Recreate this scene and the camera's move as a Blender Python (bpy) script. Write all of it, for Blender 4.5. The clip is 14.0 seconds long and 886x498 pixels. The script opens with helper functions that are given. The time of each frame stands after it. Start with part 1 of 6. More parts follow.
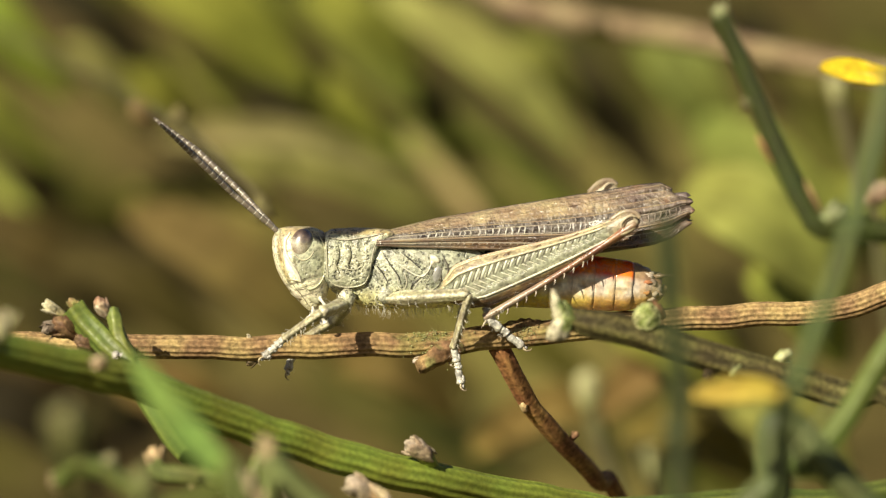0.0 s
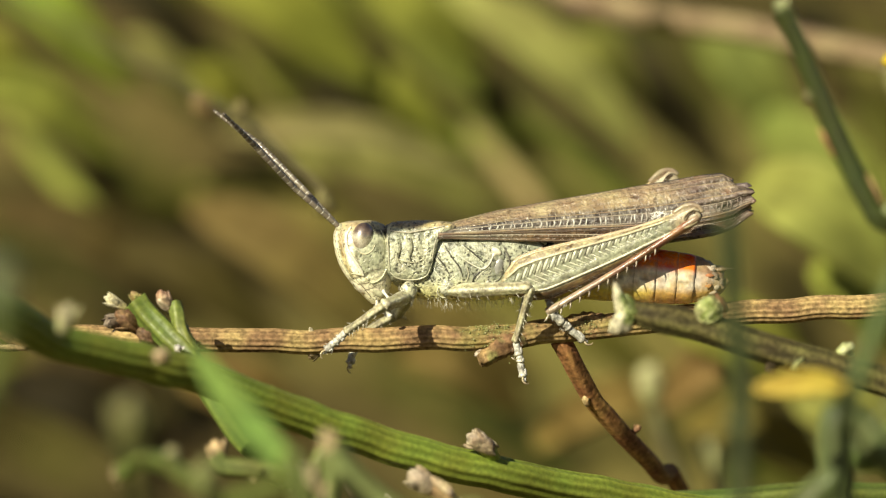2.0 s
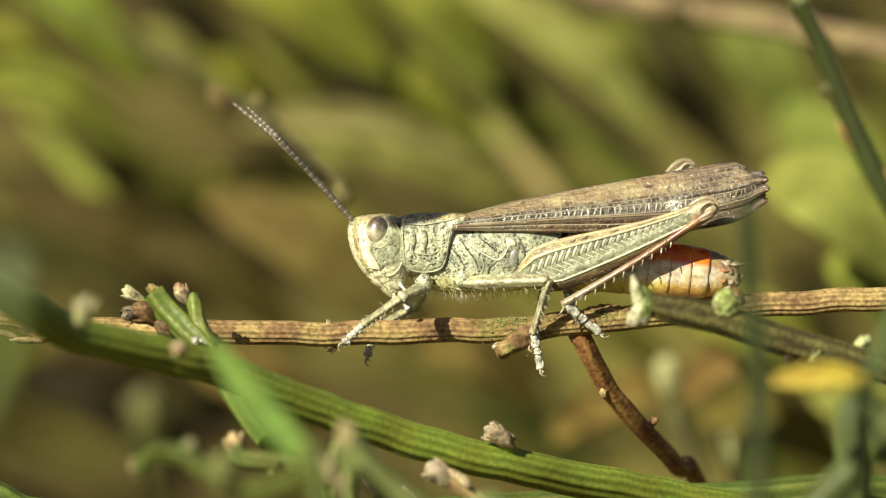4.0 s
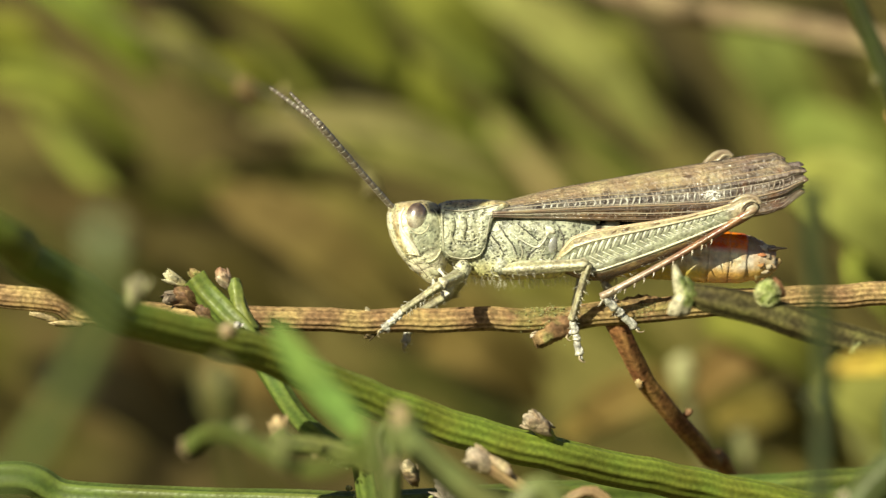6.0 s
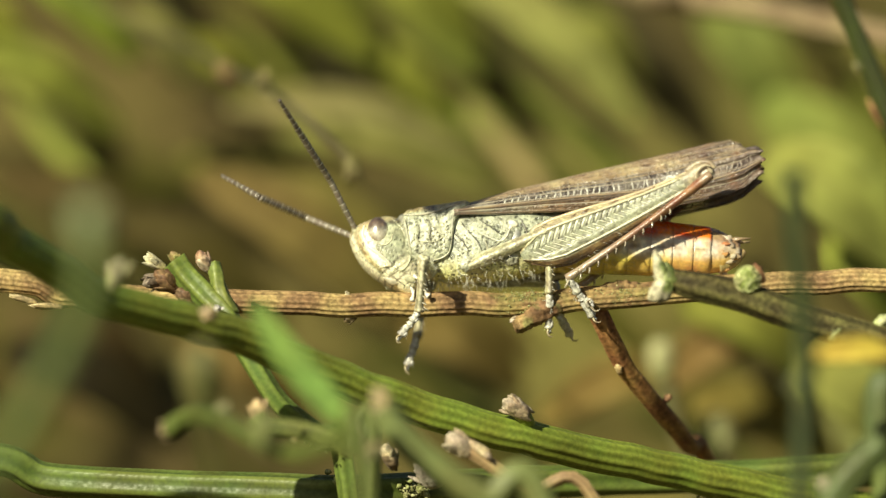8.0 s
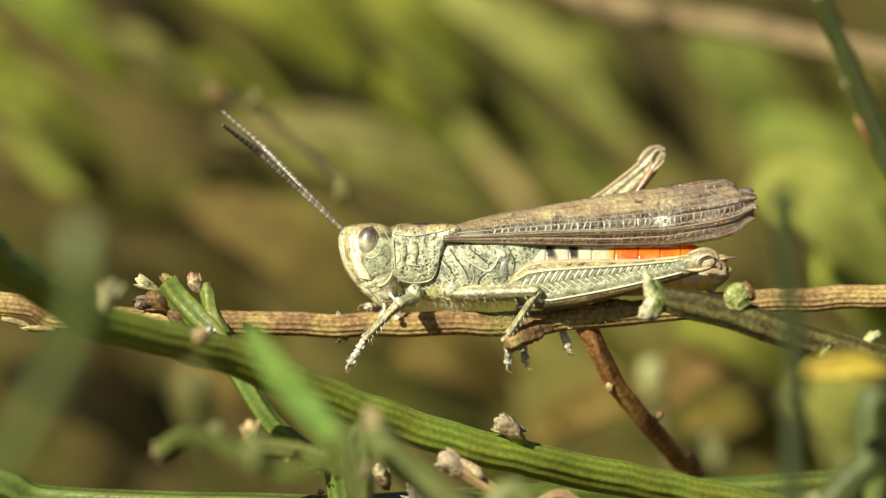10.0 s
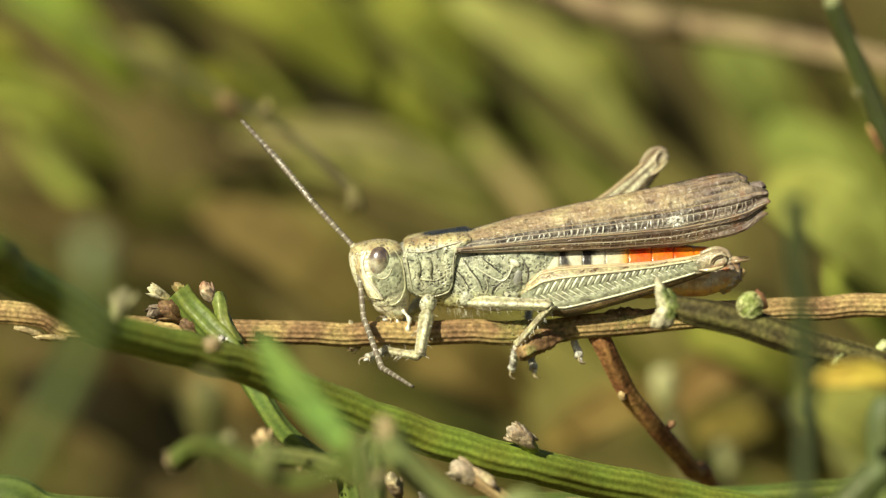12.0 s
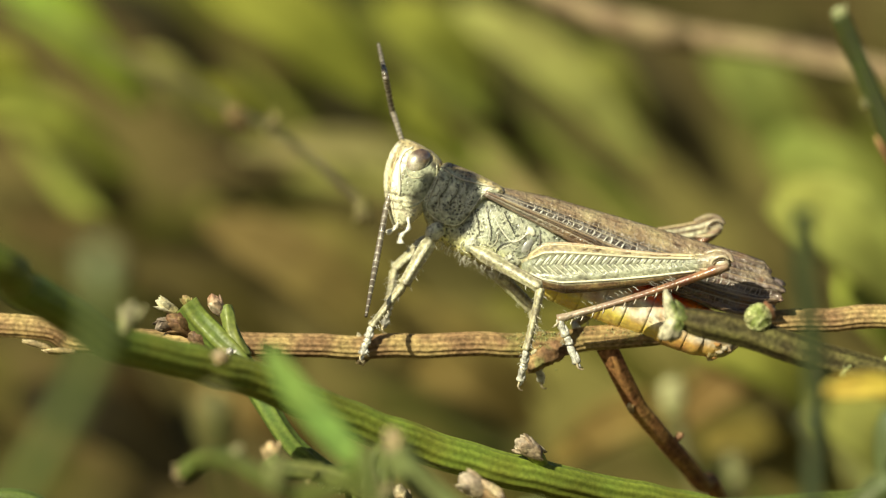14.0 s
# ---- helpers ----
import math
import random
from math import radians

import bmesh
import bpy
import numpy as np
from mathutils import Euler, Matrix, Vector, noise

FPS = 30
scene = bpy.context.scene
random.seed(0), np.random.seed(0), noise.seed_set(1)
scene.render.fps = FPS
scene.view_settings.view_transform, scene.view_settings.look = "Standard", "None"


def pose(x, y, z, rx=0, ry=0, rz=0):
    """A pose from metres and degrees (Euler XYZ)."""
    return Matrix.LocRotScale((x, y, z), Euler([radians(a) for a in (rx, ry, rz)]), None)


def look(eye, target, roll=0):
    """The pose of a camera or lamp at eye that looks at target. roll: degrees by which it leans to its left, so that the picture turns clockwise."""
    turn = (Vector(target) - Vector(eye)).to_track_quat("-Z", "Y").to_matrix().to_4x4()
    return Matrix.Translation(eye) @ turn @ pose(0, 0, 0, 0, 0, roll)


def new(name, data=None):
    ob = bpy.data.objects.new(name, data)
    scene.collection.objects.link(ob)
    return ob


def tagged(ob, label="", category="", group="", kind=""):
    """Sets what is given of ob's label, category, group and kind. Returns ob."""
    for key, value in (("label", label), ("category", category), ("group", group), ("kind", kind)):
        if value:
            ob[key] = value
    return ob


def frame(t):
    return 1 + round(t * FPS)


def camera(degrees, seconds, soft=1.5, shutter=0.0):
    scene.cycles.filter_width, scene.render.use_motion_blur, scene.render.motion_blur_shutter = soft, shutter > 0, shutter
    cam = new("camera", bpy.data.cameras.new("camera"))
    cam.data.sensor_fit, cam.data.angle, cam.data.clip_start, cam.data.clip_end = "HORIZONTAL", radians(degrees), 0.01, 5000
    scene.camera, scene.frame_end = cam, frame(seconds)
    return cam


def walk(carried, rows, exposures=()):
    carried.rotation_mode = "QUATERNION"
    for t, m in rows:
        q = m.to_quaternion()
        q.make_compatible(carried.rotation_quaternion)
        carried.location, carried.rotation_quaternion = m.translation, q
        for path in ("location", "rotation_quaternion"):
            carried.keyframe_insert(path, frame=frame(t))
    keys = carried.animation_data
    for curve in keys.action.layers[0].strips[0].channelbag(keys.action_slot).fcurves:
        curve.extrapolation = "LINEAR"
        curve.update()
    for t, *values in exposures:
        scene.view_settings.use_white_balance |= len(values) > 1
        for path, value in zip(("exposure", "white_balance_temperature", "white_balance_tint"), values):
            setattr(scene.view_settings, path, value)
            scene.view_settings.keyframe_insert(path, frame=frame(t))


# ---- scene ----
# One grasshopper on a dry broom twig, seen from a hand's width. Lengths below are in millimetres, S turns them into metres.
S = 0.001

# ---- camera ----
cam = camera(7.25, 14.0, soft=1.25, shutter=0.5)
cam.data.dof.use_dof = True
cam.data.dof.focus_distance = 0.2995
cam.data.dof.aperture_fstop = 40.0
walk(cam, [
    (0.0, look((0.0000, -0.3, 0.0000), (-0.000000, 0, 0.000000))),
    (0.5, look((0.0000, -0.3, 0.0000), (-0.000445, 0, -0.000102))),
    (1.0, look((0.0000, -0.3, 0.0000), (-0.000751, 0, -0.000028))),
    (1.5, look((0.0000, -0.3, 0.0000), (-0.002190, 0, 0.000010))),
    (2.0, look((0.0000, -0.3, 0.0000), (-0.002663, 0, -0.000287))),
    (2.5, look((0.0000, -0.3, 0.0000), (-0.002581, 0, -0.000315))),
    (3.0, look((0.0000, -0.3, 0.0000), (-0.002756, 0, -0.000436))),
    (3.5, look((0.0000, -0.3, 0.0000), (-0.003248, 0, -0.000519))),
    (4.0, look((0.0000, -0.3, 0.0000), (-0.003415, 0, -0.000612))),
    (4.2, look((0.0000, -0.3, 0.0000), (-0.003694, 0, -0.000872))),
    (6.3, look((-0.0068, -0.3014, -0.0022), (-0.003725, 0, -0.001105), 0.90)),
    (6.5, look((-0.0068, -0.3014, -0.0022), (-0.002806, 0, -0.001283), 0.97)),
    (7.0, look((-0.0068, -0.3014, -0.0022), (-0.002755, 0, -0.001589), 0.96)),
    (7.5, look((-0.0068, -0.3014, -0.0022), (-0.003097, 0, -0.001649), 0.79)),
    (8.0, look((-0.0068, -0.3014, -0.0022), (-0.004232, 0, -0.001766), 1.00)),
    (8.2, look((-0.0068, -0.3014, -0.0022), (-0.004549, 0, -0.001718), 1.00)),
    (10.3, look((-0.0068, -0.3024, -0.0022), (-0.004094, 0, -0.000766), 0.51)),
    (10.5, look((-0.0068, -0.3024, -0.0022), (-0.004508, 0, -0.000693), 0.51)),
    (11.0, look((-0.0068, -0.3024, -0.0022), (-0.004219, 0, -0.000654), 0.67)),
    (11.5, look((-0.0068, -0.3024, -0.0022), (-0.004147, 0, -0.000525), 0.56)),
    (12.0, look((-0.0068, -0.3024, -0.0022), (-0.004373, 0, -0.000527), 0.54)),
    (12.5, look((-0.0068, -0.3024, -0.0022), (-0.005050, 0, -0.000733), 0.66)),
    (13.0, look((-0.0068, -0.3024, -0.0022), (-0.004971, 0, -0.000655), 0.58)),
    (13.5, look((-0.0068, -0.3024, -0.0022), (-0.004709, 0, -0.000147), 0.44)),
    (14.0, look((-0.0068, -0.3024, -0.0022), (-0.004724, 0, 0.000003), 0.41)),
], exposures=[(0, 0.37, 6500, 20), (1.5, 0.37, 6500, 18), (2.6, 0.39, 6500, 11), (4.2, 0.42, 6500, 10), (14, 0.42, 6500, 10)])

# ---- light ----
SUN_FROM = Vector((-0.50, -0.71, 0.48)).normalized()
world = bpy.data.worlds.new("sky")
scene.world = world
world.use_nodes = True
sky = world.node_tree.nodes.new("ShaderNodeTexSky")
sky.sky_type = "NISHITA"
sky.sun_disc = False
sky.sun_elevation = math.asin(SUN_FROM.z)
sky.sun_rotation = math.atan2(SUN_FROM.x, SUN_FROM.y)
back = world.node_tree.nodes["Background"]
back.inputs["Strength"].default_value = 0.036
world.node_tree.links.new(sky.outputs["Color"], back.inputs["Color"])
sun_data = bpy.data.lights.new("sun", "SUN")
sun_data.energy = 5.0
sun_data.angle = radians(0.53)
sun_data.color = (0.98, 0.93, 0.685)
sun = new("sun", sun_data)
sun.matrix_world = look(SUN_FROM * 3, (0, 0, 0))


# ---- materials ----
def material(name, rough=0.6, grain=6.0, blotch=1.2, bump=0.02, vary=0.35, spec=0.4, speck=0.0, through_light=0.0, island=0.0, coat=0.0, pits=0.0, clear=False):
    """A surface whose pigment is the mesh's own tint, broken by fine grain and larger blotches. grain, blotch: per millimetre; bump: millimetres."""
    m = bpy.data.materials.new(name)
    m.use_nodes = True
    nt = m.node_tree
    b = nt.nodes["Principled BSDF"]
    b.inputs["Roughness"].default_value = rough
    b.inputs["Specular IOR Level"].default_value = spec
    if coat:
        b.inputs["Coat Weight"].default_value = coat
        b.inputs["Coat Roughness"].default_value = 0.19
        b.inputs["Coat IOR"].default_value = 2.6
    tint = nt.nodes.new("ShaderNodeAttribute")
    tint.attribute_name = "tint"
    place = nt.nodes.new("ShaderNodeTexCoord")

    def cloud(scale, detail):
        n = nt.nodes.new("ShaderNodeTexNoise")
        n.inputs["Scale"].default_value = scale * 1000
        n.inputs["Detail"].default_value = detail
        nt.links.new(place.outputs["Object"], n.inputs["Vector"])
        return n.outputs["Fac"]

    def ramp(fac, low, high, a=0.35, z=0.65):
        r = nt.nodes.new("ShaderNodeMapRange")
        nt.links.new(fac, r.inputs["Value"])
        for key, value in (("From Min", a), ("From Max", z), ("To Min", low), ("To Max", high)):
            r.inputs[key].default_value = value
        return r.outputs["Result"]

    def times(a, c):
        n = nt.nodes.new("ShaderNodeMath")
        n.operation = "MULTIPLY"
        nt.links.new(a, n.inputs[0])
        nt.links.new(c, n.inputs[1])
        return n.outputs[0]

    fine, broad = cloud(grain, 5), cloud(blotch, 3)
    value = times(ramp(fine, 1 - vary, 1 + vary * 0.7), ramp(broad, 1 - vary * 0.7, 1 + vary * 0.5))
    if speck:
        value = times(value, ramp(cloud(grain * 0.7, 2), 1.0, 1.0 - speck, 0.53, 0.62))
    if island:
        geo = nt.nodes.new("ShaderNodeNewGeometry")
        value = times(value, ramp(geo.outputs["Random Per Island"], 1 - island, 1 + island, 0, 1))
    height = fine
    if pits:
        wander = nt.nodes.new("ShaderNodeTexNoise")
        wander.inputs["Scale"].default_value = 5000
        nt.links.new(place.outputs["Object"], wander.inputs["Vector"])
        shift = nt.nodes.new("ShaderNodeVectorMath")
        shift.operation = "MULTIPLY_ADD"
        shift.inputs[1].default_value = (0.00028,) * 3
        nt.links.new(wander.outputs["Color"], shift.inputs[0])
        nt.links.new(place.outputs["Object"], shift.inputs[2])
        cells = nt.nodes.new("ShaderNodeTexVoronoi")
        cells.inputs["Scale"].default_value = 6200
        nt.links.new(shift.outputs["Vector"], cells.inputs["Vector"])
        hole = times(ramp(cells.outputs["Distance"], 1.0, 0.0, 0.22, 0.50), ramp(cloud(2.2, 2), 0.25, 1.0, 0.38, 0.54))
        value = times(value, ramp(hole, 1.35, 1.0 - pits, 0.0, 1.0))
        height = ramp(hole, 0.75, 0.15, 0.0, 1.0)
        both = nt.nodes.new("ShaderNodeMath")
        nt.links.new(height, both.inputs[0])
        nt.links.new(fine, both.inputs[1])
        height = both.outputs[0]
    hsv = nt.nodes.new("ShaderNodeHueSaturation")
    nt.links.new(tint.outputs["Color"], hsv.inputs["Color"])
    nt.links.new(value, hsv.inputs["Value"])
    nt.links.new(ramp(broad, 0.485, 0.515), hsv.inputs["Hue"])
    nt.links.new(hsv.outputs["Color"], b.inputs["Base Color"])
    nt.links.new(ramp(fine, rough + 0.12, max(0.05, rough - 0.12)), b.inputs["Roughness"])
    bp = nt.nodes.new("ShaderNodeBump")
    bp.inputs["Distance"].default_value = bump * S
    bp.inputs["Strength"].default_value = 0.8
    nt.links.new(height, bp.inputs["Height"])
    nt.links.new(bp.outputs["Normal"], b.inputs["Normal"])
    if through_light:
        soft_light = nt.nodes.new("ShaderNodeBsdfTranslucent")
        nt.links.new(hsv.outputs["Color"], soft_light.inputs["Color"])
        mix = nt.nodes.new("ShaderNodeMixShader")
        mix.inputs["Fac"].default_value = through_light
        nt.links.new(b.outputs["BSDF"], mix.inputs[1])
        nt.links.new(soft_light.outputs["BSDF"], mix.inputs[2])
        nt.links.new(mix.outputs["Shader"], nt.nodes["Material Output"].inputs["Surface"])
    if clear:
        glassy = nt.nodes.new("ShaderNodeBsdfTransparent")
        film = nt.nodes.new("ShaderNodeMixShader")
        nt.links.new(tint.outputs["Alpha"], film.inputs["Fac"])
        nt.links.new(glassy.outputs["BSDF"], film.inputs[1])
        nt.links.new(mix.outputs["Shader"], film.inputs[2])
        nt.links.new(film.outputs["Shader"], nt.nodes["Material Output"].inputs["Surface"])
    return m


CUTICLE = material("cuticle", rough=0.30, grain=9, blotch=1.6, bump=0.06, vary=0.26, spec=0.8, speck=0.25, pits=0.8)
HEAD = material("face_cuticle", rough=0.30, grain=9, blotch=1.6, bump=0.04, vary=0.20, spec=0.7, speck=0.14, pits=0.55)
SMOOTH = material("smooth_cuticle", rough=0.25, grain=7, blotch=1.2, bump=0.03, vary=0.22, spec=0.8)
WING = material("wing_membrane", rough=0.20, grain=4.5, blotch=0.9, bump=0.22, vary=0.28, spec=0.8, through_light=0.12, clear=True)
LEG = material("leg_cuticle", rough=0.31, grain=8, blotch=2.0, bump=0.05, vary=0.35, spec=0.65, speck=0.3)
EYE = material("eye", rough=0.4, grain=14, blotch=2.5, bump=0.001, vary=0.25, spec=0.7, coat=1.0)
HAIR = material("hair", rough=0.5, grain=3, blotch=1, bump=0.0, vary=0.1)
BARK = material("bark", rough=0.74, grain=5, blotch=0.6, bump=0.06, vary=0.42, spec=0.2, speck=0.25)
GREEN = material("green_stem", rough=0.5, grain=5, blotch=0.5, bump=0.010, vary=0.22, spec=0.3)
BLADE = material("leaf", rough=0.45, grain=2, blotch=0.25, bump=0.02, vary=0.25, spec=0.4, through_light=0.3)
BUD = material("bud_scale", rough=0.6, grain=6, blotch=1.4, bump=0.04, vary=0.4, spec=0.3, speck=0.3)
LICHEN = material("lichen", rough=0.85, grain=6, blotch=1.5, bump=0.08, vary=0.45, spec=0.15)
LITTER = material("litter", rough=0.85, grain=0.5, blotch=0.035, bump=0.6, vary=0.55, spec=0.15)
FAR_LEAF = material("far_leaf", rough=0.65, grain=0.6, blotch=0.06, bump=0.05, vary=0.25, spec=0.12, through_light=0.3, island=0.45)


# ---- mesh building ----
def mixc(a, b, f):
    f = min(1.0, max(0.0, f))
    return tuple(p + (q - p) * f for p, q in zip(a, b))


def smooth(a, b, x):
    f = min(1.0, max(0.0, (x - a) / (b - a)))
    return f * f * (3 - 2 * f)


def ease(table, x):
    """A value between the rows (x, value) of a small table."""
    if x <= table[0][0]:
        return table[0][1]
    for (a, p), (b, q) in zip(table, table[1:]):
        if x <= b:
            return p + (q - p) * smooth(a, b, x) if b > a else q
    return table[-1][1]


def line(table, x):
    if x <= table[0][0]:
        return table[0][1]
    for (a, p), (b, q) in zip(table, table[1:]):
        if x <= b:
            return p + (q - p) * (x - a) / (b - a)
    return table[-1][1]


def curve(points, steps=10):
    """A smooth line through points (Catmull-Rom)."""
    p = [Vector(q) for q in points]
    p = [p[0] * 2 - p[1]] + p + [p[-1] * 2 - p[-2]]
    out = []
    for i in range(1, len(p) - 2):
        for k in range(steps):
            t = k / steps
            out.append(0.5 * ((2 * p[i]) + (p[i + 1] - p[i - 1]) * t + (2 * p[i - 1] - 5 * p[i] + 4 * p[i + 1] - p[i + 2]) * t * t
                              + (3 * p[i] - p[i - 1] - 3 * p[i + 1] + p[i + 2]) * t ** 3))
    out.append(p[-2])
    return out


class Geo:
    """Vertices, faces and pigment of one mesh, in millimetres."""

    def __init__(self):
        self.v, self.f, self.c, self.scales = [], [], [], []

    def loft(self, rings, tint, cap=True):
        n, base = len(rings[0]), len(self.v)
        for i, ring in enumerate(rings):
            for k, p in enumerate(ring):
                self.v.append(Vector(p))
                self.c.append(tint(i / (len(rings) - 1), k / n, p) if callable(tint) else tint)
        for i in range(len(rings) - 1):
            for k in range(n):
                a, b = base + i * n + k, base + i * n + (k + 1) % n
                self.f.append((a, b, b + n, a + n))
        if cap:
            for i, flip in ((0, True), (len(rings) - 1, False)):
                mid = sum((Vector(p) for p in rings[i]), Vector()) / n
                self.v.append(mid)
                self.c.append(tint(i / (len(rings) - 1), 0, mid) if callable(tint) else tint)
                c = len(self.v) - 1
                for k in range(n):
                    a, b = base + i * n + k, base + i * n + (k + 1) % n
                    self.f.append((c, b, a) if flip else (c, a, b))
        return self

    def tube(self, path, radius, tint, n=8, profile=None, cap=True, flat=1.0):
        """A tube along path. radius: a number or a function of 0..1; profile: a factor from (share, angle)."""
        path = [Vector(p) for p in path]
        m = len(path)
        way = (path[1] - path[0]).normalized()
        side = way.cross(Vector((0, 0, 1)))
        if side.length < 0.1:
            side = way.cross(Vector((1, 0, 0)))
        side.normalize()
        rings = []
        for i, p in enumerate(path):
            w2 = (path[min(i + 1, m - 1)] - path[max(i - 1, 0)])
            w2 = w2.normalized() if w2.length > 1e-9 else way
            side = (side - w2 * side.dot(w2)).normalized()
            up = side.cross(w2)
            s = i / (m - 1)
            r = radius(s) if callable(radius) else radius
            ring = []
            for k in range(n):
                a = 2 * math.pi * k / n
                q = r * (profile(s, a) if profile else 1)
                ring.append(p + side * (math.cos(a) * q) + up * (math.sin(a) * q * flat))
            rings.append(ring)
        return self.loft(rings, tint, cap)

    def sheet(self, point, nu, nv, tint, thick=0.02):
        """A thin two-sided sheet over point(u, v)."""
        base = len(self.v)
        grid = [[Vector(point(i / nu, j / nv)) for j in range(nv + 1)] for i in range(nu + 1)]
        for layer in (0, 1):
            for i in range(nu + 1):
                for j in range(nv + 1):
                    du = grid[min(i + 1, nu)][j] - grid[max(i - 1, 0)][j]
                    dv = grid[i][min(j + 1, nv)] - grid[i][max(j - 1, 0)]
                    normal = du.cross(dv)
                    normal = normal.normalized() if normal.length > 1e-9 else Vector((0, 1, 0))
                    p = grid[i][j] + normal * (thick * (0.5 - layer))
                    self.v.append(p)
                    self.c.append(tint(i / nu, j / nv, p) if callable(tint) else tint)
        w, half = nv + 1, (nu + 1) * (nv + 1)
        for i in range(nu):
            for j in range(nv):
                a = base + i * w + j
                self.f.append((a, a + w, a + w + 1, a + 1))
                self.f.append((a + half, a + 1 + half, a + w + 1 + half, a + w + half))
        rim = [base + i * w for i in range(nu)] + [base + nu * w + j for j in range(nv)]
        rim += [base + i * w + nv for i in range(nu, 0, -1)] + [base + j for j in range(nv, 0, -1)]
        for a, b in zip(rim, rim[1:] + rim[:1]):
            self.f.append((a, a + half, b + half, b))
        return self

    def egg(self, middle, size, tint, n=16, m=10, turn=None, lump=0.0):
        middle = Vector(middle)
        turn = turn or Matrix.Identity(3)
        rings = []
        for i in range(m + 1):
            a = math.pi * (0.02 + 0.96 * i / m)
            ring = []
            for k in range(n):
                b = 2 * math.pi * k / n
                p = Vector((math.cos(a), math.sin(a) * math.cos(b), math.sin(a) * math.sin(b)))
                if lump:
                    p *= 1 + lump * noise.noise(p * 2.3 + middle)
                ring.append(middle + turn @ Vector((p.x * size[0], p.y * size[1], p.z * size[2])))
            rings.append(ring)
        return self.loft(rings, tint)

    def mirrored(self):
        g = Geo()
        g.v = [Vector((p.x, -p.y, p.z)) for p in self.v]
        g.f = [tuple(reversed(q)) for q in self.f]
        g.c = list(self.c)
        return g

    def mesh(self, name, mat, flat_shade=False):
        me = bpy.data.meshes.new(name)
        me.from_pydata([tuple(p * S) for p in self.v], [], self.f)
        col = me.attributes.new("tint", "FLOAT_COLOR", "POINT")
        col.data.foreach_set("color", [x for c in self.c for x in (c[0], c[1], c[2], c[3] if len(c) > 3 else 1.0)])
        me.materials.append(mat)
        if not flat_shade:
            me.polygons.foreach_set("use_smooth", [True] * len(me.polygons))
        me.update()
        return me


def part(name, geo, mat, parent, label=""):
    ob = new(name, geo.mesh(name, mat))
    ob.parent = parent
    for scale in geo.scales:
        new("scale", scale.mesh("scale", mat)).parent = ob
    return tagged(ob, label)


def thing(name, geo, mat, label, category, group="", kind=""):
    return tagged(new(name, geo.mesh(name, mat)), label, category, group, kind)


def turn_to(way):
    """The turn that lays x along way."""
    return Vector(way).to_track_quat("X", "Z").to_matrix()


# ---- the ground: a leaf-littered bank that rises behind the shrub ----
BROWN, OLIVE, DARK = (0.140, 0.103, 0.034), (0.120, 0.112, 0.024), (0.048, 0.037, 0.013)


def ground_height(x, y):
    lift = 170 * smooth(60, 420, y) + 500 * smooth(500, 4000, y)
    wave = 9 * noise.noise(Vector((x, y, 0)) * 0.012) + 2.5 * noise.noise(Vector((x, y, 5)) * 0.06)
    return -75 + lift + wave * (1 if y < 900 else 3)


def ground_colour(u, v, p):
    q = Vector((p[0], p[1], 0))
    f = noise.noise(q * 0.02 + Vector((0, 0, 3))) * 0.9 + 0.5 * noise.noise(q * 0.07)
    c = mixc(BROWN, OLIVE, 0.45 + f)
    return mixc(c, DARK, 0.35 + 0.9 * noise.noise(q * 0.035 + Vector((7, 0, 0))))


def spread(i, n, near, far):
    """Grid steps that are close together in the middle."""
    t = 2 * i / n - 1
    return math.copysign(near * abs(t) + far * abs(t) ** 7, t)


def build_ground():
    g, n = Geo(), 150
    for i in range(n + 1):
        for j in range(n + 1):
            x, y = spread(i, n, 420, 400000), 80 + spread(j, n, 480, 400000)
            p = Vector((x, y, ground_height(x, y)))
            g.v.append(p)
            g.c.append(ground_colour(0, 0, p))
    for i in range(n):
        for j in range(n):
            a = i * (n + 1) + j
            g.f.append((a, a + n + 1, a + n + 2, a + 1))
    thing("ground", g, LITTER, "brown leaf litter and dry grass on a sloping bank", "ground", kind="structure")


build_ground()


# ---- stems ----
def ribbed(count, depth, seed=0.0, twist=1.5, sharp=1.0, lump=0.03):
    def f(s, a):
        w = math.cos(count * (a + twist * s) + seed)
        w = math.copysign(abs(w) ** sharp, w)
        return 1 + depth * w + lump * noise.noise(Vector((math.cos(a) * 1.2, math.sin(a) * 1.2, s * 18 + seed)))
    return f


def ribbed_tint(count, light, deep, seed=0.0, twist=1.5, patch=None):
    def f(s, k, p):
        a = 2 * math.pi * k
        w = 0.5 + 0.5 * math.cos(count * (a + twist * s) + seed)
        w = 0.75 * w + 0.45 * noise.noise(Vector((math.cos(a) * 2, math.sin(a) * 2, s * 30 + seed)))
        c = mixc(deep, light, w)
        if patch:
            c = patch(c, Vector(p), s)
        return c
    return f


TWIG_LIGHT, TWIG_DEEP = (0.46, 0.315, 0.14), (0.31, 0.20, 0.085)
STEM_LIGHT, STEM_DEEP = (0.26, 0.31, 0.045), (0.155, 0.195, 0.026)


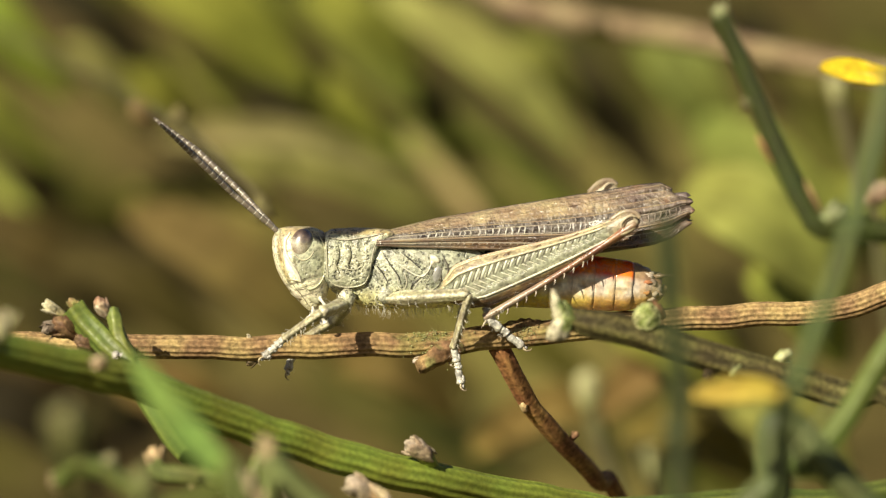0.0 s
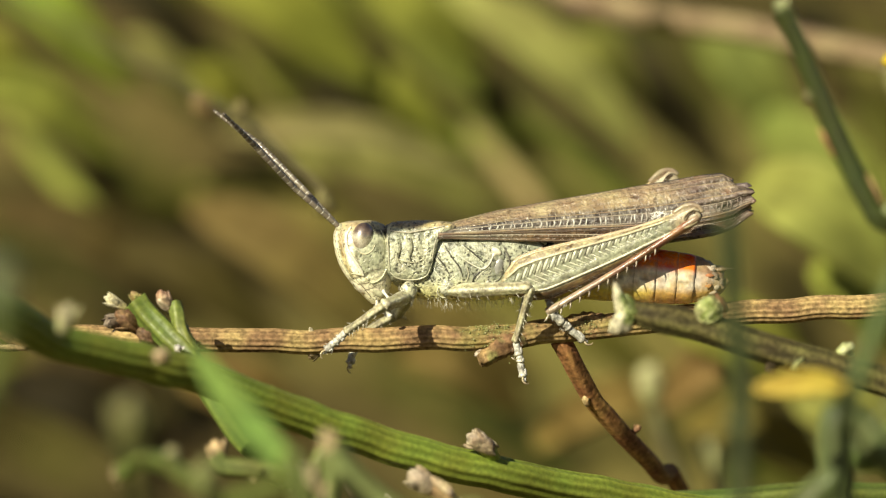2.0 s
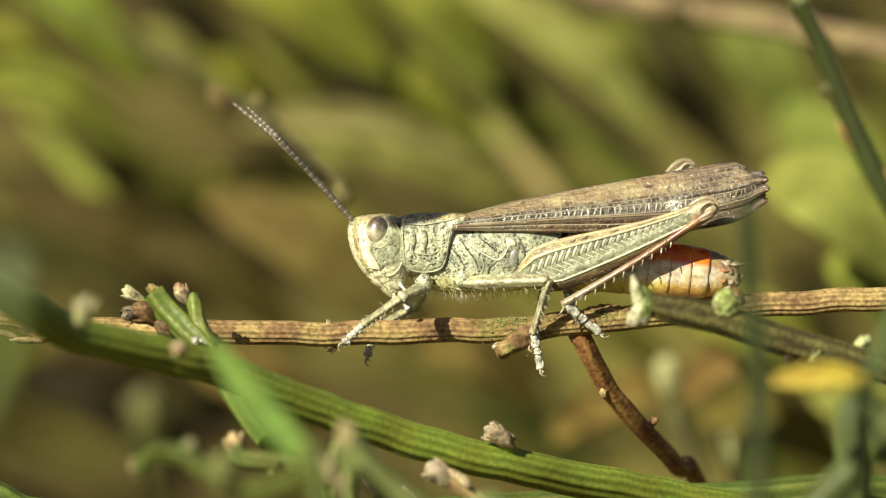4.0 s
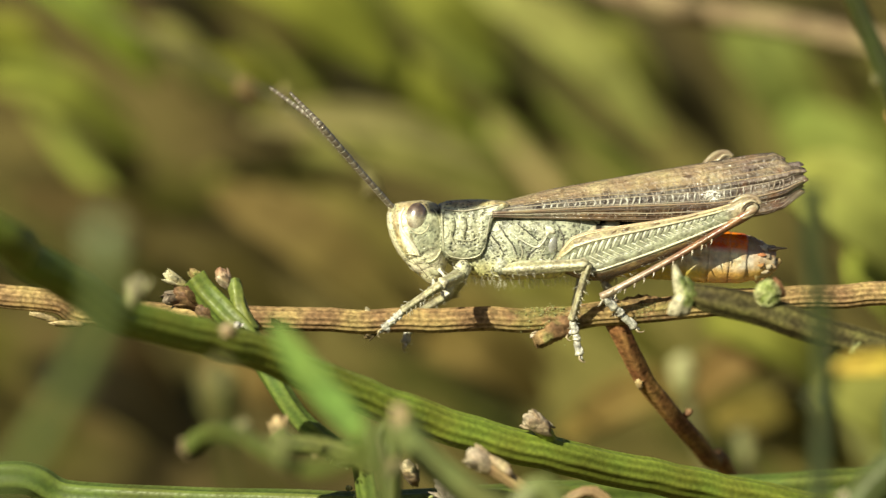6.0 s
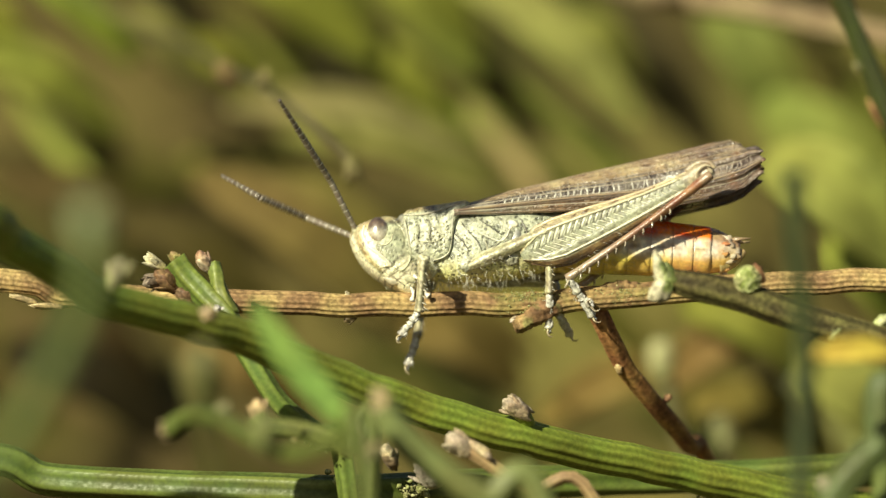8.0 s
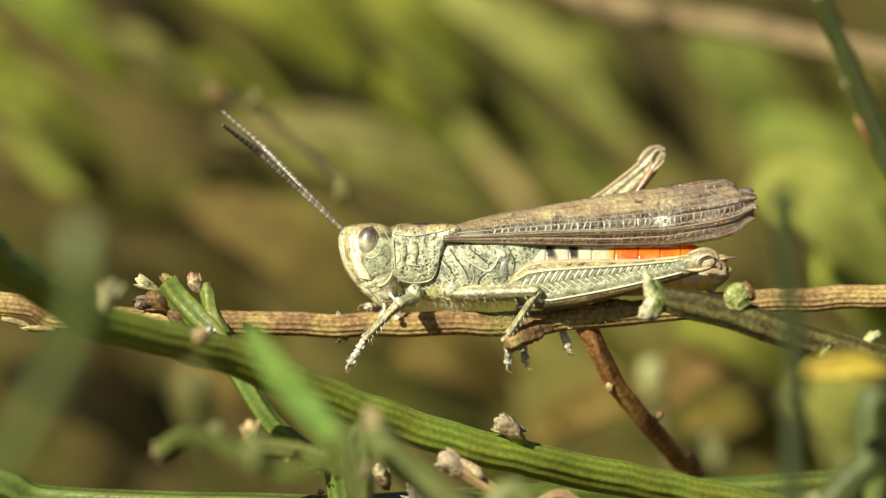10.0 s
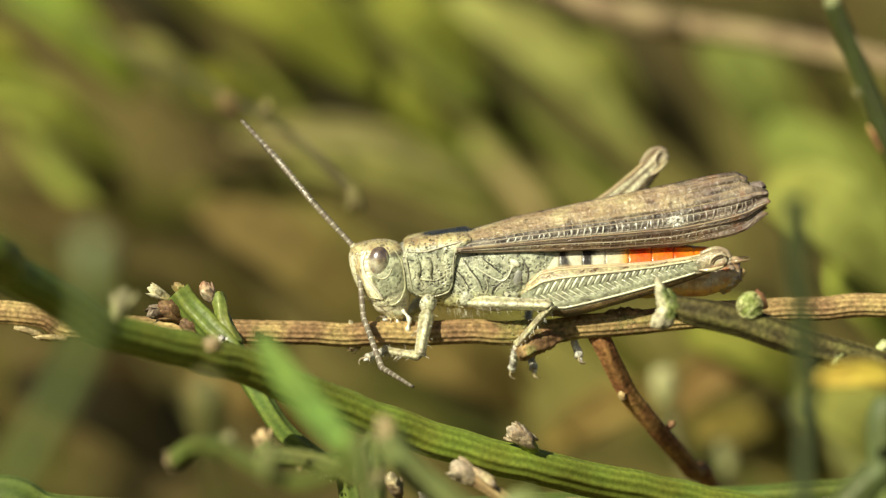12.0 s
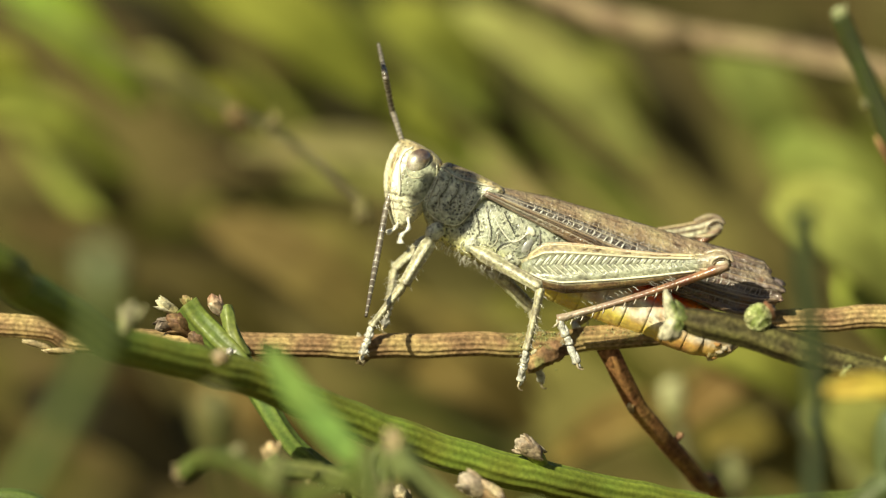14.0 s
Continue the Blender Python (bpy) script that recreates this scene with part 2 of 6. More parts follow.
def stem(name, points, radius, label, light=STEM_LIGHT, deep=STEM_DEEP, mat=None, ribs=5, depth=0.13, n=30, steps=14, category="stem", seed=0.0, patch=None, group="", twist=1.0, wobble=0.0):
    path = curve(points, steps)
    if wobble:
        path = [p + wobble * Vector((0, noise.noise(p * 0.6 + Vector((seed, 0, 0))), noise.noise(p * 0.6 + Vector((0, seed, 4))))) for p in path]
    g = Geo().tube(path, radius, ribbed_tint(ribs, light, deep, seed, twist, patch), n, ribbed(ribs, depth, seed, twist))
    return thing(name, g, mat or GREEN, label, category, group)


def bud_geo(at, way, size, tint, tip, scales=5, seed=0, slim=0.55):
    """A small bud of overlapping scales."""
    rnd = random.Random(seed)
    g, at, turn = Geo(), Vector(at), turn_to(way)
    size *= 0.9
    g.egg(at, (size, size * slim, size * slim), lambda u, k, p: mixc(tip, tint, u * 1.4), 14, 9, turn, 0.25)
    for i in range(scales):
        a = 2 * math.pi * (i / scales + rnd.uniform(-0.06, 0.06))
        off = turn @ Vector((rnd.uniform(-0.25, 0.2) * size, math.cos(a) * size * slim * 0.78, math.sin(a) * size * slim * 0.78))
        lean = turn @ Euler((a, 0, 0)).to_matrix() @ Euler((0, 0, rnd.uniform(0.1, 0.5))).to_matrix()
        g.scales.append(Geo().egg(at + off, (size * rnd.uniform(0.55, 0.95), size * 0.13, size * slim * 0.6), mixc(tint, tip, rnd.random()), 10, 7, lean, 0.3))
    return g


BUD_TAN, BUD_PALE = (0.34, 0.24, 0.12), (0.62, 0.55, 0.38)


# the dry twig that carries the grasshopper
def twig_patch(c, p, s):
    moss = smooth(2.6, 0.6, (Vector((p.x + 0.4, 0, p.z + 3.9))).length) * (0.5 + noise.noise(p * 2.5))
    moss = max(moss, 0.7 * smooth(1.8, 0.3, abs(p.x - 4.2)) * (0.4 + noise.noise(p * 2.2)))
    return mixc(c, (0.26, 0.25, 0.07), moss)


perch = stem("perch_twig", [(-75, 30, -72), (-55, 12, -30), (-36, 3, -4.4), (-23.36, 0.5, -3.45), (-20.67, 0.7, -4.10), (-17.61, 0.8, -4.12), (-13.43, 0, -4.19), (-8.34, 0, -4.24), (-3.49, 0, -4.12), (0.39, 0, -4), (4.27, 0, -3.61), (8.16, 0.4, -3.2), (12.53, 0.6, -2.89), (17.37, 0.3, -2.52), (24, 0, -0.6), (48, 6, 2), (75, 20, -30), (92, 40, -62)],
             lambda s: 0.52 - 0.06 * abs(s - 0.5), "ridged dry brown twig under the grasshopper", TWIG_LIGHT, TWIG_DEEP, BARK, 13, 0.042, 104, 26, "twig", 0.4, twig_patch, twist=0.3, wobble=0.10)
g = Geo().tube(curve([(1.11, -0.1, -4), (0.39, -0.35, -4.29), (-0.29, -0.5, -4.62), (-0.82, -0.55, -4.94), (-1.16, -0.55, -5.06)], 9), lambda s: 0.42 * ease([(0, 0.7), (0.35, 1.0), (0.7, 0.85), (0.92, 0.8), (1, 0.4)], s),
               lambda u, k, p: mixc(mixc((0.38, 0.24, 0.11), (0.19, 0.115, 0.05), 0.5 + 1.2 * noise.noise(Vector(p) * 2.8)), (0.24, 0.23, 0.08), 0.8 * smooth(0.1, 0.4, noise.noise(Vector(p) * 1.9 + Vector((4, 0, 0))))), 30, ribbed(6, 0.07, 0.3, 1.0, 1.0, 0.22))
part("knot", g, BARK, perch, "swollen broken knot with a lip")
part("bud", bud_geo((-1.11, -0.5, -4.74), (-0.6, -0.3, -0.5), 0.26, (0.42, 0.33, 0.2), (0.65, 0.58, 0.45), 5, 3), BUD, perch)
part("bud", bud_geo((-8.31, -0.2, -3.78), (-0.5, 0, 0.6), 0.17, (0.45, 0.35, 0.22), BUD_PALE, 3, 5), BUD, perch)
part("bud", bud_geo((-8.15, 0, -4.82), (-0.8, 0, -0.4), 0.36, (0.10, 0.07, 0.03), (0.2, 0.14, 0.07), 4, 6), BUD, perch)
part("bud_scale", bud_geo((-22.23, 0.1, -4.26), (-1.47, -0.1, 0.37), 0.75, (0.42, 0.32, 0.15), (0.68, 0.58, 0.34), 2, 8, 0.22), BUD, perch, "straw-coloured bud scale")
part("bud_scale", bud_geo((-21.25, 0.0, -4.54), (-1.83, -0.1, 0.08), 0.85, (0.36, 0.26, 0.12), (0.62, 0.50, 0.28), 2, 9, 0.20), BUD, perch)


def lichen_geo(at, size, seed, count=60, lift=0.12):
    rnd = random.Random(seed)
    g = Geo()
    for _ in range(count):
        d = Vector((rnd.gauss(0, 0.4) * size[0], rnd.gauss(0, 0.4) * size[1], rnd.gauss(0, 0.4) * size[2]))
        c = mixc((0.24, 0.27, 0.08), (0.48, 0.47, 0.24), rnd.random())
        r = lift * rnd.uniform(0.5, 1.3)
        g.egg(Vector(at) + d, (r, r * rnd.uniform(0.4, 0.9), r * rnd.uniform(0.4, 0.9)), c, 8, 5, Euler((rnd.random() * 6, rnd.random() * 6, 0)).to_matrix(), 0.5)
    return g


part("moss_tuft", lichen_geo((-0.58, -0.42, -4.04), (1.5, 0.2, 0.65), 4, 700, 0.034), LICHEN, perch, "yellow-green moss in the grooves")
part("moss_tuft", lichen_geo((3.41, -0.42, -3.61), (1.7, 0.16, 0.4), 5, 260, 0.032), LICHEN, perch)

part("bark_swelling", Geo().tube(curve([(2.35, -0.05, -3.62), (2.75, -0.08, -3.42), (3.3, -0.1, -3.32), (3.9, -0.08, -3.30), (4.35, -0.05, -3.38), (4.8, 0, -3.5)], 9), lambda s: 0.30 * math.sin(math.pi * (0.08 + 0.84 * s)) ** 0.6,
     lambda u, k, p: mixc(mixc((0.10, 0.06, 0.03), (0.34, 0.22, 0.10), 0.5 + 1.3 * noise.noise(Vector(p) * 3.2)), (0.25, 0.25, 0.09), 0.6 * smooth(0.1, 0.4, noise.noise(Vector(p) * 2.1 + Vector((8, 0, 0))))), 28, ribbed(6, 0.08, 0.9, 1.0, 1.0, 0.3)), BARK, perch, "rough dark swelling of the bark")

# the red-brown side shoot below the perch
shoot = stem("side_shoot", [(2.34, 0.3, -4.15), (2.75, 0.6, -4.83), (3.74, 2, -6.69), (5.24, 4, -8.45), (6.77, 7, -10.15), (8.37, 11, -12.16), (16.00, 20, -30), (20.00, 26, -72)], lambda s: 0.44 - 0.08 * s,
             "red-brown dead side shoot hanging from the twig", (0.47, 0.24, 0.09), (0.30, 0.14, 0.05), BARK, 5, 0.05, 30, 14, "twig", 2.0, wobble=0.08)
part("leaf_scar", bud_geo((3.5, 1.6, -6.85), (-0.3, -0.4, 0.8), 0.3, (0.36, 0.22, 0.10), (0.5, 0.38, 0.2), 3, 11), BUD, shoot)
part("leaf_scar", bud_geo((5.7, 4, -8.13), (0.6, -0.3, 0.6), 0.3, (0.30, 0.16, 0.07), (0.4, 0.26, 0.12), 3, 12), BUD, shoot)

# the olive snag that crosses in front of the perch
snag = stem("snag_twig", [(5.1, -8, -2.81), (6.04, -8, -3.09), (8.16, -8, -3.52), (11, -8, -4.46), (14.06, -8, -5.29), (16.89, -8, -6.11), (20.06, -10, -6.89), (32, -22, -18), (44, -30, -75)], lambda s: 0.44 + 0.20 * smooth(0, 0.2, s) - 0.06 * s,
            "broken olive-brown twig with a pale splintered tip", (0.165, 0.145, 0.048), (0.060, 0.050, 0.018), BARK, 6, 0.06, 40, 14, "twig", 1.0)
tip = Geo()
tint = lambda u, k, p: mixc(mixc((0.10, 0.14, 0.035), (0.22, 0.26, 0.075), 0.5 + noise.noise(Vector(p) * 2.5)), (0.56, 0.51, 0.34), smooth(5.05, 4.75, p[0] + 0.35 * noise.noise(Vector(p) * 2.2)) + smooth(-3.35, -3.6, p[2]))
tip.egg((5.21, -8, -2.86), (0.55, 0.5, 0.5), tint, 22, 14, None, 0.3)
tip.egg((4.9, -8.2, -3.32), (0.62, 0.42, 0.45), tint, 22, 14, Euler((0, -0.9, 0)).to_matrix(), 0.35)
tip.tube(curve([(5.1, -8, -3.04), (4.81, -8.1, -2.45), (4.67, -8.1, -1.98), (4.58, -8.1, -1.67)], 6), lambda s: 0.42 * (1 - 0.85 * s), tint, 12)
tip.tube(curve([(5.29, -8, -2.93), (5.17, -8, -2.45), (5, -8, -2.15)], 6), lambda s: 0.36 * (1 - 0.8 * s), tint, 12)
part("splintered_tip", tip, BUD, snag, "pale green and white splintered wood")
knob_at = Vector((8.50, -8.4, -2.86))
knob = part("bud", Geo().egg(knob_at, (0.56, 0.50, 0.60), lambda u, k, p: mixc((0.10, 0.12, 0.03), (0.26, 0.29, 0.08), 0.5 + noise.noise(Vector(p) * 4)), 26, 16, None, 0.18), LICHEN, snag, "yellow-green wrinkled bud")
wrinkles = Geo()
rnd = random.Random(61)
for _ in range(58):
    way = Vector((rnd.gauss(0, 1), -abs(rnd.gauss(0, 1)), rnd.gauss(0, 1))).normalized()
    bend = way.cross(Vector((rnd.gauss(0, 1), rnd.gauss(0, 1), rnd.gauss(0, 1)))).normalized() * rnd.uniform(0.25, 0.5)
    swirl = way.cross(bend) * rnd.uniform(-0.6, 0.6)
    wrinkles.tube(curve([knob_at + Vector((q.x * 0.56, q.y * 0.50, q.z * 0.60)) for q in ((way - bend).normalized(), (way + swirl).normalized(), (way + bend).normalized())], 4), rnd.uniform(0.02, 0.045), mixc((0.36, 0.39, 0.14), (0.60, 0.60, 0.30), rnd.random()), 6)
part("wrinkled_skin", wrinkles, LICHEN, knob, "pale wrinkles on the bud")["kind"] = "stuff"
part("bud_scale", Geo().egg(knob_at + Vector((0.45, 0.15, 0.30)), (0.22, 0.32, 0.46), (0.30, 0.15, 0.07), 14, 9, Euler((0, -0.5, 0)).to_matrix(), 0.3), BUD, snag, "reddish brown bud scale")
part("bud", bud_geo((12.16, -8.4, -5.04), (0.4, 0, 0.7), 0.4, (0.25, 0.28, 0.10), (0.5, 0.5, 0.25), 5, 15), BUD, snag)
part("bud", bud_geo((14.18, -8, -4.51), (0.8, 0, 0.5), 0.5, (0.4, 0.42, 0.16), (0.55, 0.55, 0.3), 4, 16), BUD, snag)
part("thorn_stub", Geo().tube(curve([(11.23, -8, -4.7), (11.14, -8, -5.12), (11, -8, -5.45)], 5), lambda s: 0.4 - 0.2 * s, (0.06, 0.045, 0.02), 10), BARK, snag)

# the thick green stem that slants across the foot of the picture
main_stem = stem("broom_stem", [(-75, -62, -72.00), (-58, -48, -12.00), (-42, -36, 8.00), (-24.15, -25, -0.11), (-21.95, -20.5, -1.73), (-19.84, -17.5, -3.06), (-18.06, -15, -4.14), (-15.43, -12.5, -4.82), (-12.75, -10, -5.61), (-9.55, -7.5, -6.89), (-5.34, -5, -8.47), (-0.58, -3, -9.80), (4.27, 0, -10.84), (9.19, 2.5, -11.86), (15.18, 5, -12.94), (28, 10, -14.00), (44, 16, -30.00), (55, 22, -66.00)],
                 lambda s: 0.75, "thick ridged green broom stem", ribs=11, depth=0.038, n=110, steps=18, seed=0.8, twist=0.3, wobble=0.1)
part("bud", bud_geo((-1.0, -4, -8.5), (-0.8, -0.2, 0.45), 0.78, (0.36, 0.26, 0.15), (0.56, 0.48, 0.34), 8, 21), BUD, main_stem, "brown-pink papery bud")
part("bud_stalk", Geo().tube(curve([(-0.96, -3.9, -8.57), (-0.67, -3.6, -8.89), (-0.38, -3, -9.38)], 6), lambda s: 0.36 - 0.06 * s, lambda u, k, p: mixc((0.33, 0.24, 0.12), STEM_LIGHT, u * 2.2), 14), GREEN, main_stem)
part("bud", bud_geo((-17.34, -24, -3.02), (0.2, -0.2, 0.8), 0.75, (0.33, 0.33, 0.12), (0.5, 0.45, 0.28), 6, 22), BUD, main_stem)
part("bud", bud_geo((-13.76, -19, -4.59), (-0.4, -0.8, 0.3), 0.55, (0.38, 0.30, 0.16), (0.5, 0.36, 0.24), 6, 23), BUD, main_stem)
part("lichen_crust", lichen_geo((7.73, 2, -12.08), (1.0, 0.5, 0.7), 24, 70, 0.16), LICHEN, main_stem, "grey-green lichen at a node")
part("bud", bud_geo((-6.36, 1.5, -10.8), (-0.3, -0.3, 0.6), 0.7, (0.36, 0.26, 0.14), (0.5, 0.42, 0.28), 6, 25), BUD, main_stem)

# the budding shoot whose tips stand before the left end of the perch
cluster = stem("budding_shoot", [(-15.67, -3.5, -2.49), (-15.19, -3.6, -3.09), (-14.33, -4, -3.92), (-13.35, -4.5, -4.87), (-12.37, -5, -6.53), (-11.06, -5, -8.44), (-9.17, -4.5, -10.01), (-8.23, -4, -11.46), (-6, -3, -30), (-4, -2, -72)], lambda s: 0.52 - 0.1 * smooth(0.2, 0.5, s),
               "young green shoot with swelling buds", (0.20, 0.25, 0.05), (0.095, 0.14, 0.026), GREEN, 5, 0.12, 26, 12, "stem", 0.3)
part("side_branch", Geo().tube(curve([(-13.18, -4.5, -4.75), (-13.67, -4.2, -3.8), (-13.87, -4, -3.09), (-14.03, -3.8, -2.56)], 8), lambda s: 0.34 - 0.06 * s, ribbed_tint(5, (0.26, 0.30, 0.07), (0.14, 0.18, 0.04)), 16, ribbed(5, 0.12)), GREEN, cluster)
part("bud", bud_geo((-15.62, -3.6, -2.4), (-0.4, -0.3, 0.8), 0.42, (0.26, 0.27, 0.08), (0.34, 0.22, 0.10), 6, 31), BUD, cluster)
part("bud", bud_geo((-14.4, -3.9, -2.51), (-0.5, -0.3, 0.7), 0.60, (0.56, 0.47, 0.33), (0.42, 0.22, 0.12), 7, 32), BUD, cluster, "cream and pink bud")
part("bud", bud_geo((-16.48, -3.2, -2.59), (-0.8, -0.2, 0.45), 0.66, (0.50, 0.44, 0.20), (0.74, 0.70, 0.46), 5, 33, 0.36), BUD, cluster, "dry straw-coloured bud")
part("dead_bud", bud_geo((-15.73, -3.2, -3.41), (-0.6, -0.3, 0.3), 1.0, (0.16, 0.085, 0.045), (0.24, 0.14, 0.07), 10, 34, 0.5), BUD, cluster, "dark brown withered bud")
part("dead_bud", bud_geo((-16.52, -3.2, -3.33), (-0.8, -0.3, -0.3), 0.6, (0.14, 0.10, 0.06), (0.34, 0.28, 0.2), 8, 35), BUD, cluster)
part("dead_bud", bud_geo((-15.07, -3.6, -4), (-0.6, -0.3, 0.3), 0.7, (0.13, 0.07, 0.035), (0.2, 0.12, 0.07), 7, 37), BUD, cluster)
part("bud", bud_geo((-13.79, -5.2, -4.5), (0.2, -0.8, 0.4), 0.3, (0.55, 0.5, 0.42), (0.75, 0.72, 0.66), 5, 36), BUD, cluster, "small white woolly bud")
part("lichen_crust", lichen_geo((-9.38, -5.0, -9.85), (0.62, 0.40, 0.62), 38, 220, 0.10), LICHEN, cluster, "bright green lichen crust")


def blade(name, points, width, label, light=(0.20, 0.33, 0.07), deep=(0.10, 0.20, 0.035), thick=0.22, mat=None, category="leaf", group="", tilt=0.0):
    """A lance-shaped leaf with a folded midrib."""
    path = curve(points, 8)
    m = len(path) - 1

    def point(u, v):
        i = min(int(u * m), m - 1)
        p = path[i].lerp(path[i + 1], u * m - i)
        way = (path[i + 1] - path[i]).normalized()
        side = way.cross(Vector((math.sin(tilt), -math.cos(tilt), 0.15))).normalized()
        up = side.cross(way)
        w = width * (math.sin(math.pi * (0.06 + 0.92 * u)) ** 0.7)
        return p + side * (w * (v - 0.5)) + up * (abs(v - 0.5) * w * 0.45)

    g = Geo().sheet(point, 40, 10, lambda u, v, p: mixc(light, deep, 0.6 * abs(math.sin(v * 14)) + (0.5 if abs(v - 0.5) < 0.06 else 0) + 0.4 * noise.noise(Vector(p) * 0.8)), thick)
    ob = thing(name, g, mat or BLADE, label, category, group)
    part("midrib", Geo().tube([point(i / 30, 0.5) for i in range(29)], lambda s: (0.05 + 0.03 * width) * (1 - 0.7 * s), mixc(light, deep, 0.3), 8), GREEN, ob)
    return ob


blade("young_leaf", [(-11.60, -38, -4.00), (-10.76, -38, -5.32), (-9.51, -38, -6.86), (-8.23, -38, -8.19), (-7.36, -38, -8.87)], 1.1, "narrow fresh green broom leaf", (0.30, 0.43, 0.10), (0.22, 0.34, 0.07))


def twiglet(points, radius, label, buds, light=(0.20, 0.225, 0.06), deep=(0.10, 0.12, 0.03), seed=0):
    """A thin shoot of the shrub with its buds."""
    ob = stem("shoot", points, lambda s: radius * (1 - 0.25 * s), label, light, deep, GREEN, 5, 0.12, 18, 8, "stem", seed, group="shoots of the shrub")
    for i, (at, way, size, a, b) in enumerate(buds):
        part("bud", bud_geo(at, way, size, a, b, 5, seed * 10 + i), BUD, ob)
    return ob


# soft shoots before the focus, at the foot of the picture
twiglet([(-8.15, -13, -10.16), (-8.85, -13, -9.60), (-10.36, -13, -9.30), (-11.51, -13, -9.19), (-11.93, -13, -8.72)][::-1] + [(-7.11, -13, -10.81), (-8.00, -14, -40.00), (-8.00, -14, -74.00)], 0.42, "short olive shoot with pinkish buds",
        [((-11.80, -13, -8.72), (-0.2, -0.2, 0.9), 0.68, (0.5, 0.38, 0.2), (0.6, 0.43, 0.22)), ((-10.36, -13, -9.41), (0, 0, 1), 0.5, (0.3, 0.3, 0.13), BUD_TAN)], seed=2)
twiglet([(-15.14, -24, -9.13), (-14.31, -25, -8.58), (-13.12, -29, -8.59), (-12.44, -33, -8.79), (-10.98, -38, -9.40), (-9.80, -40, -9.55), (-8.27, -41, -9.04), (-7.51, -42, -9.51), (-6.00, -43, -30.00), (-6.00, -43, -74.00)], 0.40, "bent olive shoot with small buds",
        [((-15.03, -24, -9.11), (-0.7, 0, -0.2), 0.62, (0.34, 0.33, 0.13), (0.46, 0.33, 0.2)), ((-11.15, -40, -8.72), (0.1, -0.2, 0.9), 0.8, (0.19, 0.22, 0.07), (0.24, 0.24, 0.09)), ((-12.95, -29, -8.35), (0.3, 0, 0.8), 0.5, (0.30, 0.31, 0.13), (0.42, 0.38, 0.2))], (0.145, 0.17, 0.036), (0.07, 0.088, 0.018), seed=3)
twiglet([(-13.1, -56, -6.6), (-13.0, -56, -8.2), (-12.6, -55, -11.5), (-12, -54, -30), (-12, -54, -74)], 0.12, "thin olive shoot with one round bud near the lens", [((-13.1, -56, -6.49), (0, -0.3, 1), 1.25, (0.17, 0.18, 0.055), (0.21, 0.19, 0.075))], (0.13, 0.155, 0.035), (0.06, 0.075, 0.016), seed=14)
twiglet([(-6.76, -30, -8.02), (-6.20, -30, -8.89), (-4.89, -30, -10.12), (-2.71, -30, -11.45), (-0.09, -30, -12.86), (5, -32, -40), (6, -32, -74)], 0.62, "upright grey-green shoot with a pink tip bud",
        [((-6.79, -30, -7.85), (0, -0.1, 1), 0.7, (0.42, 0.35, 0.18), (0.56, 0.42, 0.22)), ((-7.56, -28, -9.11), (-0.5, 0, 0.8), 0.6, (0.42, 0.36, 0.2), (0.55, 0.4, 0.26)), ((-7.08, -28, -9.84), (0.2, 0, 1), 0.5, (0.3, 0.3, 0.14), BUD_TAN)], (0.22, 0.25, 0.085), (0.13, 0.15, 0.045), seed=4)
papery = twiglet([(-3.62, -9, -9.81), (-2.73, -9, -10.42), (-0.56, -9, -11.73), (2.73, -9, -13.38), (8, -10, -36), (9, -10, -74)], 0.3, "tan papery bud stalk",
        [((-3.39, -9, -9.99), (-0.75, -0.2, 0.55), 0.85, (0.46, 0.36, 0.22), (0.62, 0.53, 0.38))], (0.40, 0.28, 0.14), (0.26, 0.17, 0.08), seed=5)
part("bud_scale", bud_geo((-2.63, -9.2, -10.13), (0.8, -0.2, -0.6), 0.75, (0.44, 0.33, 0.19), (0.60, 0.50, 0.35), 4, 56, 0.28), BUD, papery, "dry papery scale")
stem("broom_stem", [(-75, 4, -72), (-40, 3, -16), (-24.96, 0, -11.35), (-21.04, 0, -11.97), (-16.14, -1, -12.14), (-11.26, -2, -12.18), (-7.88, -2, -12.22), (-1.52, 2, -11.90), (3.44, 4, -11.69), (9.17, 5, -11.50), (15.93, 6, -11.25), (30, 10, -13), (50, 14, -40), (56, 14, -72)], 0.66, "long bright green broom stem near the ground", (0.17, 0.21, 0.045), (0.07, 0.10, 0.018), seed=1.7, twist=0.4)
low = bpy.data.objects["broom_stem.001"]
part("lichen_crust", lichen_geo((-8.36, -2.4, -11.97), (0.75, 0.6, 0.75), 41, 200, 0.12), LICHEN, low, "grey-green lichen crust at a node")
part("lichen_crust", lichen_geo((-5.34, -1.5, -12.10), (0.8, 0.5, 0.45), 42, 120, 0.11), LICHEN, low)
part("bud", bud_geo((-4.76, -4, -11.45), (-0.5, -0.3, 0.5), 0.85, (0.36, 0.30, 0.22), (0.52, 0.46, 0.36), 6, 43), BUD, low)

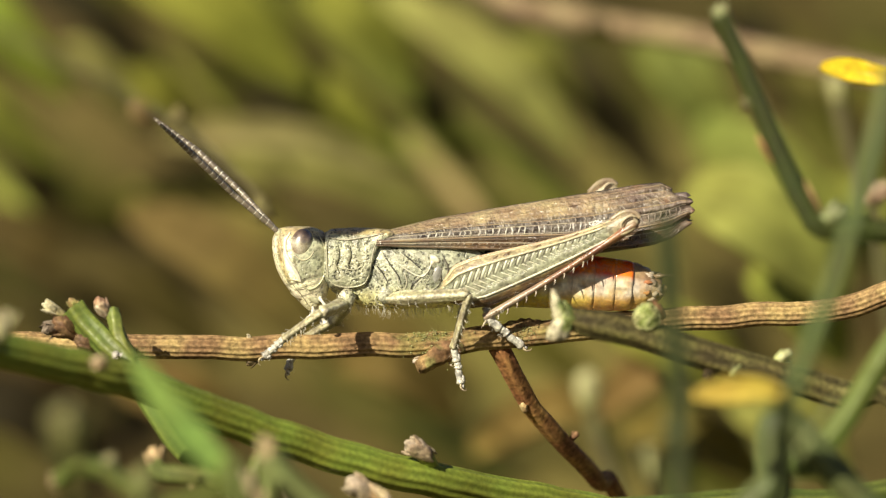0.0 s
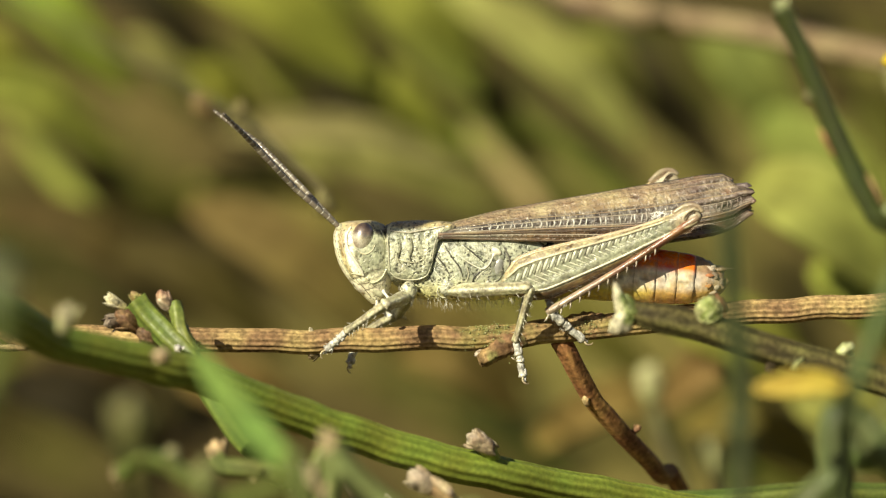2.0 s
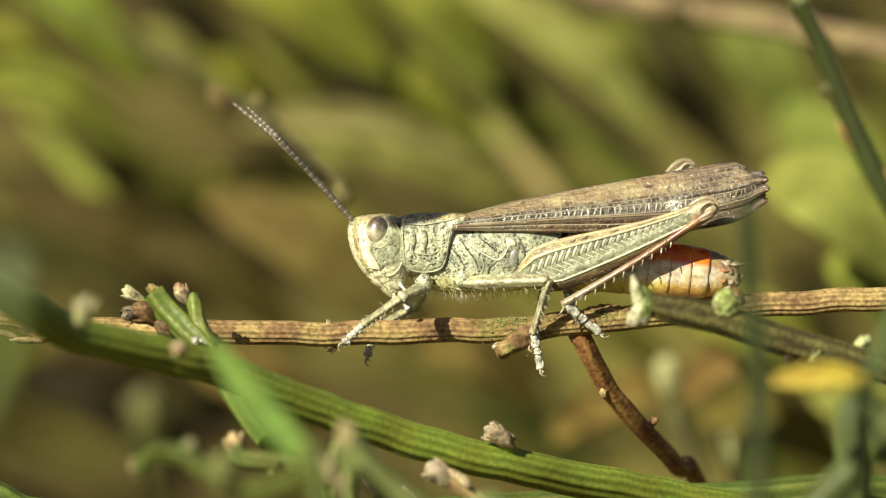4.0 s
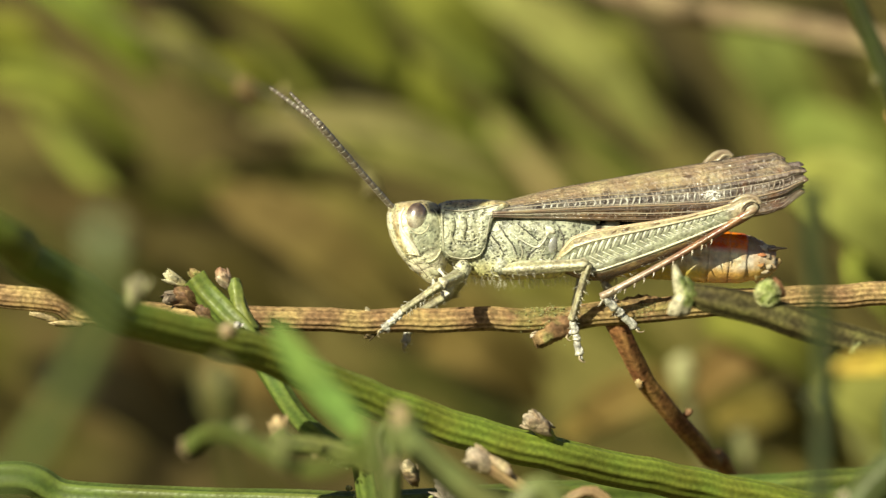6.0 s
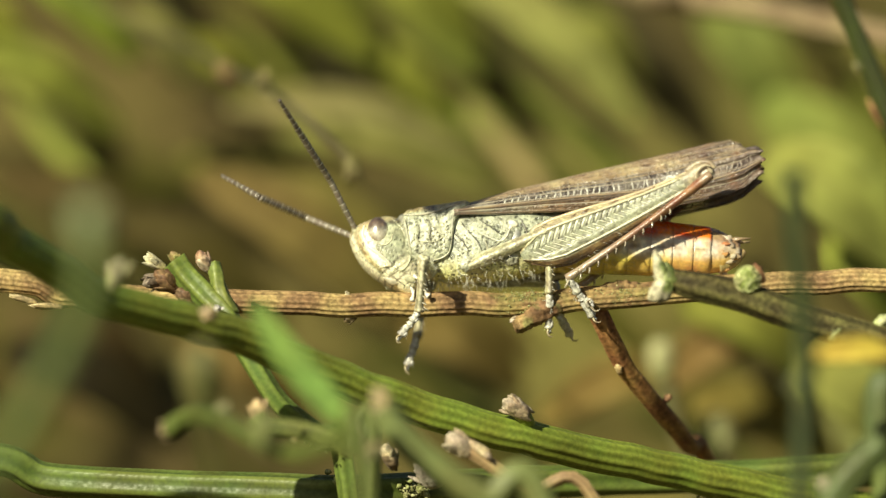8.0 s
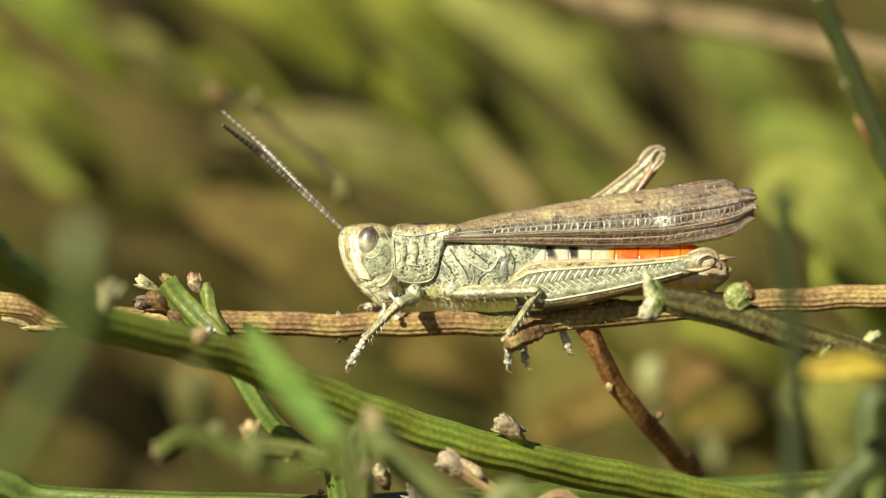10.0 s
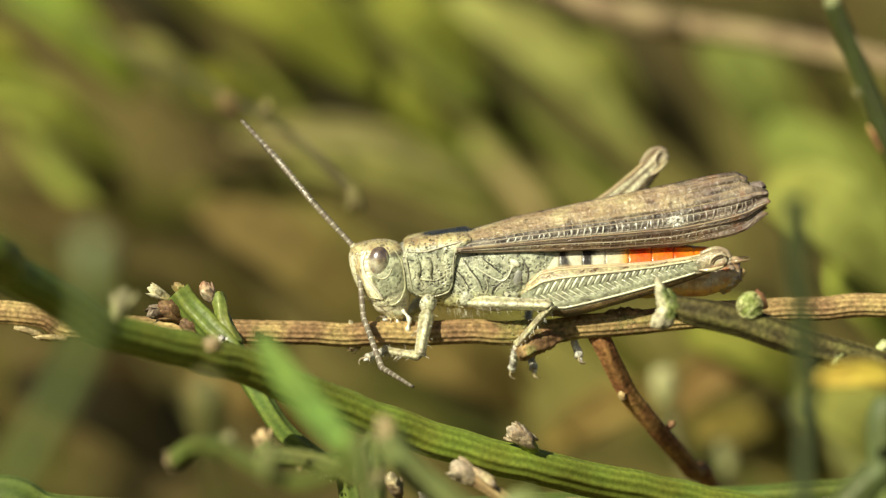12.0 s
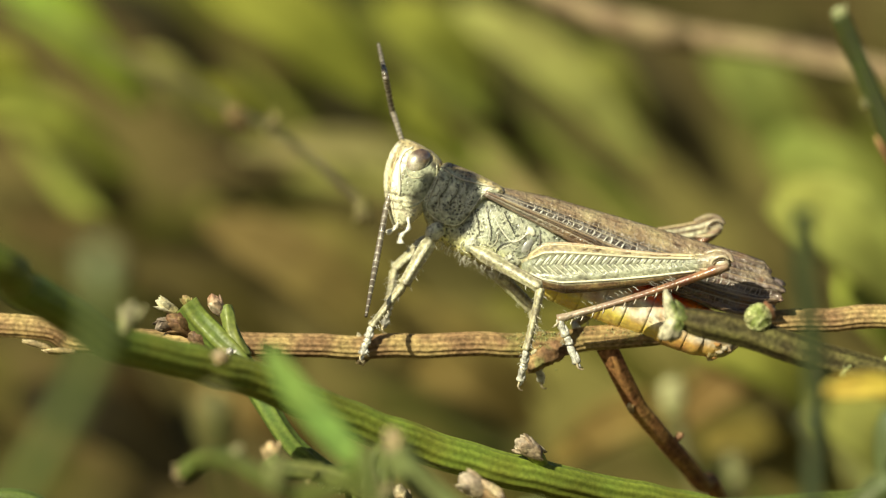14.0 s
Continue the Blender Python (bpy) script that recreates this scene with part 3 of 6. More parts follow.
# blurred stems close to the lens
twiglet([(-16.06, -80, -1.79), (-16.07, -80, -3.04), (-16.50, -80, -4.48), (-17.53, -80, -6.55), (-18.98, -80, -8.99), (-21.05, -78, -12.16), (-24, -76, -40), (-27, -76, -74)], 0.42, "grey-green shoot hanging close before the lens", [((-16.10, -80, -1.39), (0.1, 0, 1), 0.95, (0.22, 0.26, 0.12), (0.25, 0.27, 0.14))], (0.13, 0.17, 0.045), (0.075, 0.105, 0.026), seed=6)
slender = twiglet([(8.06, -48, 1.24), (8.17, -48, -1.2), (8.47, -48, -4.05), (8.57, -48, -6.9), (8.47, -48, -9.35), (8, -48, -40), (8, -48, -74)], 0.42, "slender blue-green shoot before the focus", [], (0.055, 0.07, 0.022), (0.028, 0.038, 0.011), seed=7)
part("side_branch", Geo().tube(curve([(8.06, -48, -6.8), (8.47, -48, -5.99), (8.96, -48, -5.17)], 6), lambda s: 0.26 - 0.1 * s, (0.05, 0.065, 0.02), 12), GREEN, slender)
leaning = twiglet([(16.6, -42, 6.69), (15.87, -42, 3.57), (14.93, -42, 0.23), (13.68, -42, -3.31), (12.74, -42, -5.82), (12.53, -42, -8.74), (13, -42, -40), (12, -42, -74)], 0.36, "slender blue-green shoot leaning across the light", [], (0.14, 0.18, 0.06), (0.08, 0.11, 0.03), seed=8)
part("side_branch", Geo().tube(curve([(12.57, -42, -8.36), (13.01, -42, -7.65), (13.7, -42, -6.71), (14.55, -42, -5.65)], 6), lambda s: 0.13 - 0.05 * s, (0.22, 0.26, 0.10), 10), GREEN, leaning, "thin pale side twig")
twiglet([(18.78, -22, -2.67), (17.43, -22, -4.47), (16.08, -22, -6.72), (14.51, -22, -8.74), (13.39, -22, -10.31), (12, -24, -40), (12, -24, -74)], 0.5, "green shoot near the perch", [], (0.17, 0.22, 0.05), (0.10, 0.135, 0.028), seed=9)
twiglet([(10.99, -25, -11.71), (11.77, -25, -10.49), (12.88, -25, -9.37), (14.78, -25, -8.04), (30, -25, -30), (32, -25, -74)], 0.7, "grey-green stem with pale buds", [((10.99, -25, -11.04), (-0.4, 0, 0.7), 0.6, (0.4, 0.37, 0.22), (0.5, 0.45, 0.3))], (0.13, 0.16, 0.055), (0.07, 0.09, 0.03), seed=10)

# an arching shoot out of view whose last leaf shades the nape of the raised grasshopper
arch = twiglet([(-18.6, -20.93, 16.6), (-19.6, -21.33, 20.53), (-27.9, -22.93, 25.03), (-40, -27, 25), (-50, -28, 8), (-58, -30, -30), (-60, -30, -74)], 0.24, "arching green shoot with one hanging leaf", [], (0.17, 0.21, 0.05), (0.09, 0.12, 0.03), seed=13)
tip_at = Vector((-18.5, -20.93, 15.35))
part("leaf", Geo().egg(tip_at, (1.5, 0.10, 1.75), lambda u, k, p: mixc((0.20, 0.28, 0.06), (0.13, 0.19, 0.04), 0.5 + noise.noise(Vector(p) * 1.5)), 28, 18, Euler((0, 0.9, 0)).to_matrix(), 0.16), BLADE, arch, "hanging green leaf")

# the dark green stem with its bend
right_stem = stem("broom_stem", [(11.13, -20, 9.34), (11.68, -20, 8.05), (12.69, -20, 5.68), (13.76, -20, 3.19), (14.62, -20, 1.49), (15.11, -20, 0.88), (16.2, -20, 0.75), (17.78, -20, 0.66), (20.27, -20, 0.48), (30, -20, -6), (42, -18, -72)], lambda s: 0.38 + 0.07 * smooth(0.1, 0.5, s), "dark green broom stem bent at a node", (0.06, 0.078, 0.014), (0.025, 0.034, 0.007), seed=2.4)
part("bud", bud_geo((11.18, -20, 9.25), (-0.3, 0, 0.9), 0.62, (0.24, 0.26, 0.11), (0.38, 0.38, 0.2), 5, 51), BUD, right_stem)
part("bud", bud_geo((12.3, -20, 5.79), (-0.8, 0, 0.3), 0.42, (0.11, 0.12, 0.04), (0.19, 0.18, 0.07), 5, 52), BUD, right_stem)
part("dry_leaf", Geo().tube(curve([(12.58, -20, 4.55), (12.85, -20, 4.05), (13.21, -20, 3.37)], 6), lambda s: 0.36 * math.sin(math.pi * (0.1 + 0.8 * s)), (0.5, 0.27, 0.12), 10, flat=0.3), BUD, right_stem, "orange-brown withered leaf")
part("dry_leaf", Geo().tube(curve([(14.5, -20, 2.74), (14.84, -20, 2.06), (15.18, -20, 1.38)], 6), lambda s: 0.32 * math.sin(math.pi * (0.1 + 0.8 * s)), (0.42, 0.26, 0.12), 10, flat=0.3), BUD, right_stem)
part("bud", bud_geo((15.52, -20, 1.27), (0.8, -0.2, 0.5), 0.75, (0.22, 0.26, 0.1), (0.33, 0.34, 0.18), 5, 53), BUD, right_stem)
part("bud", bud_geo((17.44, -20, 2.17), (0.6, -0.2, 0.6), 0.7, (0.5, 0.3, 0.18), (0.6, 0.5, 0.34), 5, 54), BUD, right_stem)

# behind: a pale dead stem, thin twigs, buds and yellow petals
dead = stem("dead_stem", [(-0.12, 70, 14.98), (3.43, 66, 12.89), (7.78, 62, 11.73), (12.03, 58, 10.96), (16.24, 55, 10.01), (22.17, 50, 8.65), (34, 48, 6), (60, 46, -75)], 0.6, "pale dead stem behind the perch", (0.36, 0.27, 0.15), (0.24, 0.17, 0.09), BARK, 5, 0.08, 22, 8, "stem")
part("broken_branch", Geo().tube(curve([(1.53, 60, 13.61), (3.86, 60, 12.45), (6.19, 60, 11.92), (8.23, 60, 11.58)], 8), lambda s: 0.75 * ease([(0, 0.7), (0.3, 1.0), (0.85, 0.95), (1, 0.4)], s), lambda u, k, p: mixc((0.42, 0.32, 0.18), (0.27, 0.19, 0.10), 0.5 + noise.noise(Vector(p) * 1.5)), 18, ribbed(5, 0.1, 1.0)), BARK, dead, "pale broken branch end")
blade("yellow_petal", [(17.04, 14, 8.2), (17.95, 12, 7.99), (19.15, 11, 7.72), (20.91, 11, 7.41)], 1.05, "bright yellow fading petal", (0.85, 0.66, 0.03), (0.75, 0.52, 0.02), 0.15, category="petal")
blade("yellow_petal", [(9.62, -30, -5.69), (10.82, -30, -5.52), (12.13, -30, -5.43), (13.33, -30, -5.61)], 1.0, "yellow petal fading to cream", (0.72, 0.58, 0.09), (0.62, 0.47, 0.08), 0.15, category="petal")
blade("pale_leaf", [(17.47, 75, -7.74), (18.53, 75, -9.56), (18.98, 75, -12.59)], 4.0, "pale yellow-green leaf behind the shoots", (0.40, 0.40, 0.13), (0.32, 0.33, 0.10), 0.2)
twiglet([(-8.25, 23, 1.56), (-8.72, 24, 2.62), (-10.12, 27, 3.83), (-12.42, 36, 5.72), (-14.79, 44, 7.11), (-19.05, 62, 9.26), (-36, 90, 14), (-60, 120, -10), (-75, 130, -60)], 0.22, "thin brown twig behind with small buds", [((-14.43, 34, 6.49), (-0.5, 0, 0.6), 0.8, (0.19, 0.13, 0.05), (0.2, 0.14, 0.06)), ((-12.72, 33, 6.20), (0.6, 0, 0.6), 0.7, (0.16, 0.15, 0.05), (0.18, 0.13, 0.05)), ((-8.33, 23, 1.82), (0.1, 0, -1), 0.75, (0.17, 0.15, 0.05), (0.2, 0.16, 0.06))], (0.135, 0.12, 0.05), (0.09, 0.078, 0.03), seed=12)
for k, (at, size) in enumerate([((7.24, 50, -7.1), 1.0), ((10.47, 54, -10.84), 1.0), ((19.4, 45, 7.83), 0.7)]):
    root = Vector(at)
    twiglet([root, root + Vector((0.6, 0.5, -2.5)), root + Vector((2.5, 2, -9)), root + Vector((4, 5, -26)), Vector((root.x + 5, root.y + 8, -76))], 0.4, "thin shoot with one pale bud, far behind", [(at, (-0.1, 0, 1), 1.25 * size, (0.36, 0.36, 0.14), (0.48, 0.46, 0.23))], (0.20, 0.19, 0.08), (0.12, 0.11, 0.05), seed=20 + k)


# leaves in the sun far behind; dark blades paint the shaded gaps between them
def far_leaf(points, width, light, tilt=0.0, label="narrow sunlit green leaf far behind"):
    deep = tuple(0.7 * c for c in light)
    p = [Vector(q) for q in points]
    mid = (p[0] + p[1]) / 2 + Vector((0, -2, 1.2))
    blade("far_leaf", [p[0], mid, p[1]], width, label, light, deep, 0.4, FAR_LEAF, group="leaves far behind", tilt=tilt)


LIME, OLIVE_LEAF, GAP_SHADE = (0.30, 0.39, 0.05), (0.27, 0.27, 0.036), (0.032, 0.026, 0.010)
far_leaf([(-29.37, 92, 15.42), (-21.08, 92, 8.44)], 2.6, LIME)
far_leaf([(-31.00, 98, 8.98), (-21.83, 98, 4.64)], 2.7, (0.28, 0.29, 0.05))
far_leaf([(-31.43, 104, 11.94), (-26.93, 104, 8.24)], 1.6, OLIVE_LEAF)
far_leaf([(-22.52, 96, 11.01), (-17.08, 96, 7.17)], 2.2, (0.30, 0.29, 0.085))
far_leaf([(-17.63, 94, 15.57), (-7.45, 94, 8.89)], 3.8, (0.30, 0.34, 0.05))
far_leaf([(-19.39, 104, 9.77), (-13.84, 104, 6.18)], 1.6, OLIVE_LEAF)
far_leaf([(-9.22, 97, 10.07), (-2.58, 97, 4.63)], 2, (0.29, 0.31, 0.045))
far_leaf([(-7.90, 101, 14.55), (-1.42, 101, 9.69)], 2.8, (0.27, 0.29, 0.045))
far_leaf([(-3.33, 93, 14.34), (7.53, 93, 5.45)], 2.8, (0.41, 0.43, 0.12))
far_leaf([(-15.56, 90, 6.12), (-1.70, 90, 3.76)], 1.8, (0.36, 0.33, 0.12))
far_leaf([(-3.83, 99, 6.48), (1.65, 99, 2.17)], 1.7, (0.22, 0.25, 0.04))
far_leaf([(-12.66, 100, 4.82), (-0.26, 100, 1.72)], 2.0, (0.29, 0.29, 0.075))
far_leaf([(-18.34, 106, 3.37), (-8.08, 106, 1.18)], 1.6, (0.22, 0.21, 0.045))
far_leaf([(3.41, 103, 11.84), (8.06, 103, 7.97)], 1.4, (0.26, 0.27, 0.05))
far_leaf([(10.96, 92, 12.01), (16.67, 92, 4.41)], 3.6, (0.19, 0.205, 0.045))
far_leaf([(14.30, 88, 6.87), (22.14, 88, -2.53)], 4.7, (0.24, 0.27, 0.055))
far_leaf([(18.85, 98, 10.91), (24.00, 98, 5.44)], 2.6, (0.16, 0.15, 0.035))
far_leaf([(21.21, 94, 3.16), (26.30, 94, -2.89)], 3.5, (0.30, 0.33, 0.06))
far_leaf([(-16.94, 108, 3.27), (-9.03, 108, 0.96)], 1.5, (0.27, 0.24, 0.08))
far_leaf([(-0.45, 104, 3.24), (6.08, 104, -0.68)], 2, (0.19, 0.20, 0.035))
# near-black colour stands in for the shade between the lit leaves
far_leaf([(-24.72, 112, 16.01), (-16.15, 112, 9.23)], 2.4, GAP_SHADE, 0.0, "dark blade painted as a shaded gap between far leaves")
far_leaf([(-27.90, 114, 6.66), (-22.21, 114, 2.65)], 2.3, GAP_SHADE, 0.0, "dark blade painted as a shaded gap between far leaves")
far_leaf([(-11.78, 112, 9.29), (-6.45, 112, 5.63)], 1.7, GAP_SHADE, 0.0, "dark blade painted as a shaded gap between far leaves")
far_leaf([(-9.93, 113, 16.42), (-5.01, 113, 12.56)], 1.7, GAP_SHADE, 0.0, "dark blade painted as a shaded gap between far leaves")
far_leaf([(-4.76, 110, 10.52), (2.52, 110, 4.66)], 1.9, GAP_SHADE, 0.0, "dark blade painted as a shaded gap between far leaves")
far_leaf([(3.56, 108, 12.41), (13.33, 108, 3.36)], 3.2, (0.060, 0.050, 0.018), 0.0, "dark blade painted as a shaded gap between far leaves")
far_leaf([(2.37, 112, 6.41), (9.03, 112, 1.19)], 1.7, GAP_SHADE, 0.0, "dark blade painted as a shaded gap between far leaves")
far_leaf([(16.85, 112, 13.62), (20.85, 112, 7.63)], 2.3, GAP_SHADE, 0.0, "dark blade painted as a shaded gap between far leaves")
far_leaf([(-22.76, 118, 0.31), (-11.28, 118, -2.39)], 2.7, (0.06, 0.048, 0.015), 0.0, "dark blade painted as a shaded gap between far leaves")
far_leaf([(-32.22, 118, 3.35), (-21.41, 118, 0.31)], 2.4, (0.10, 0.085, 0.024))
far_leaf([(12.21, 49, 2.96), (19.55, 49, -2.40)], 4.1, (0.36, 0.39, 0.09))
far_leaf([(15.85, 56, -1.23), (20.46, 56, -5.84)], 3.3, (0.33, 0.36, 0.06))
far_leaf([(8.94, 62, -4.12), (15.96, 62, -7.92)], 3.3, (0.27, 0.29, 0.05))
far_leaf([(14.80, 58, -7.59), (20.60, 58, -12.21)], 3.5, (0.30, 0.30, 0.07))
far_leaf([(1.60, 70, -10.72), (9.38, 70, -8.33)], 2.2, (0.30, 0.22, 0.06))
far_leaf([(7.61, 64, -8.84), (13.50, 64, -6.19)], 2.2, (0.30, 0.21, 0.065))
far_leaf([(9.67, 70, -9.52), (17.45, 70, -13.11)], 3.1, (0.23, 0.19, 0.04))
far_leaf([(-1.54, 76, -2.49), (8.39, 76, -7.64)], 2.1, (0.19, 0.18, 0.035))
far_leaf([(-5.79, 78, -6.00), (0.93, 78, -9.05)], 3, (0.22, 0.165, 0.045))
far_leaf([(-17.43, 80, -7.23), (-10.68, 80, -10.92)], 3.2, (0.20, 0.145, 0.04))
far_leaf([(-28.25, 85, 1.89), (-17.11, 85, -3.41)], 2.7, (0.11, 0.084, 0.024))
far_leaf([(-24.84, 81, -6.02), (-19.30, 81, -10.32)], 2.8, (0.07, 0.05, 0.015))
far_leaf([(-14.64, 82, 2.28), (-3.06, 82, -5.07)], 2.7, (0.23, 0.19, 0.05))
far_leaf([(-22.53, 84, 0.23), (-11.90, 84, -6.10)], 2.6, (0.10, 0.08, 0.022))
far_leaf([(-8.90, 81, -2.57), (1.67, 81, -7.27)], 2.2, (0.23, 0.18, 0.05))
far_leaf([(-27.19, 79, -7.52), (-17.71, 79, -12.42)], 3, GAP_SHADE, 0.0, "dark blade painted as a shaded gap between far leaves")
far_leaf([(-16.91, 77, 2.02), (-5.99, 77, -5.74)], 3.3, (0.24, 0.19, 0.055))


def undergrowth():
    """Leaves and dead stalks without number on the bank behind."""
    rnd = random.Random(11)
    g = Geo()
    for _ in range(420):
        y = rnd.uniform(120, 420)
        x = rnd.uniform(-1, 1) * (40 + 0.30 * y)
        low_z = ground_height(x, y)
        z = low_z + abs(rnd.gauss(0, 22)) * (1.3 if y > 160 else 0.7)
        ang = rnd.gauss(-0.6, 0.28)
        way = Vector((math.cos(ang), rnd.uniform(-0.5, 0.5), math.sin(ang)))
        kind = rnd.random()
        if kind < 0.45:
            c, size = mixc((0.06, 0.07, 0.009), (0.15, 0.155, 0.022), rnd.random()), (rnd.uniform(6, 15), 0.5, rnd.uniform(1.0, 2.4))
        elif kind < 0.8:
            c, size = mixc((0.045, 0.03, 0.011), (0.16, 0.105, 0.036), rnd.random()), (rnd.uniform(6, 16), 0.5, rnd.uniform(0.7, 2.0))
        else:
            c, size = mixc((0.03, 0.034, 0.006), (0.08, 0.09, 0.015), rnd.random()), (rnd.uniform(8, 22), 0.6, 0.7)
        g.egg((x, y, z), size, c, 10, 6, turn_to(way) @ Euler((rnd.uniform(-0.6, 0.6), 0, 0)).to_matrix(), 0.2)
    for _ in range(6):
        y, x, z = rnd.uniform(84, 100), -3.29 + rnd.uniform(-28, 30), -0.12 + rnd.uniform(2.3, 14)
        ang = rnd.gauss(-0.72, 0.16)
        way = Vector((math.cos(ang), rnd.uniform(-0.2, 0.2), math.sin(ang)))
        kind = rnd.random()
        c = mixc((0.15, 0.165, 0.028), (0.30, 0.32, 0.065), rnd.random()) if kind < 0.45 else mixc((0.05, 0.04, 0.015), (0.12, 0.09, 0.03), rnd.random()) if kind < 0.8 else (0.36, 0.28, 0.12)
        g.egg((x, y, z), (rnd.uniform(2.5, 6.5), 0.25, rnd.uniform(0.3, 0.75)), c, 10, 6, turn_to(way), 0.15)
    thing("undergrowth", g, FAR_LEAF, "tangled green and withered leaves on the bank", "undergrowth", kind="stuff")


undergrowth()


# ---- the grasshopper ----
# its own space: x towards the tail, y away from the light side, z up; the origin lies inside the body above the hind hips
hopper = tagged(new("grasshopper"), "grey-green field grasshopper with brown wings and orange abdomen on a twig", "grasshopper")
CREAM = (0.78, 0.74, 0.52)
PALEG = (0.40, 0.365, 0.20)


def around(x0, x1, half, z, n=44, power=2.4):
    """A level ring from x0 to x1."""
    ring = []
    for k in range(n):
        a = 2 * math.pi * k / n
        c, s = math.cos(a), math.sin(a)
        ring.append(Vector(((x0 + x1) / 2 + (x1 - x0) / 2 * math.copysign(abs(c) ** (2 / power), c), half * math.copysign(abs(s) ** (2 / power), s), z)))
    return ring


def across(x, half, top, bottom, n=56, power=2.5, lean=0.0):
    """An upright ring across the body at x; lean moves its top backwards."""
    ring = []
    for k in range(n):
        a = 2 * math.pi * k / n
        c, s = math.cos(a), math.sin(a)
        z = (top + bottom) / 2 + (top - bottom) / 2 * math.copysign(abs(s) ** (2 / power), s)
        ring.append(Vector((x + lean * (z - bottom) / max(0.1, top - bottom), half * math.copysign(abs(c) ** (2 / power), c), z)))
    return ring


# head, about the neck
NECK = Vector((-4.6, 0, 0.3))
HEAD_ROWS = [(1.55, -6.25, -5.35, 0.35), (1.48, -6.62, -5.05, 0.62), (1.34, -6.80, -4.75, 0.82), (1.05, -6.92, -4.52, 1.02), (0.65, -6.94, -4.42, 1.16), (0.2, -6.88, -4.38, 1.22),
             (-0.25, -6.76, -4.40, 1.22), (-0.7, -6.55, -4.44, 1.16), (-1.1, -6.28, -4.5, 1.02), (-1.5, -5.95, -4.62, 0.84), (-1.85, -5.62, -4.8, 0.6), (-2.05, -5.4, -4.95, 0.34)]


def head_tint(u, k, p):
    x, y, z = p
    q = Vector(p)
    front = line([(r[0], r[1]) for r in reversed(HEAD_ROWS)], z)
    d = x - front
    c = mixc((0.22, 0.235, 0.15), (0.50, 0.51, 0.34), 0.5 + 0.9 * noise.noise(q * 2.4) + 0.8 * noise.noise(q * 7))
    if z > 0.7:
        c = mixc(c, mixc((0.36, 0.27, 0.13), (0.50, 0.42, 0.22), 0.5 + noise.noise(q * 3)), 0.9 * smooth(0.95, 1.3, z))
        c = mixc(c, (0.07, 0.055, 0.04), 0.8 * smooth(0.16, 0.06, abs(z - 1.02)) * smooth(-5.3, -5.1, x))
    lit = smooth(1.25, 0.9, z) * smooth(-1.0, -0.7, z)
    keel = 0.50 + 0.10 * smooth(-0.8, 0.9, z)
    c = mixc(c, (0.86, 0.80, 0.54), smooth(0.20, 0.10, d) * smooth(1.3, 1.0, z))
    groove = mixc((0.20, 0.13, 0.05), (0.62, 0.50, 0.24), 0.55 + 1.3 * noise.noise(q * 5.5))
    c = mixc(c, groove, 0.9 * lit * smooth(0.16, 0.22, d) * smooth(keel - 0.12, keel - 0.18, d))
    c = mixc(c, (0.92, 0.86, 0.58), lit * smooth(0.20, 0.15, abs(d - keel)))
    c = mixc(c, (0.16, 0.13, 0.08), 0.8 * lit * smooth(0.07, 0.03, abs(d - keel - 0.25)) * smooth(0.3, 0.1, z))
    c = mixc(c, (0.84, 0.79, 0.55), 0.85 * smooth(-0.80, -0.90, z - 0.25 * (x + 5.8)))
    for low in (-0.82, -1.16, -1.52):
        c = mixc(c, (0.10, 0.075, 0.04), 0.85 * smooth(0.05, 0.02, abs(z - low - 0.35 * (x + 5.9))) * smooth(-4.9, -5.2, x))
    return c


g = Geo()
rows = []
for i in range(91):
    f = i / 90 * (len(HEAD_ROWS) - 1)
    a, b = HEAD_ROWS[int(f)], HEAD_ROWS[min(int(f) + 1, len(HEAD_ROWS) - 1)]
    z, x0, x1, h = (p + (q - p) * (f - int(f)) for p, q in zip(a, b))
    rows.append([p - NECK for p in around(x0, x1, h, z, 96)])
g.loft(rows, lambda u, k, p: head_tint(u, k, Vector(p) + NECK))
head = part("head", g, HEAD, hopper, "cream and grey-green head with slanting face")
head.location = NECK * S


def on_head(x, z, out=0.0):
    """The near cheek at x, z."""
    r = sorted(HEAD_ROWS)
    x0, x1, h = line([(q[0], q[1]) for q in r], z), line([(q[0], q[2]) for q in r], z), line([(q[0], q[3]) for q in r], z)
    c = min(1.0, abs((x - (x0 + x1) / 2) / ((x1 - x0) / 2)))
    return Vector((x, -h * max(0.02, 1 - c ** 2.4) ** (1 / 2.4) - out, z)) - NECK


def ridge(g, points, surface, r, tint, both=True, sink=0.35):
    """A raised seam that follows a surface, on both sides of the body."""
    path = curve([(x, 0, z) for x, z in points], 6)
    r *= 0.66
    near = [surface(p.x, p.z, r * (0.6 - sink)) for p in path]
    shape = lambda s: r * (0.35 + 0.65 * math.sin(math.pi * (0.08 + 0.84 * s)))
    g.tube(near, shape, tint, 7)
    if both:
        g.tube([Vector((p.x, -p.y, p.z)) for p in near], shape, tint, 7)


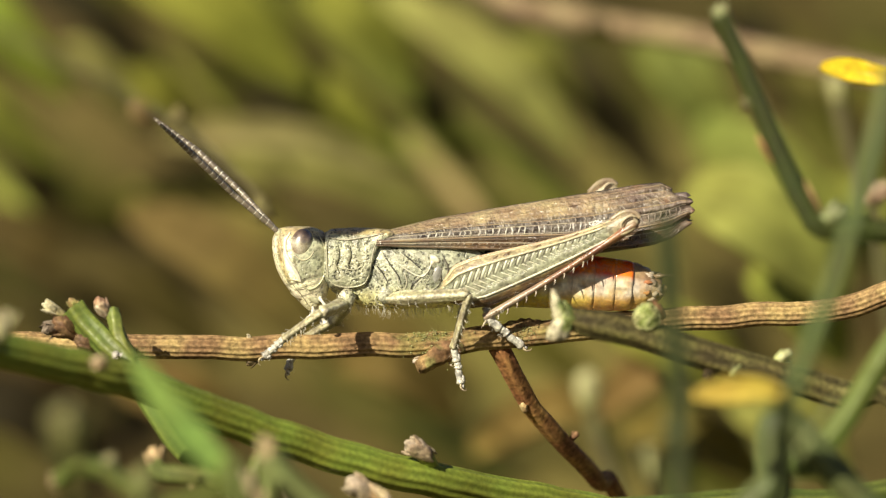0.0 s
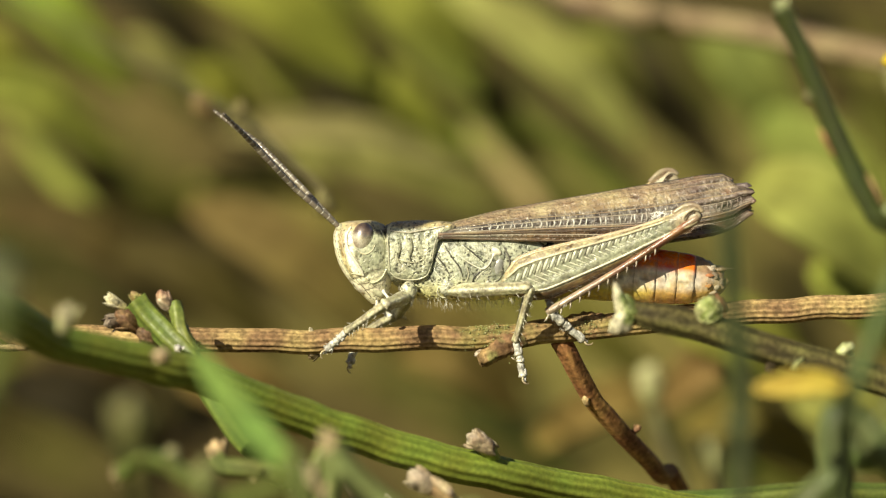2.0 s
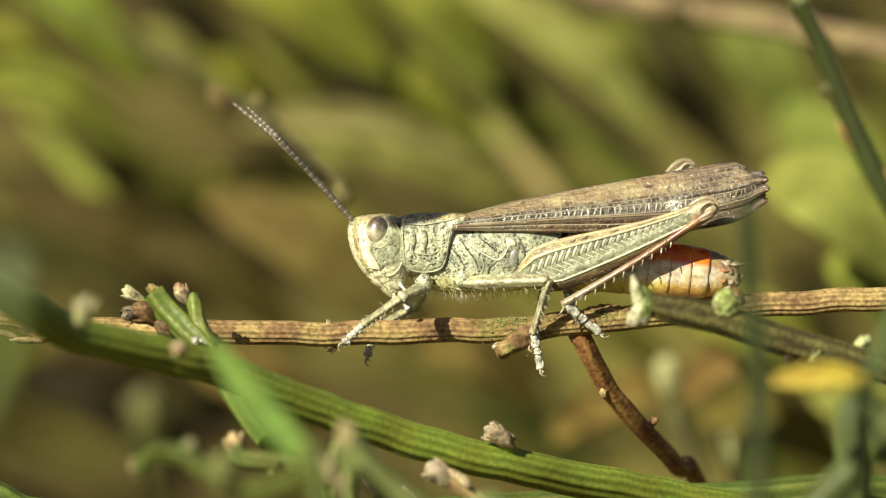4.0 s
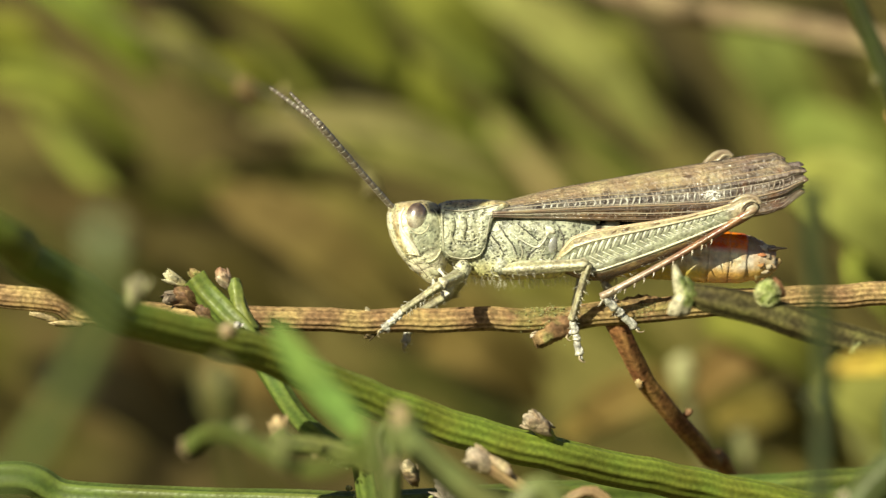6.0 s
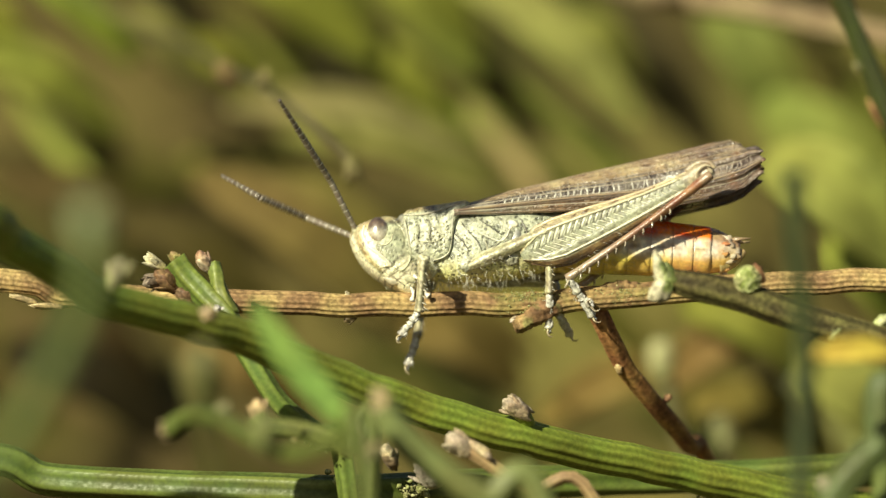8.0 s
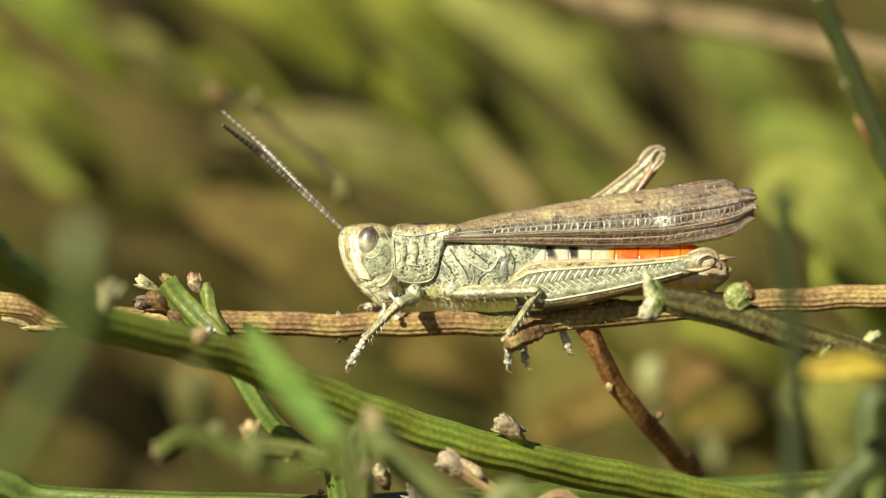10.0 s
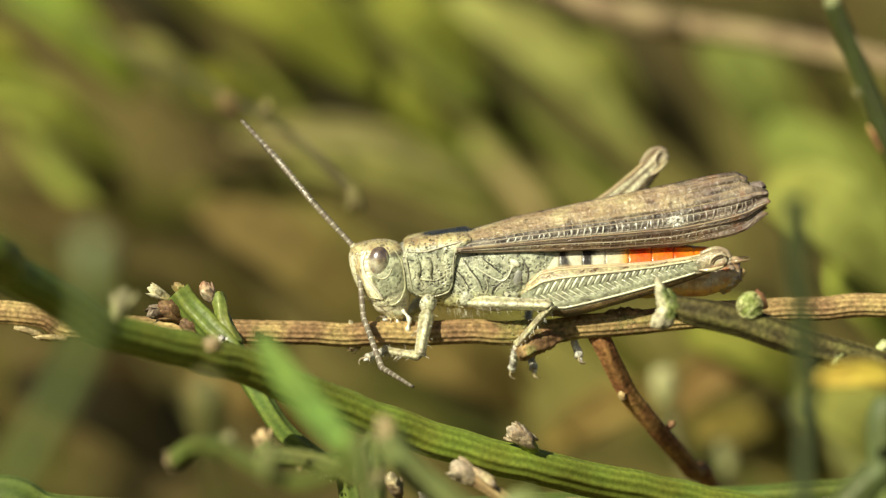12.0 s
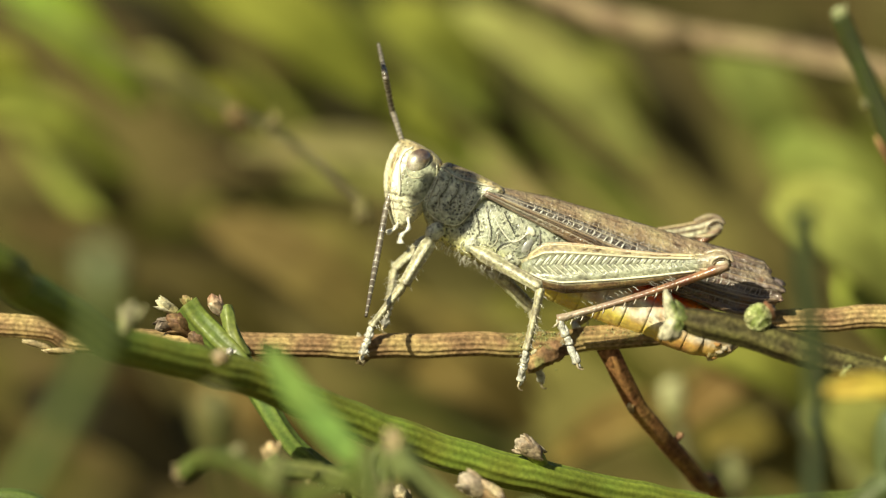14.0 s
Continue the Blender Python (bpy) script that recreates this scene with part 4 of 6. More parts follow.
for side in (-1, 1):
    eye = Geo()
    tilt = Euler((0, 0.30, 0)).to_matrix()

    def eye_tint(u, k, p):
        q = Vector(p)
        c = mixc((0.075, 0.045, 0.030), (0.25, 0.165, 0.10), 0.5 + 1.2 * noise.noise(q * 4.5))
        band = 0.5 + 1.5 * noise.noise(Vector((q.x * 9 + 2.5 * q.z, 0.3, q.z * 2.2)))
        pale = mixc((0.36, 0.28, 0.17), (0.72, 0.66, 0.50), band)
        return mixc(c, pale, 0.9 * smooth(0.72, 0.38, q.z + 0.35 * (q.x + 1.14) + 0.16 * noise.noise(q * 4)))
    eye.egg(Vector((-5.74, side * 0.86, 0.80)) - NECK, (0.48, 0.46, 0.67), eye_tint, 32, 24, tilt)
    part("compound_eye", eye, EYE, head, "glossy eye, dark brown above and pale banded below")
g = Geo()
ridge(g, [(-6.2, 1.3), (-6.42, 0.9), (-6.4, 0.4), (-6.2, 0.0), (-5.9, -0.5), (-5.75, -0.85)], on_head, 0.11, (0.95, 0.92, 0.70))
ridge(g, [(-6.72, 1.15), (-6.62, 0.7), (-6.55, 0.2), (-6.42, -0.3), (-6.28, -0.65)], on_head, 0.05, (0.60, 0.55, 0.32))
ridge(g, [(-4.95, 1.15), (-4.75, 0.7), (-4.7, 0.1), (-4.75, -0.5), (-5.0, -0.95), (-5.4, -1.15), (-5.75, -0.95)], on_head, 0.055, (0.55, 0.54, 0.34))
ridge(g, [(-6.3, -0.7), (-6.0, -0.75), (-5.75, -0.85)], on_head, 0.06, (0.62, 0.58, 0.36))
ridge(g, [(-6.22, 0.95), (-6.12, 0.5), (-5.92, 0.22), (-5.66, 0.10), (-5.38, 0.22), (-5.2, 0.5)], on_head, 0.040, (0.72, 0.66, 0.44))
part("face_keel", g, SMOOTH, head, "pale raised seams of face and cheek")
g = Geo()
for side in (-1, 1):
    g.egg(Vector((-5.85, side * 0.52, -1.28)) - NECK, (0.42, 0.22, 0.22), lambda u, k, p: mixc(CREAM, (0.35, 0.33, 0.2), abs(u - 0.5)), 16, 10, Euler((0, 0.75, 0)).to_matrix(), 0.2)
    g.egg(Vector((-5.25, side * 0.62, -1.45)) - NECK, (0.5, 0.25, 0.24), lambda u, k, p: mixc((0.6, 0.58, 0.38), (0.3, 0.29, 0.18), abs(u - 0.4)), 16, 10, Euler((0, 0.65, 0)).to_matrix(), 0.2)
for side in (-1, 1):
    for a, b, c in (((-6.2, -0.8), (-5.75, -1.35), (-5.45, -1.75)), ((-5.65, -0.95), (-5.35, -1.25), (-5.0, -1.65)), ((-6.05, -1.2), (-5.75, -1.15), (-5.5, -1.1))):
        line_pts = [on_head(x, z, -0.01) for x, z in (a, b, c)]
        g.tube(curve([Vector((p.x, p.y * -side, p.z)) for p in line_pts], 5), 0.026, (0.24, 0.20, 0.12), 6)
part("mandible", g, SMOOTH, head, "cream jaws and lip")
for side in (-1, 1):
    g = Geo()
    g.tube(curve([Vector((-4.95, side * 0.7, -1.5)) - NECK, Vector((-4.72, side * 0.95, -1.9)) - NECK, Vector((-4.84, side * 1.0, -2.3)) - NECK, Vector((-4.70, side * 0.98, -2.62)) - NECK], 6), lambda s: 0.085 + 0.028 * math.cos(s * 19) + 0.03 * smooth(0.8, 0.97, s), (0.76, 0.74, 0.62), 9)
    part("palp", g, SMOOTH, head, "white mouth feeler")
    g = Geo()
    g.tube(curve([Vector((-5.25, side * 0.45, -1.75)) - NECK, Vector((-5.22, side * 0.6, -2.15)) - NECK, Vector((-5.42, side * 0.62, -2.5)) - NECK], 6), lambda s: 0.075 + 0.022 * math.cos(s * 15) + 0.03 * smooth(0.78, 0.97, s), (0.74, 0.71, 0.59), 9)
    part("palp", g, SMOOTH, head, "white mouth feeler")


g = Geo()
g.egg((0.35, 0, -0.05), (0.95, 0.92, 1.12), lambda u, k, p: mixc((0.17, 0.17, 0.12), (0.36, 0.35, 0.26), 0.5 + noise.noise(Vector(p) * 3)), 24, 14, None, 0.12)
part("neck", g, CUTICLE, head, "wrinkled grey neck skin")


# pronotum: the saddle behind the head
def saddle(x):
    f = (x + 4.75) / 2.9
    return 1.24 + 0.20 * f, 1.42 + 0.10 * math.sin(f * 3) - 0.04 * f, line([(-4.75, -0.8), (-4.4, -1.15), (-3.6, -1.25), (-3.0, -1.2), (-2.8, -0.95), (-2.62, -0.3), (-2.45, 0.45), (-2.1, 0.9), (-1.8, 1.05)], x)


def saddle_at(x, z, out=0.0):
    h, top, bottom = saddle(x)
    c = min(1.0, abs((z - (top + bottom) / 2) / ((top - bottom) / 2)))
    return Vector((x, -h * max(0.02, 1 - c ** 3.6) ** (1 / 3.6) - out, z))


def saddle_tint(u, k, p):
    x, y, z = p
    c = mixc((0.21, 0.22, 0.15), (0.54, 0.545, 0.37), 0.5 + 1.1 * noise.noise(Vector(p) * 2.6) + 0.5 * noise.noise(Vector(p) * 7))
    if z > 0.95:
        c = mixc(c, mixc((0.30, 0.22, 0.10), (0.50, 0.41, 0.22), 0.5 + noise.noise(Vector(p) * 3)), smooth(1.08, 1.28, z))
    return c


g = Geo()
rows = []
for i in range(60):
    x = -4.75 + 2.95 * i / 59
    h, top, bottom = saddle(x)
    e = smooth(-0.2, 1.0, min(i, 59 - i) / 5) * 0.12 + 0.88
    ring = across(x, h * e, top - (1 - e), bottom, 72, 3.6, 0.12)
    for p in ring:
        for groove in (-4.05, -3.55, -3.1):
            d = abs(p.x - groove - 0.05 * math.sin(p.z * 3))
            if d < 0.10 and p.z > -0.5:
                p.y *= 0.965
    rows.append(ring)
g.loft(rows, saddle_tint)
pronotum = part("pronotum", g, CUTICLE, hopper, "grey-green saddle with dark crown and pale keels")
g = Geo()
ridge(g, [(-2.15, 1.2), (-2.5, 0.75), (-2.66, 0.1), (-2.76, -0.45), (-2.95, -0.86), (-3.3, -1.02), (-3.8, -1.05), (-4.25, -0.95), (-4.5, -0.72)], saddle_at, 0.040, (0.68, 0.66, 0.48))
ridge(g, [(-4.65, 1.12), (-4.2, 1.02), (-3.7, 0.98), (-3.2, 1.05), (-2.6, 1.16), (-2.15, 1.25)], saddle_at, 0.06, (0.62, 0.58, 0.42))
ridge(g, [(-4.62, 0.95), (-4.58, 0.3), (-4.55, -0.3), (-4.5, -0.7)], saddle_at, 0.05, (0.55, 0.53, 0.36))
for x in (-4.1, -3.6):
    ridge(g, [(x, 0.75), (x + 0.05, 0.3), (x - 0.06, -0.1), (x + 0.08, -0.45)], saddle_at, 0.035, (0.17, 0.16, 0.10))
ridge(g, [(-4.3, -0.1), (-3.9, -0.25), (-3.4, -0.3), (-3.0, -0.1)], saddle_at, 0.035, (0.58, 0.56, 0.38))
rnd = random.Random(18)
for _ in range(12):
    x, z, a = rnd.uniform(-4.4, -2.9), rnd.uniform(-0.8, 0.85), rnd.uniform(-1.6, 1.6)
    l = rnd.uniform(0.1, 0.26)
    c = mixc((0.22, 0.21, 0.13), (0.62, 0.60, 0.43), 1 if rnd.random() < 0.5 else 0)
    ridge(g, [(x, z), (x + l * math.cos(a), z + l * math.sin(a)), (x + l * 1.7 * math.cos(a + 0.6), z + l * 1.7 * math.sin(a + 0.6))], saddle_at, rnd.uniform(0.010, 0.02), c)
part("keel", g, SMOOTH, pronotum, "pale raised keels and hind margin")


# thorax
def chest(x):
    half = line([(-4.4, 0.6), (-3.6, 0.86), (-2.9, 1.02), (-2.4, 1.24), (-1.6, 1.34), (-0.2, 1.34), (0.8, 1.22), (1.6, 1.0), (2.2, 0.8)], x)
    top = line([(-4.4, 0.9), (-3, 1.2), (-1.6, 1.2), (0.5, 1.15), (2.2, 0.85)], x)
    bottom = line([(-4.4, -1.2), (-3.8, -1.7), (-2.8, -1.98), (-1.5, -2.0), (0.2, -1.95), (1.2, -1.75), (2.2, -1.45)], x)
    return half, top, bottom


def chest_at(x, z, out=0.0):
    h, top, bottom = chest(x)
    c = min(1.0, abs((z - (top + bottom) / 2) / ((top - bottom) / 2)))
    return Vector((x, -h * max(0.02, 1 - c ** 2.6) ** (1 / 2.6) - out, z))


def chest_tint(u, k, p):
    x, y, z = p
    q = Vector(p)
    c = mixc((0.20, 0.21, 0.15), (0.50, 0.515, 0.36), 0.5 + 1.2 * noise.noise(q * 1.9) + 0.5 * noise.noise(q * 6))
    c = mixc(c, (0.66, 0.65, 0.30), smooth(-0.95, -1.6, z) * 0.85)
    return mixc(c, (0.70, 0.66, 0.25), smooth(1.0, 0.4, abs(y)) * smooth(-1.5, -1.8, z))


g = Geo()
g.loft([across(*((lambda x: (x, *chest(x)))(-4.4 + 6.6 * i / 54)), 64, 2.6) for i in range(55)], chest_tint)
thorax = part("thorax", g, CUTICLE, hopper, "grey-green side plates, yellowish below")
g = Geo()
SEAM, SLIT = (0.84, 0.82, 0.64), (0.07, 0.065, 0.05)
for points, r, c in (
        ([(-2.17, 0.42), (-1.85, -0.10), (-1.52, -0.56), (-1.40, -0.95)], 0.048, SLIT), ([(-2.24, 0.40), (-1.93, -0.12), (-1.60, -0.58), (-1.50, -0.95)], 0.027, SEAM),
        ([(-1.40, 0.45), (-0.95, 0.08), (-0.475, -0.34)], 0.052, SLIT), ([(-1.46, 0.36), (-1.0, 0.0), (-0.52, -0.42)], 0.035, (0.5, 0.49, 0.36)),
        ([(-1.64, 0.05), (-1.15, -0.32), (-0.58, -0.60), (-0.28, -0.42), (-0.12, -0.10), (0.0, 0.12)], 0.051, SEAM),
        ([(-0.50, -0.60), (-0.86, -0.88), (-0.98, -1.15), (-0.92, -1.40)], 0.048, SLIT), ([(-0.44, -0.66), (-0.76, -0.94), (-0.88, -1.2)], 0.027, SEAM),
        ([(-2.75, 0.30), (-2.45, -0.12), (-2.17, -0.48), (-1.95, -0.90)], 0.044, SLIT), ([(-2.82, 0.22), (-2.52, -0.2), (-2.24, -0.55)], 0.024, SEAM),
        ([(-2.56, -0.72), (-2.30, -1.0), (-2.12, -1.16), (-1.9, -1.02), (-1.64, -0.80)], 0.037, SEAM),
        ([(-2.44, -1.35), (-2.50, -1.58), (-2.36, -1.78), (-2.05, -1.84)], 0.044, SEAM),
        ([(-1.25, -0.45), (-1.15, -0.85), (-1.3, -1.25)], 0.045, (0.58, 0.57, 0.40)),
        ([(0.16, -0.28), (0.32, -0.62), (0.20, -1.0), (-0.1, -1.2)], 0.040, SLIT),
        ([(0.35, 0.35), (0.6, -0.2), (0.55, -0.7)], 0.06, (0.15, 0.14, 0.11))):
    ridge(g, points, chest_at, r, c)
rnd = random.Random(17)
for _ in range(34):
    x, z, a = rnd.uniform(-2.6, 0.3), rnd.uniform(-1.45, 0.6), rnd.gauss(-0.75, 0.35)
    l = rnd.uniform(0.1, 0.24)
    c = mixc((0.14, 0.135, 0.085), (0.60, 0.59, 0.42), 1 if rnd.random() < 0.4 else 0)
    ridge(g, [(x, z), (x + l * math.cos(a), z + l * math.sin(a)), (x + l * 1.7 * math.cos(a + 0.5), z + l * 1.7 * math.sin(a + 0.5))], chest_at, rnd.uniform(0.012, 0.022), c)
part("pleural_seam", g, SMOOTH, thorax, "pale raised seams between the plates")
for side in (-1, 1):
    g = Geo()
    base = chest_at(0.05, 0.05)
    g.egg((base.x - 0.02, side * 1.27, 0.14), (0.25, 0.10, 0.15), (0.80, 0.77, 0.58), 16, 10, Euler((0, 0.5, 0)).to_matrix(), 0.25)
    g.egg((base.x - 0.12, side * 1.26, 0.0), (0.10, 0.09, 0.20), (0.78, 0.75, 0.56), 14, 9, Euler((0, 0.5, 0)).to_matrix(), 0.2)
    g.egg((base.x + 0.06, side * 1.20, -0.50), (0.24, 0.15, 0.44), lambda u, k, p: mixc((0.26, 0.26, 0.23), (0.42, 0.42, 0.36), 0.5 + noise.noise(Vector(p) * 4)), 18, 12, Euler((0, 0.25, 0)).to_matrix(), 0.2)
    part("side_plate", g, SMOOTH, thorax, "cream wedge-shaped plate over the hind hip")
    g = Geo()
    for x, z, a, b, c in ((-2.05, -1.35, 0.34, 0.42, (0.34, 0.34, 0.24)), (-0.2, -1.25, 0.42, 0.40, (0.38, 0.38, 0.26)), (-3.75, -1.55, 0.36, 0.46, (0.42, 0.41, 0.26))):
        g.egg((x, side * 1.05, z), (a, 0.26, b), lambda u, k, p, c=c: mixc(c, SEAM, abs(u - 0.5) * 1.2), 16, 10, Euler((0, 0.3, 0)).to_matrix(), 0.25)
    part("hip", g, CUTICLE, thorax)
rnd = random.Random(5)
g = Geo()
for _ in range(190):
    x = rnd.uniform(-4.2, 1.2)
    h, top, bottom = chest(x)
    a = rnd.uniform(-1.0, 1.0)
    p = Vector((x, a * h * 0.85, bottom + 0.22 * abs(a) ** 3))
    d = Vector((rnd.gauss(0.1, 0.3), a * 0.8 + rnd.gauss(0, 0.2), -1)).normalized() * rnd.uniform(0.25, 0.55)
    g.tube([p, p + d * 0.5, p + d + Vector((rnd.gauss(0, 0.05), 0, 0.03))], lambda s: 0.009 * (1 - 0.75 * s), (0.75, 0.73, 0.62), 4)
part("hair_fringe", g, HAIR, thorax, "fine white hairs under the chest")["kind"] = "stuff"

# abdomen, about its root
ABDOMEN_AT = Vector((0.9, 0, -0.45))
ABDOMEN_LONG = 8.9


def belly(x):
    return line([(0, 1.22), (1.5, 1.28), (4, 1.22), (6, 1.18), (7.4, 1.08), (8.2, 0.85), (8.9, 0.4)], x)


def belly_tint(number):
    def f(u, k, p):
        x, y, z = p
        r = belly(x)
        s = z / r
        q = Vector(p)
        side_c = mixc((0.70, 0.50, 0.28), (0.92, 0.83, 0.64), 0.55 + 1.1 * noise.noise(q * 2.5) + 0.6 * noise.noise(q * 7))
        if number < 3:
            top_c = mixc((0.035, 0.03, 0.025), (0.70, 0.66, 0.48), smooth(0.50, 0.58, u + 0.45 * noise.noise(q * 1.6)))
        elif number < 4:
            top_c = mixc((0.65, 0.58, 0.38), (0.75, 0.30, 0.06), smooth(0.5, 0.9, u))
        elif number < 8:
            top_c = mixc((0.90, 0.12, 0.008), (0.86, 0.22, 0.02), 0.5 + noise.noise(q * 1.5))
        else:
            top_c = (0.42, 0.28, 0.15)
        low_c = mixc((0.78, 0.62, 0.12), (0.76, 0.42, 0.12), smooth(3, 7.5, x))
        c = mixc(side_c, top_c, smooth(0.15, 0.42, s))
        c = mixc(c, low_c, smooth(-0.32, -0.66, s))
        c = mixc(c, (0.10, 0.06, 0.03), 0.6 * smooth(0.06, 0.02, abs(s + 0.12)) * smooth(0.2, -0.2, noise.noise(q * 2)))
        return mixc(c, (0.30, 0.16, 0.06), 0.2 * smooth(0.93, 0.99, u))
    return f


cuts = [0, 1.0, 2.0, 3.0, 4.0, 5.0, 5.95, 6.85, 7.6, 8.9]
g = Geo()
g.loft([across(x, belly(x) * 0.8, belly(x), -belly(x), 30, 2.0) for x in [7.55 + 1.35 * i / 12 for i in range(13)]], belly_tint(8))
g.tube([(8.4, 0.25, 0.45), (8.9, 0.3, 0.55), (9.35, 0.3, 0.6)], lambda s: 0.12 * (1 - 0.8 * s), (0.35, 0.25, 0.14), 8)
g.tube([(8.4, -0.25, 0.45), (8.9, -0.3, 0.55), (9.35, -0.3, 0.6)], lambda s: 0.12 * (1 - 0.8 * s), (0.35, 0.25, 0.14), 8)
g.tube(curve([(8.0, 0, -0.5), (8.6, 0, -0.35), (9.1, 0, 0.1)], 5), lambda s: 0.5 * (1 - 0.75 * s), (0.45, 0.32, 0.14), 14)
abdomen = part("abdomen", g, SMOOTH, hopper, "orange-red abdomen, yellow below, barred black at its root")
abdomen.location = ABDOMEN_AT * S
rnd = random.Random(29)
for i in range(22):
    a, x = rnd.uniform(-2.4, 2.4), rnd.uniform(7.7, 8.75)
    r = belly(x) * 0.86
    c = mixc((0.34, 0.22, 0.12), (0.80, 0.70, 0.52), rnd.random()) if i % 4 else (0.62, 0.30, 0.12)
    plate = Geo().egg((x, -math.cos(a) * r * 0.8, math.sin(a) * r), (rnd.uniform(0.2, 0.42), 0.09, rnd.uniform(0.09, 0.2)), c, 10, 7, Euler((rnd.uniform(-0.4, 0.4), rnd.uniform(-0.5, 0.5), 0)).to_matrix(), 0.4)
    part("end_plate", plate, SMOOTH, abdomen)
for i in range(8):
    rows = []
    for k in range(9):
        u = k / 8
        x = cuts[i] + (cuts[i + 1] - cuts[i]) * (u * 1.06)
        swell = 1.0 + 0.010 * u - 0.008 * (1 - u) + (-0.012 if k == 8 else 0)
        r = belly(x) * swell
        ring = across(x, r * 0.86, r, -r, 48, 2.1)
        for p in ring:
            if -0.3 < p.z < 0.05:
                p.y *= 0.95
        rows.append(ring)
    g = Geo()
    g.loft(rows, belly_tint(i))
    part("abdomen_segment", g, SMOOTH, abdomen)

# wings, folded over the back
WING_LOW = [(0, 0.72), (0.12, 0.62), (0.3, 0.55), (0.5, 0.45), (0.7, 0.46), (0.8, 0.66), (0.86, 0.80), (0.92, 1.05), (1, 1.7)]
WING_TOP = [(0, 1.22), (0.05, 1.42), (0.2, 1.9), (0.45, 2.44), (0.72, 3.0), (0.88, 3.34), (0.96, 3.42), (1, 3.2)]


def wing_point(u, v):
    low, top = line(WING_LOW, u), line(WING_TOP, u)
    reach = 13.8 - 0.55 * abs(noise.noise(Vector((v * 5, 1.3, 0)))) * smooth(0.86, 1, u) - 0.30 * abs(math.sin(v * 9.5)) ** 1.5 * smooth(0.9, 1, u) - 0.12 * abs(noise.noise(Vector((v * 23, 4.1, 0)))) * smooth(0.94, 1, u) - 0.95 * smooth(0.5, 1, v)
    x = -2.45 + reach * u
    round_over = math.sqrt(max(0.0, 1 - (0.995 * v) ** 3.0))
    y = -(-0.22 + (1.70 - 0.75 * u) * round_over) - 0.05 * math.sin(v * 9 + u * 3) * smooth(0.3, 0.9, u) - 0.09 * math.sin(v * 21 + 1.5 * u) * smooth(0.72, 0.97, u)
    y += 0.014 * math.cos(v * 2 * math.pi * 9.5) * smooth(0.02, 0.15, u)
    if v < 0.25:
        y += 0.12 * (0.25 - v) / 0.25
    return Vector((x, y, low + (top - low) * v))


def wing_tint(u, v, p):
    q = Vector(p)
    streak = Vector((q.x * 0.55, q.y * 2.0, v * 16.0))
    top_c = mixc((0.37, 0.26, 0.135), (0.56, 0.44, 0.26), 0.5 + 1.1 * noise.noise(streak))
    top_c = mixc(top_c, (0.13, 0.08, 0.04), 0.8 * smooth(0.42, 0.52, noise.noise(q * 2.7 + Vector((9, 0, 2)))))
    mid = mixc((0.055, 0.042, 0.034), (0.27, 0.235, 0.19), 0.5 + noise.noise(q * 2.6))
    low_c = mixc((0.115, 0.065, 0.04), (0.30, 0.18, 0.10), 0.5 + noise.noise(q * 1.8))
    low_c = mixc(low_c, mixc((0.13, 0.13, 0.10), (0.34, 0.33, 0.26), 0.5 + noise.noise(streak)), 0.8 * smooth(0.30, 0.16, u))
    c = mixc(low_c, mid, smooth(0.24, 0.34, v))
    c = mixc(c, top_c, smooth(0.62, 0.72, v))
    c = mixc(c, (0.07, 0.05, 0.035), 0.85 * smooth(0.035, 0.015, abs(v - 0.27)))
    c = mixc(c, (0.07, 0.05, 0.035), 0.85 * smooth(0.22, 0.4, noise.noise(q * 1.9 + Vector((3, 0, 0)))) * smooth(0.1, 0.0, abs(v - 0.56)))
    c = mixc(c, mixc(mixc((0.065, 0.046, 0.038), (0.29, 0.215, 0.17), 0.5 + 1.2 * noise.noise(streak * 1.4)), (0.30, 0.15, 0.07), 0.7 * smooth(0.1, 0.5, noise.noise(q * 1.3 + Vector((0, 5, 0))))), 0.85 * smooth(0.62, 0.88, u + 0.15 * noise.noise(q * 1.1)))
    c = mixc(c, (0.62, 0.58, 0.48), 0.55 * smooth(0.05, 0.01, abs(u - 0.695 - 0.04 * (v - 0.4))) * smooth(0.30, 0.36, v) * smooth(0.62, 0.52, v))
    hem = smooth(0.27, 0.20, v) * smooth(0.30, 0.45, u) * smooth(0.86, 0.74, u)
    return (*c, 1.0 - 0.45 * hem)


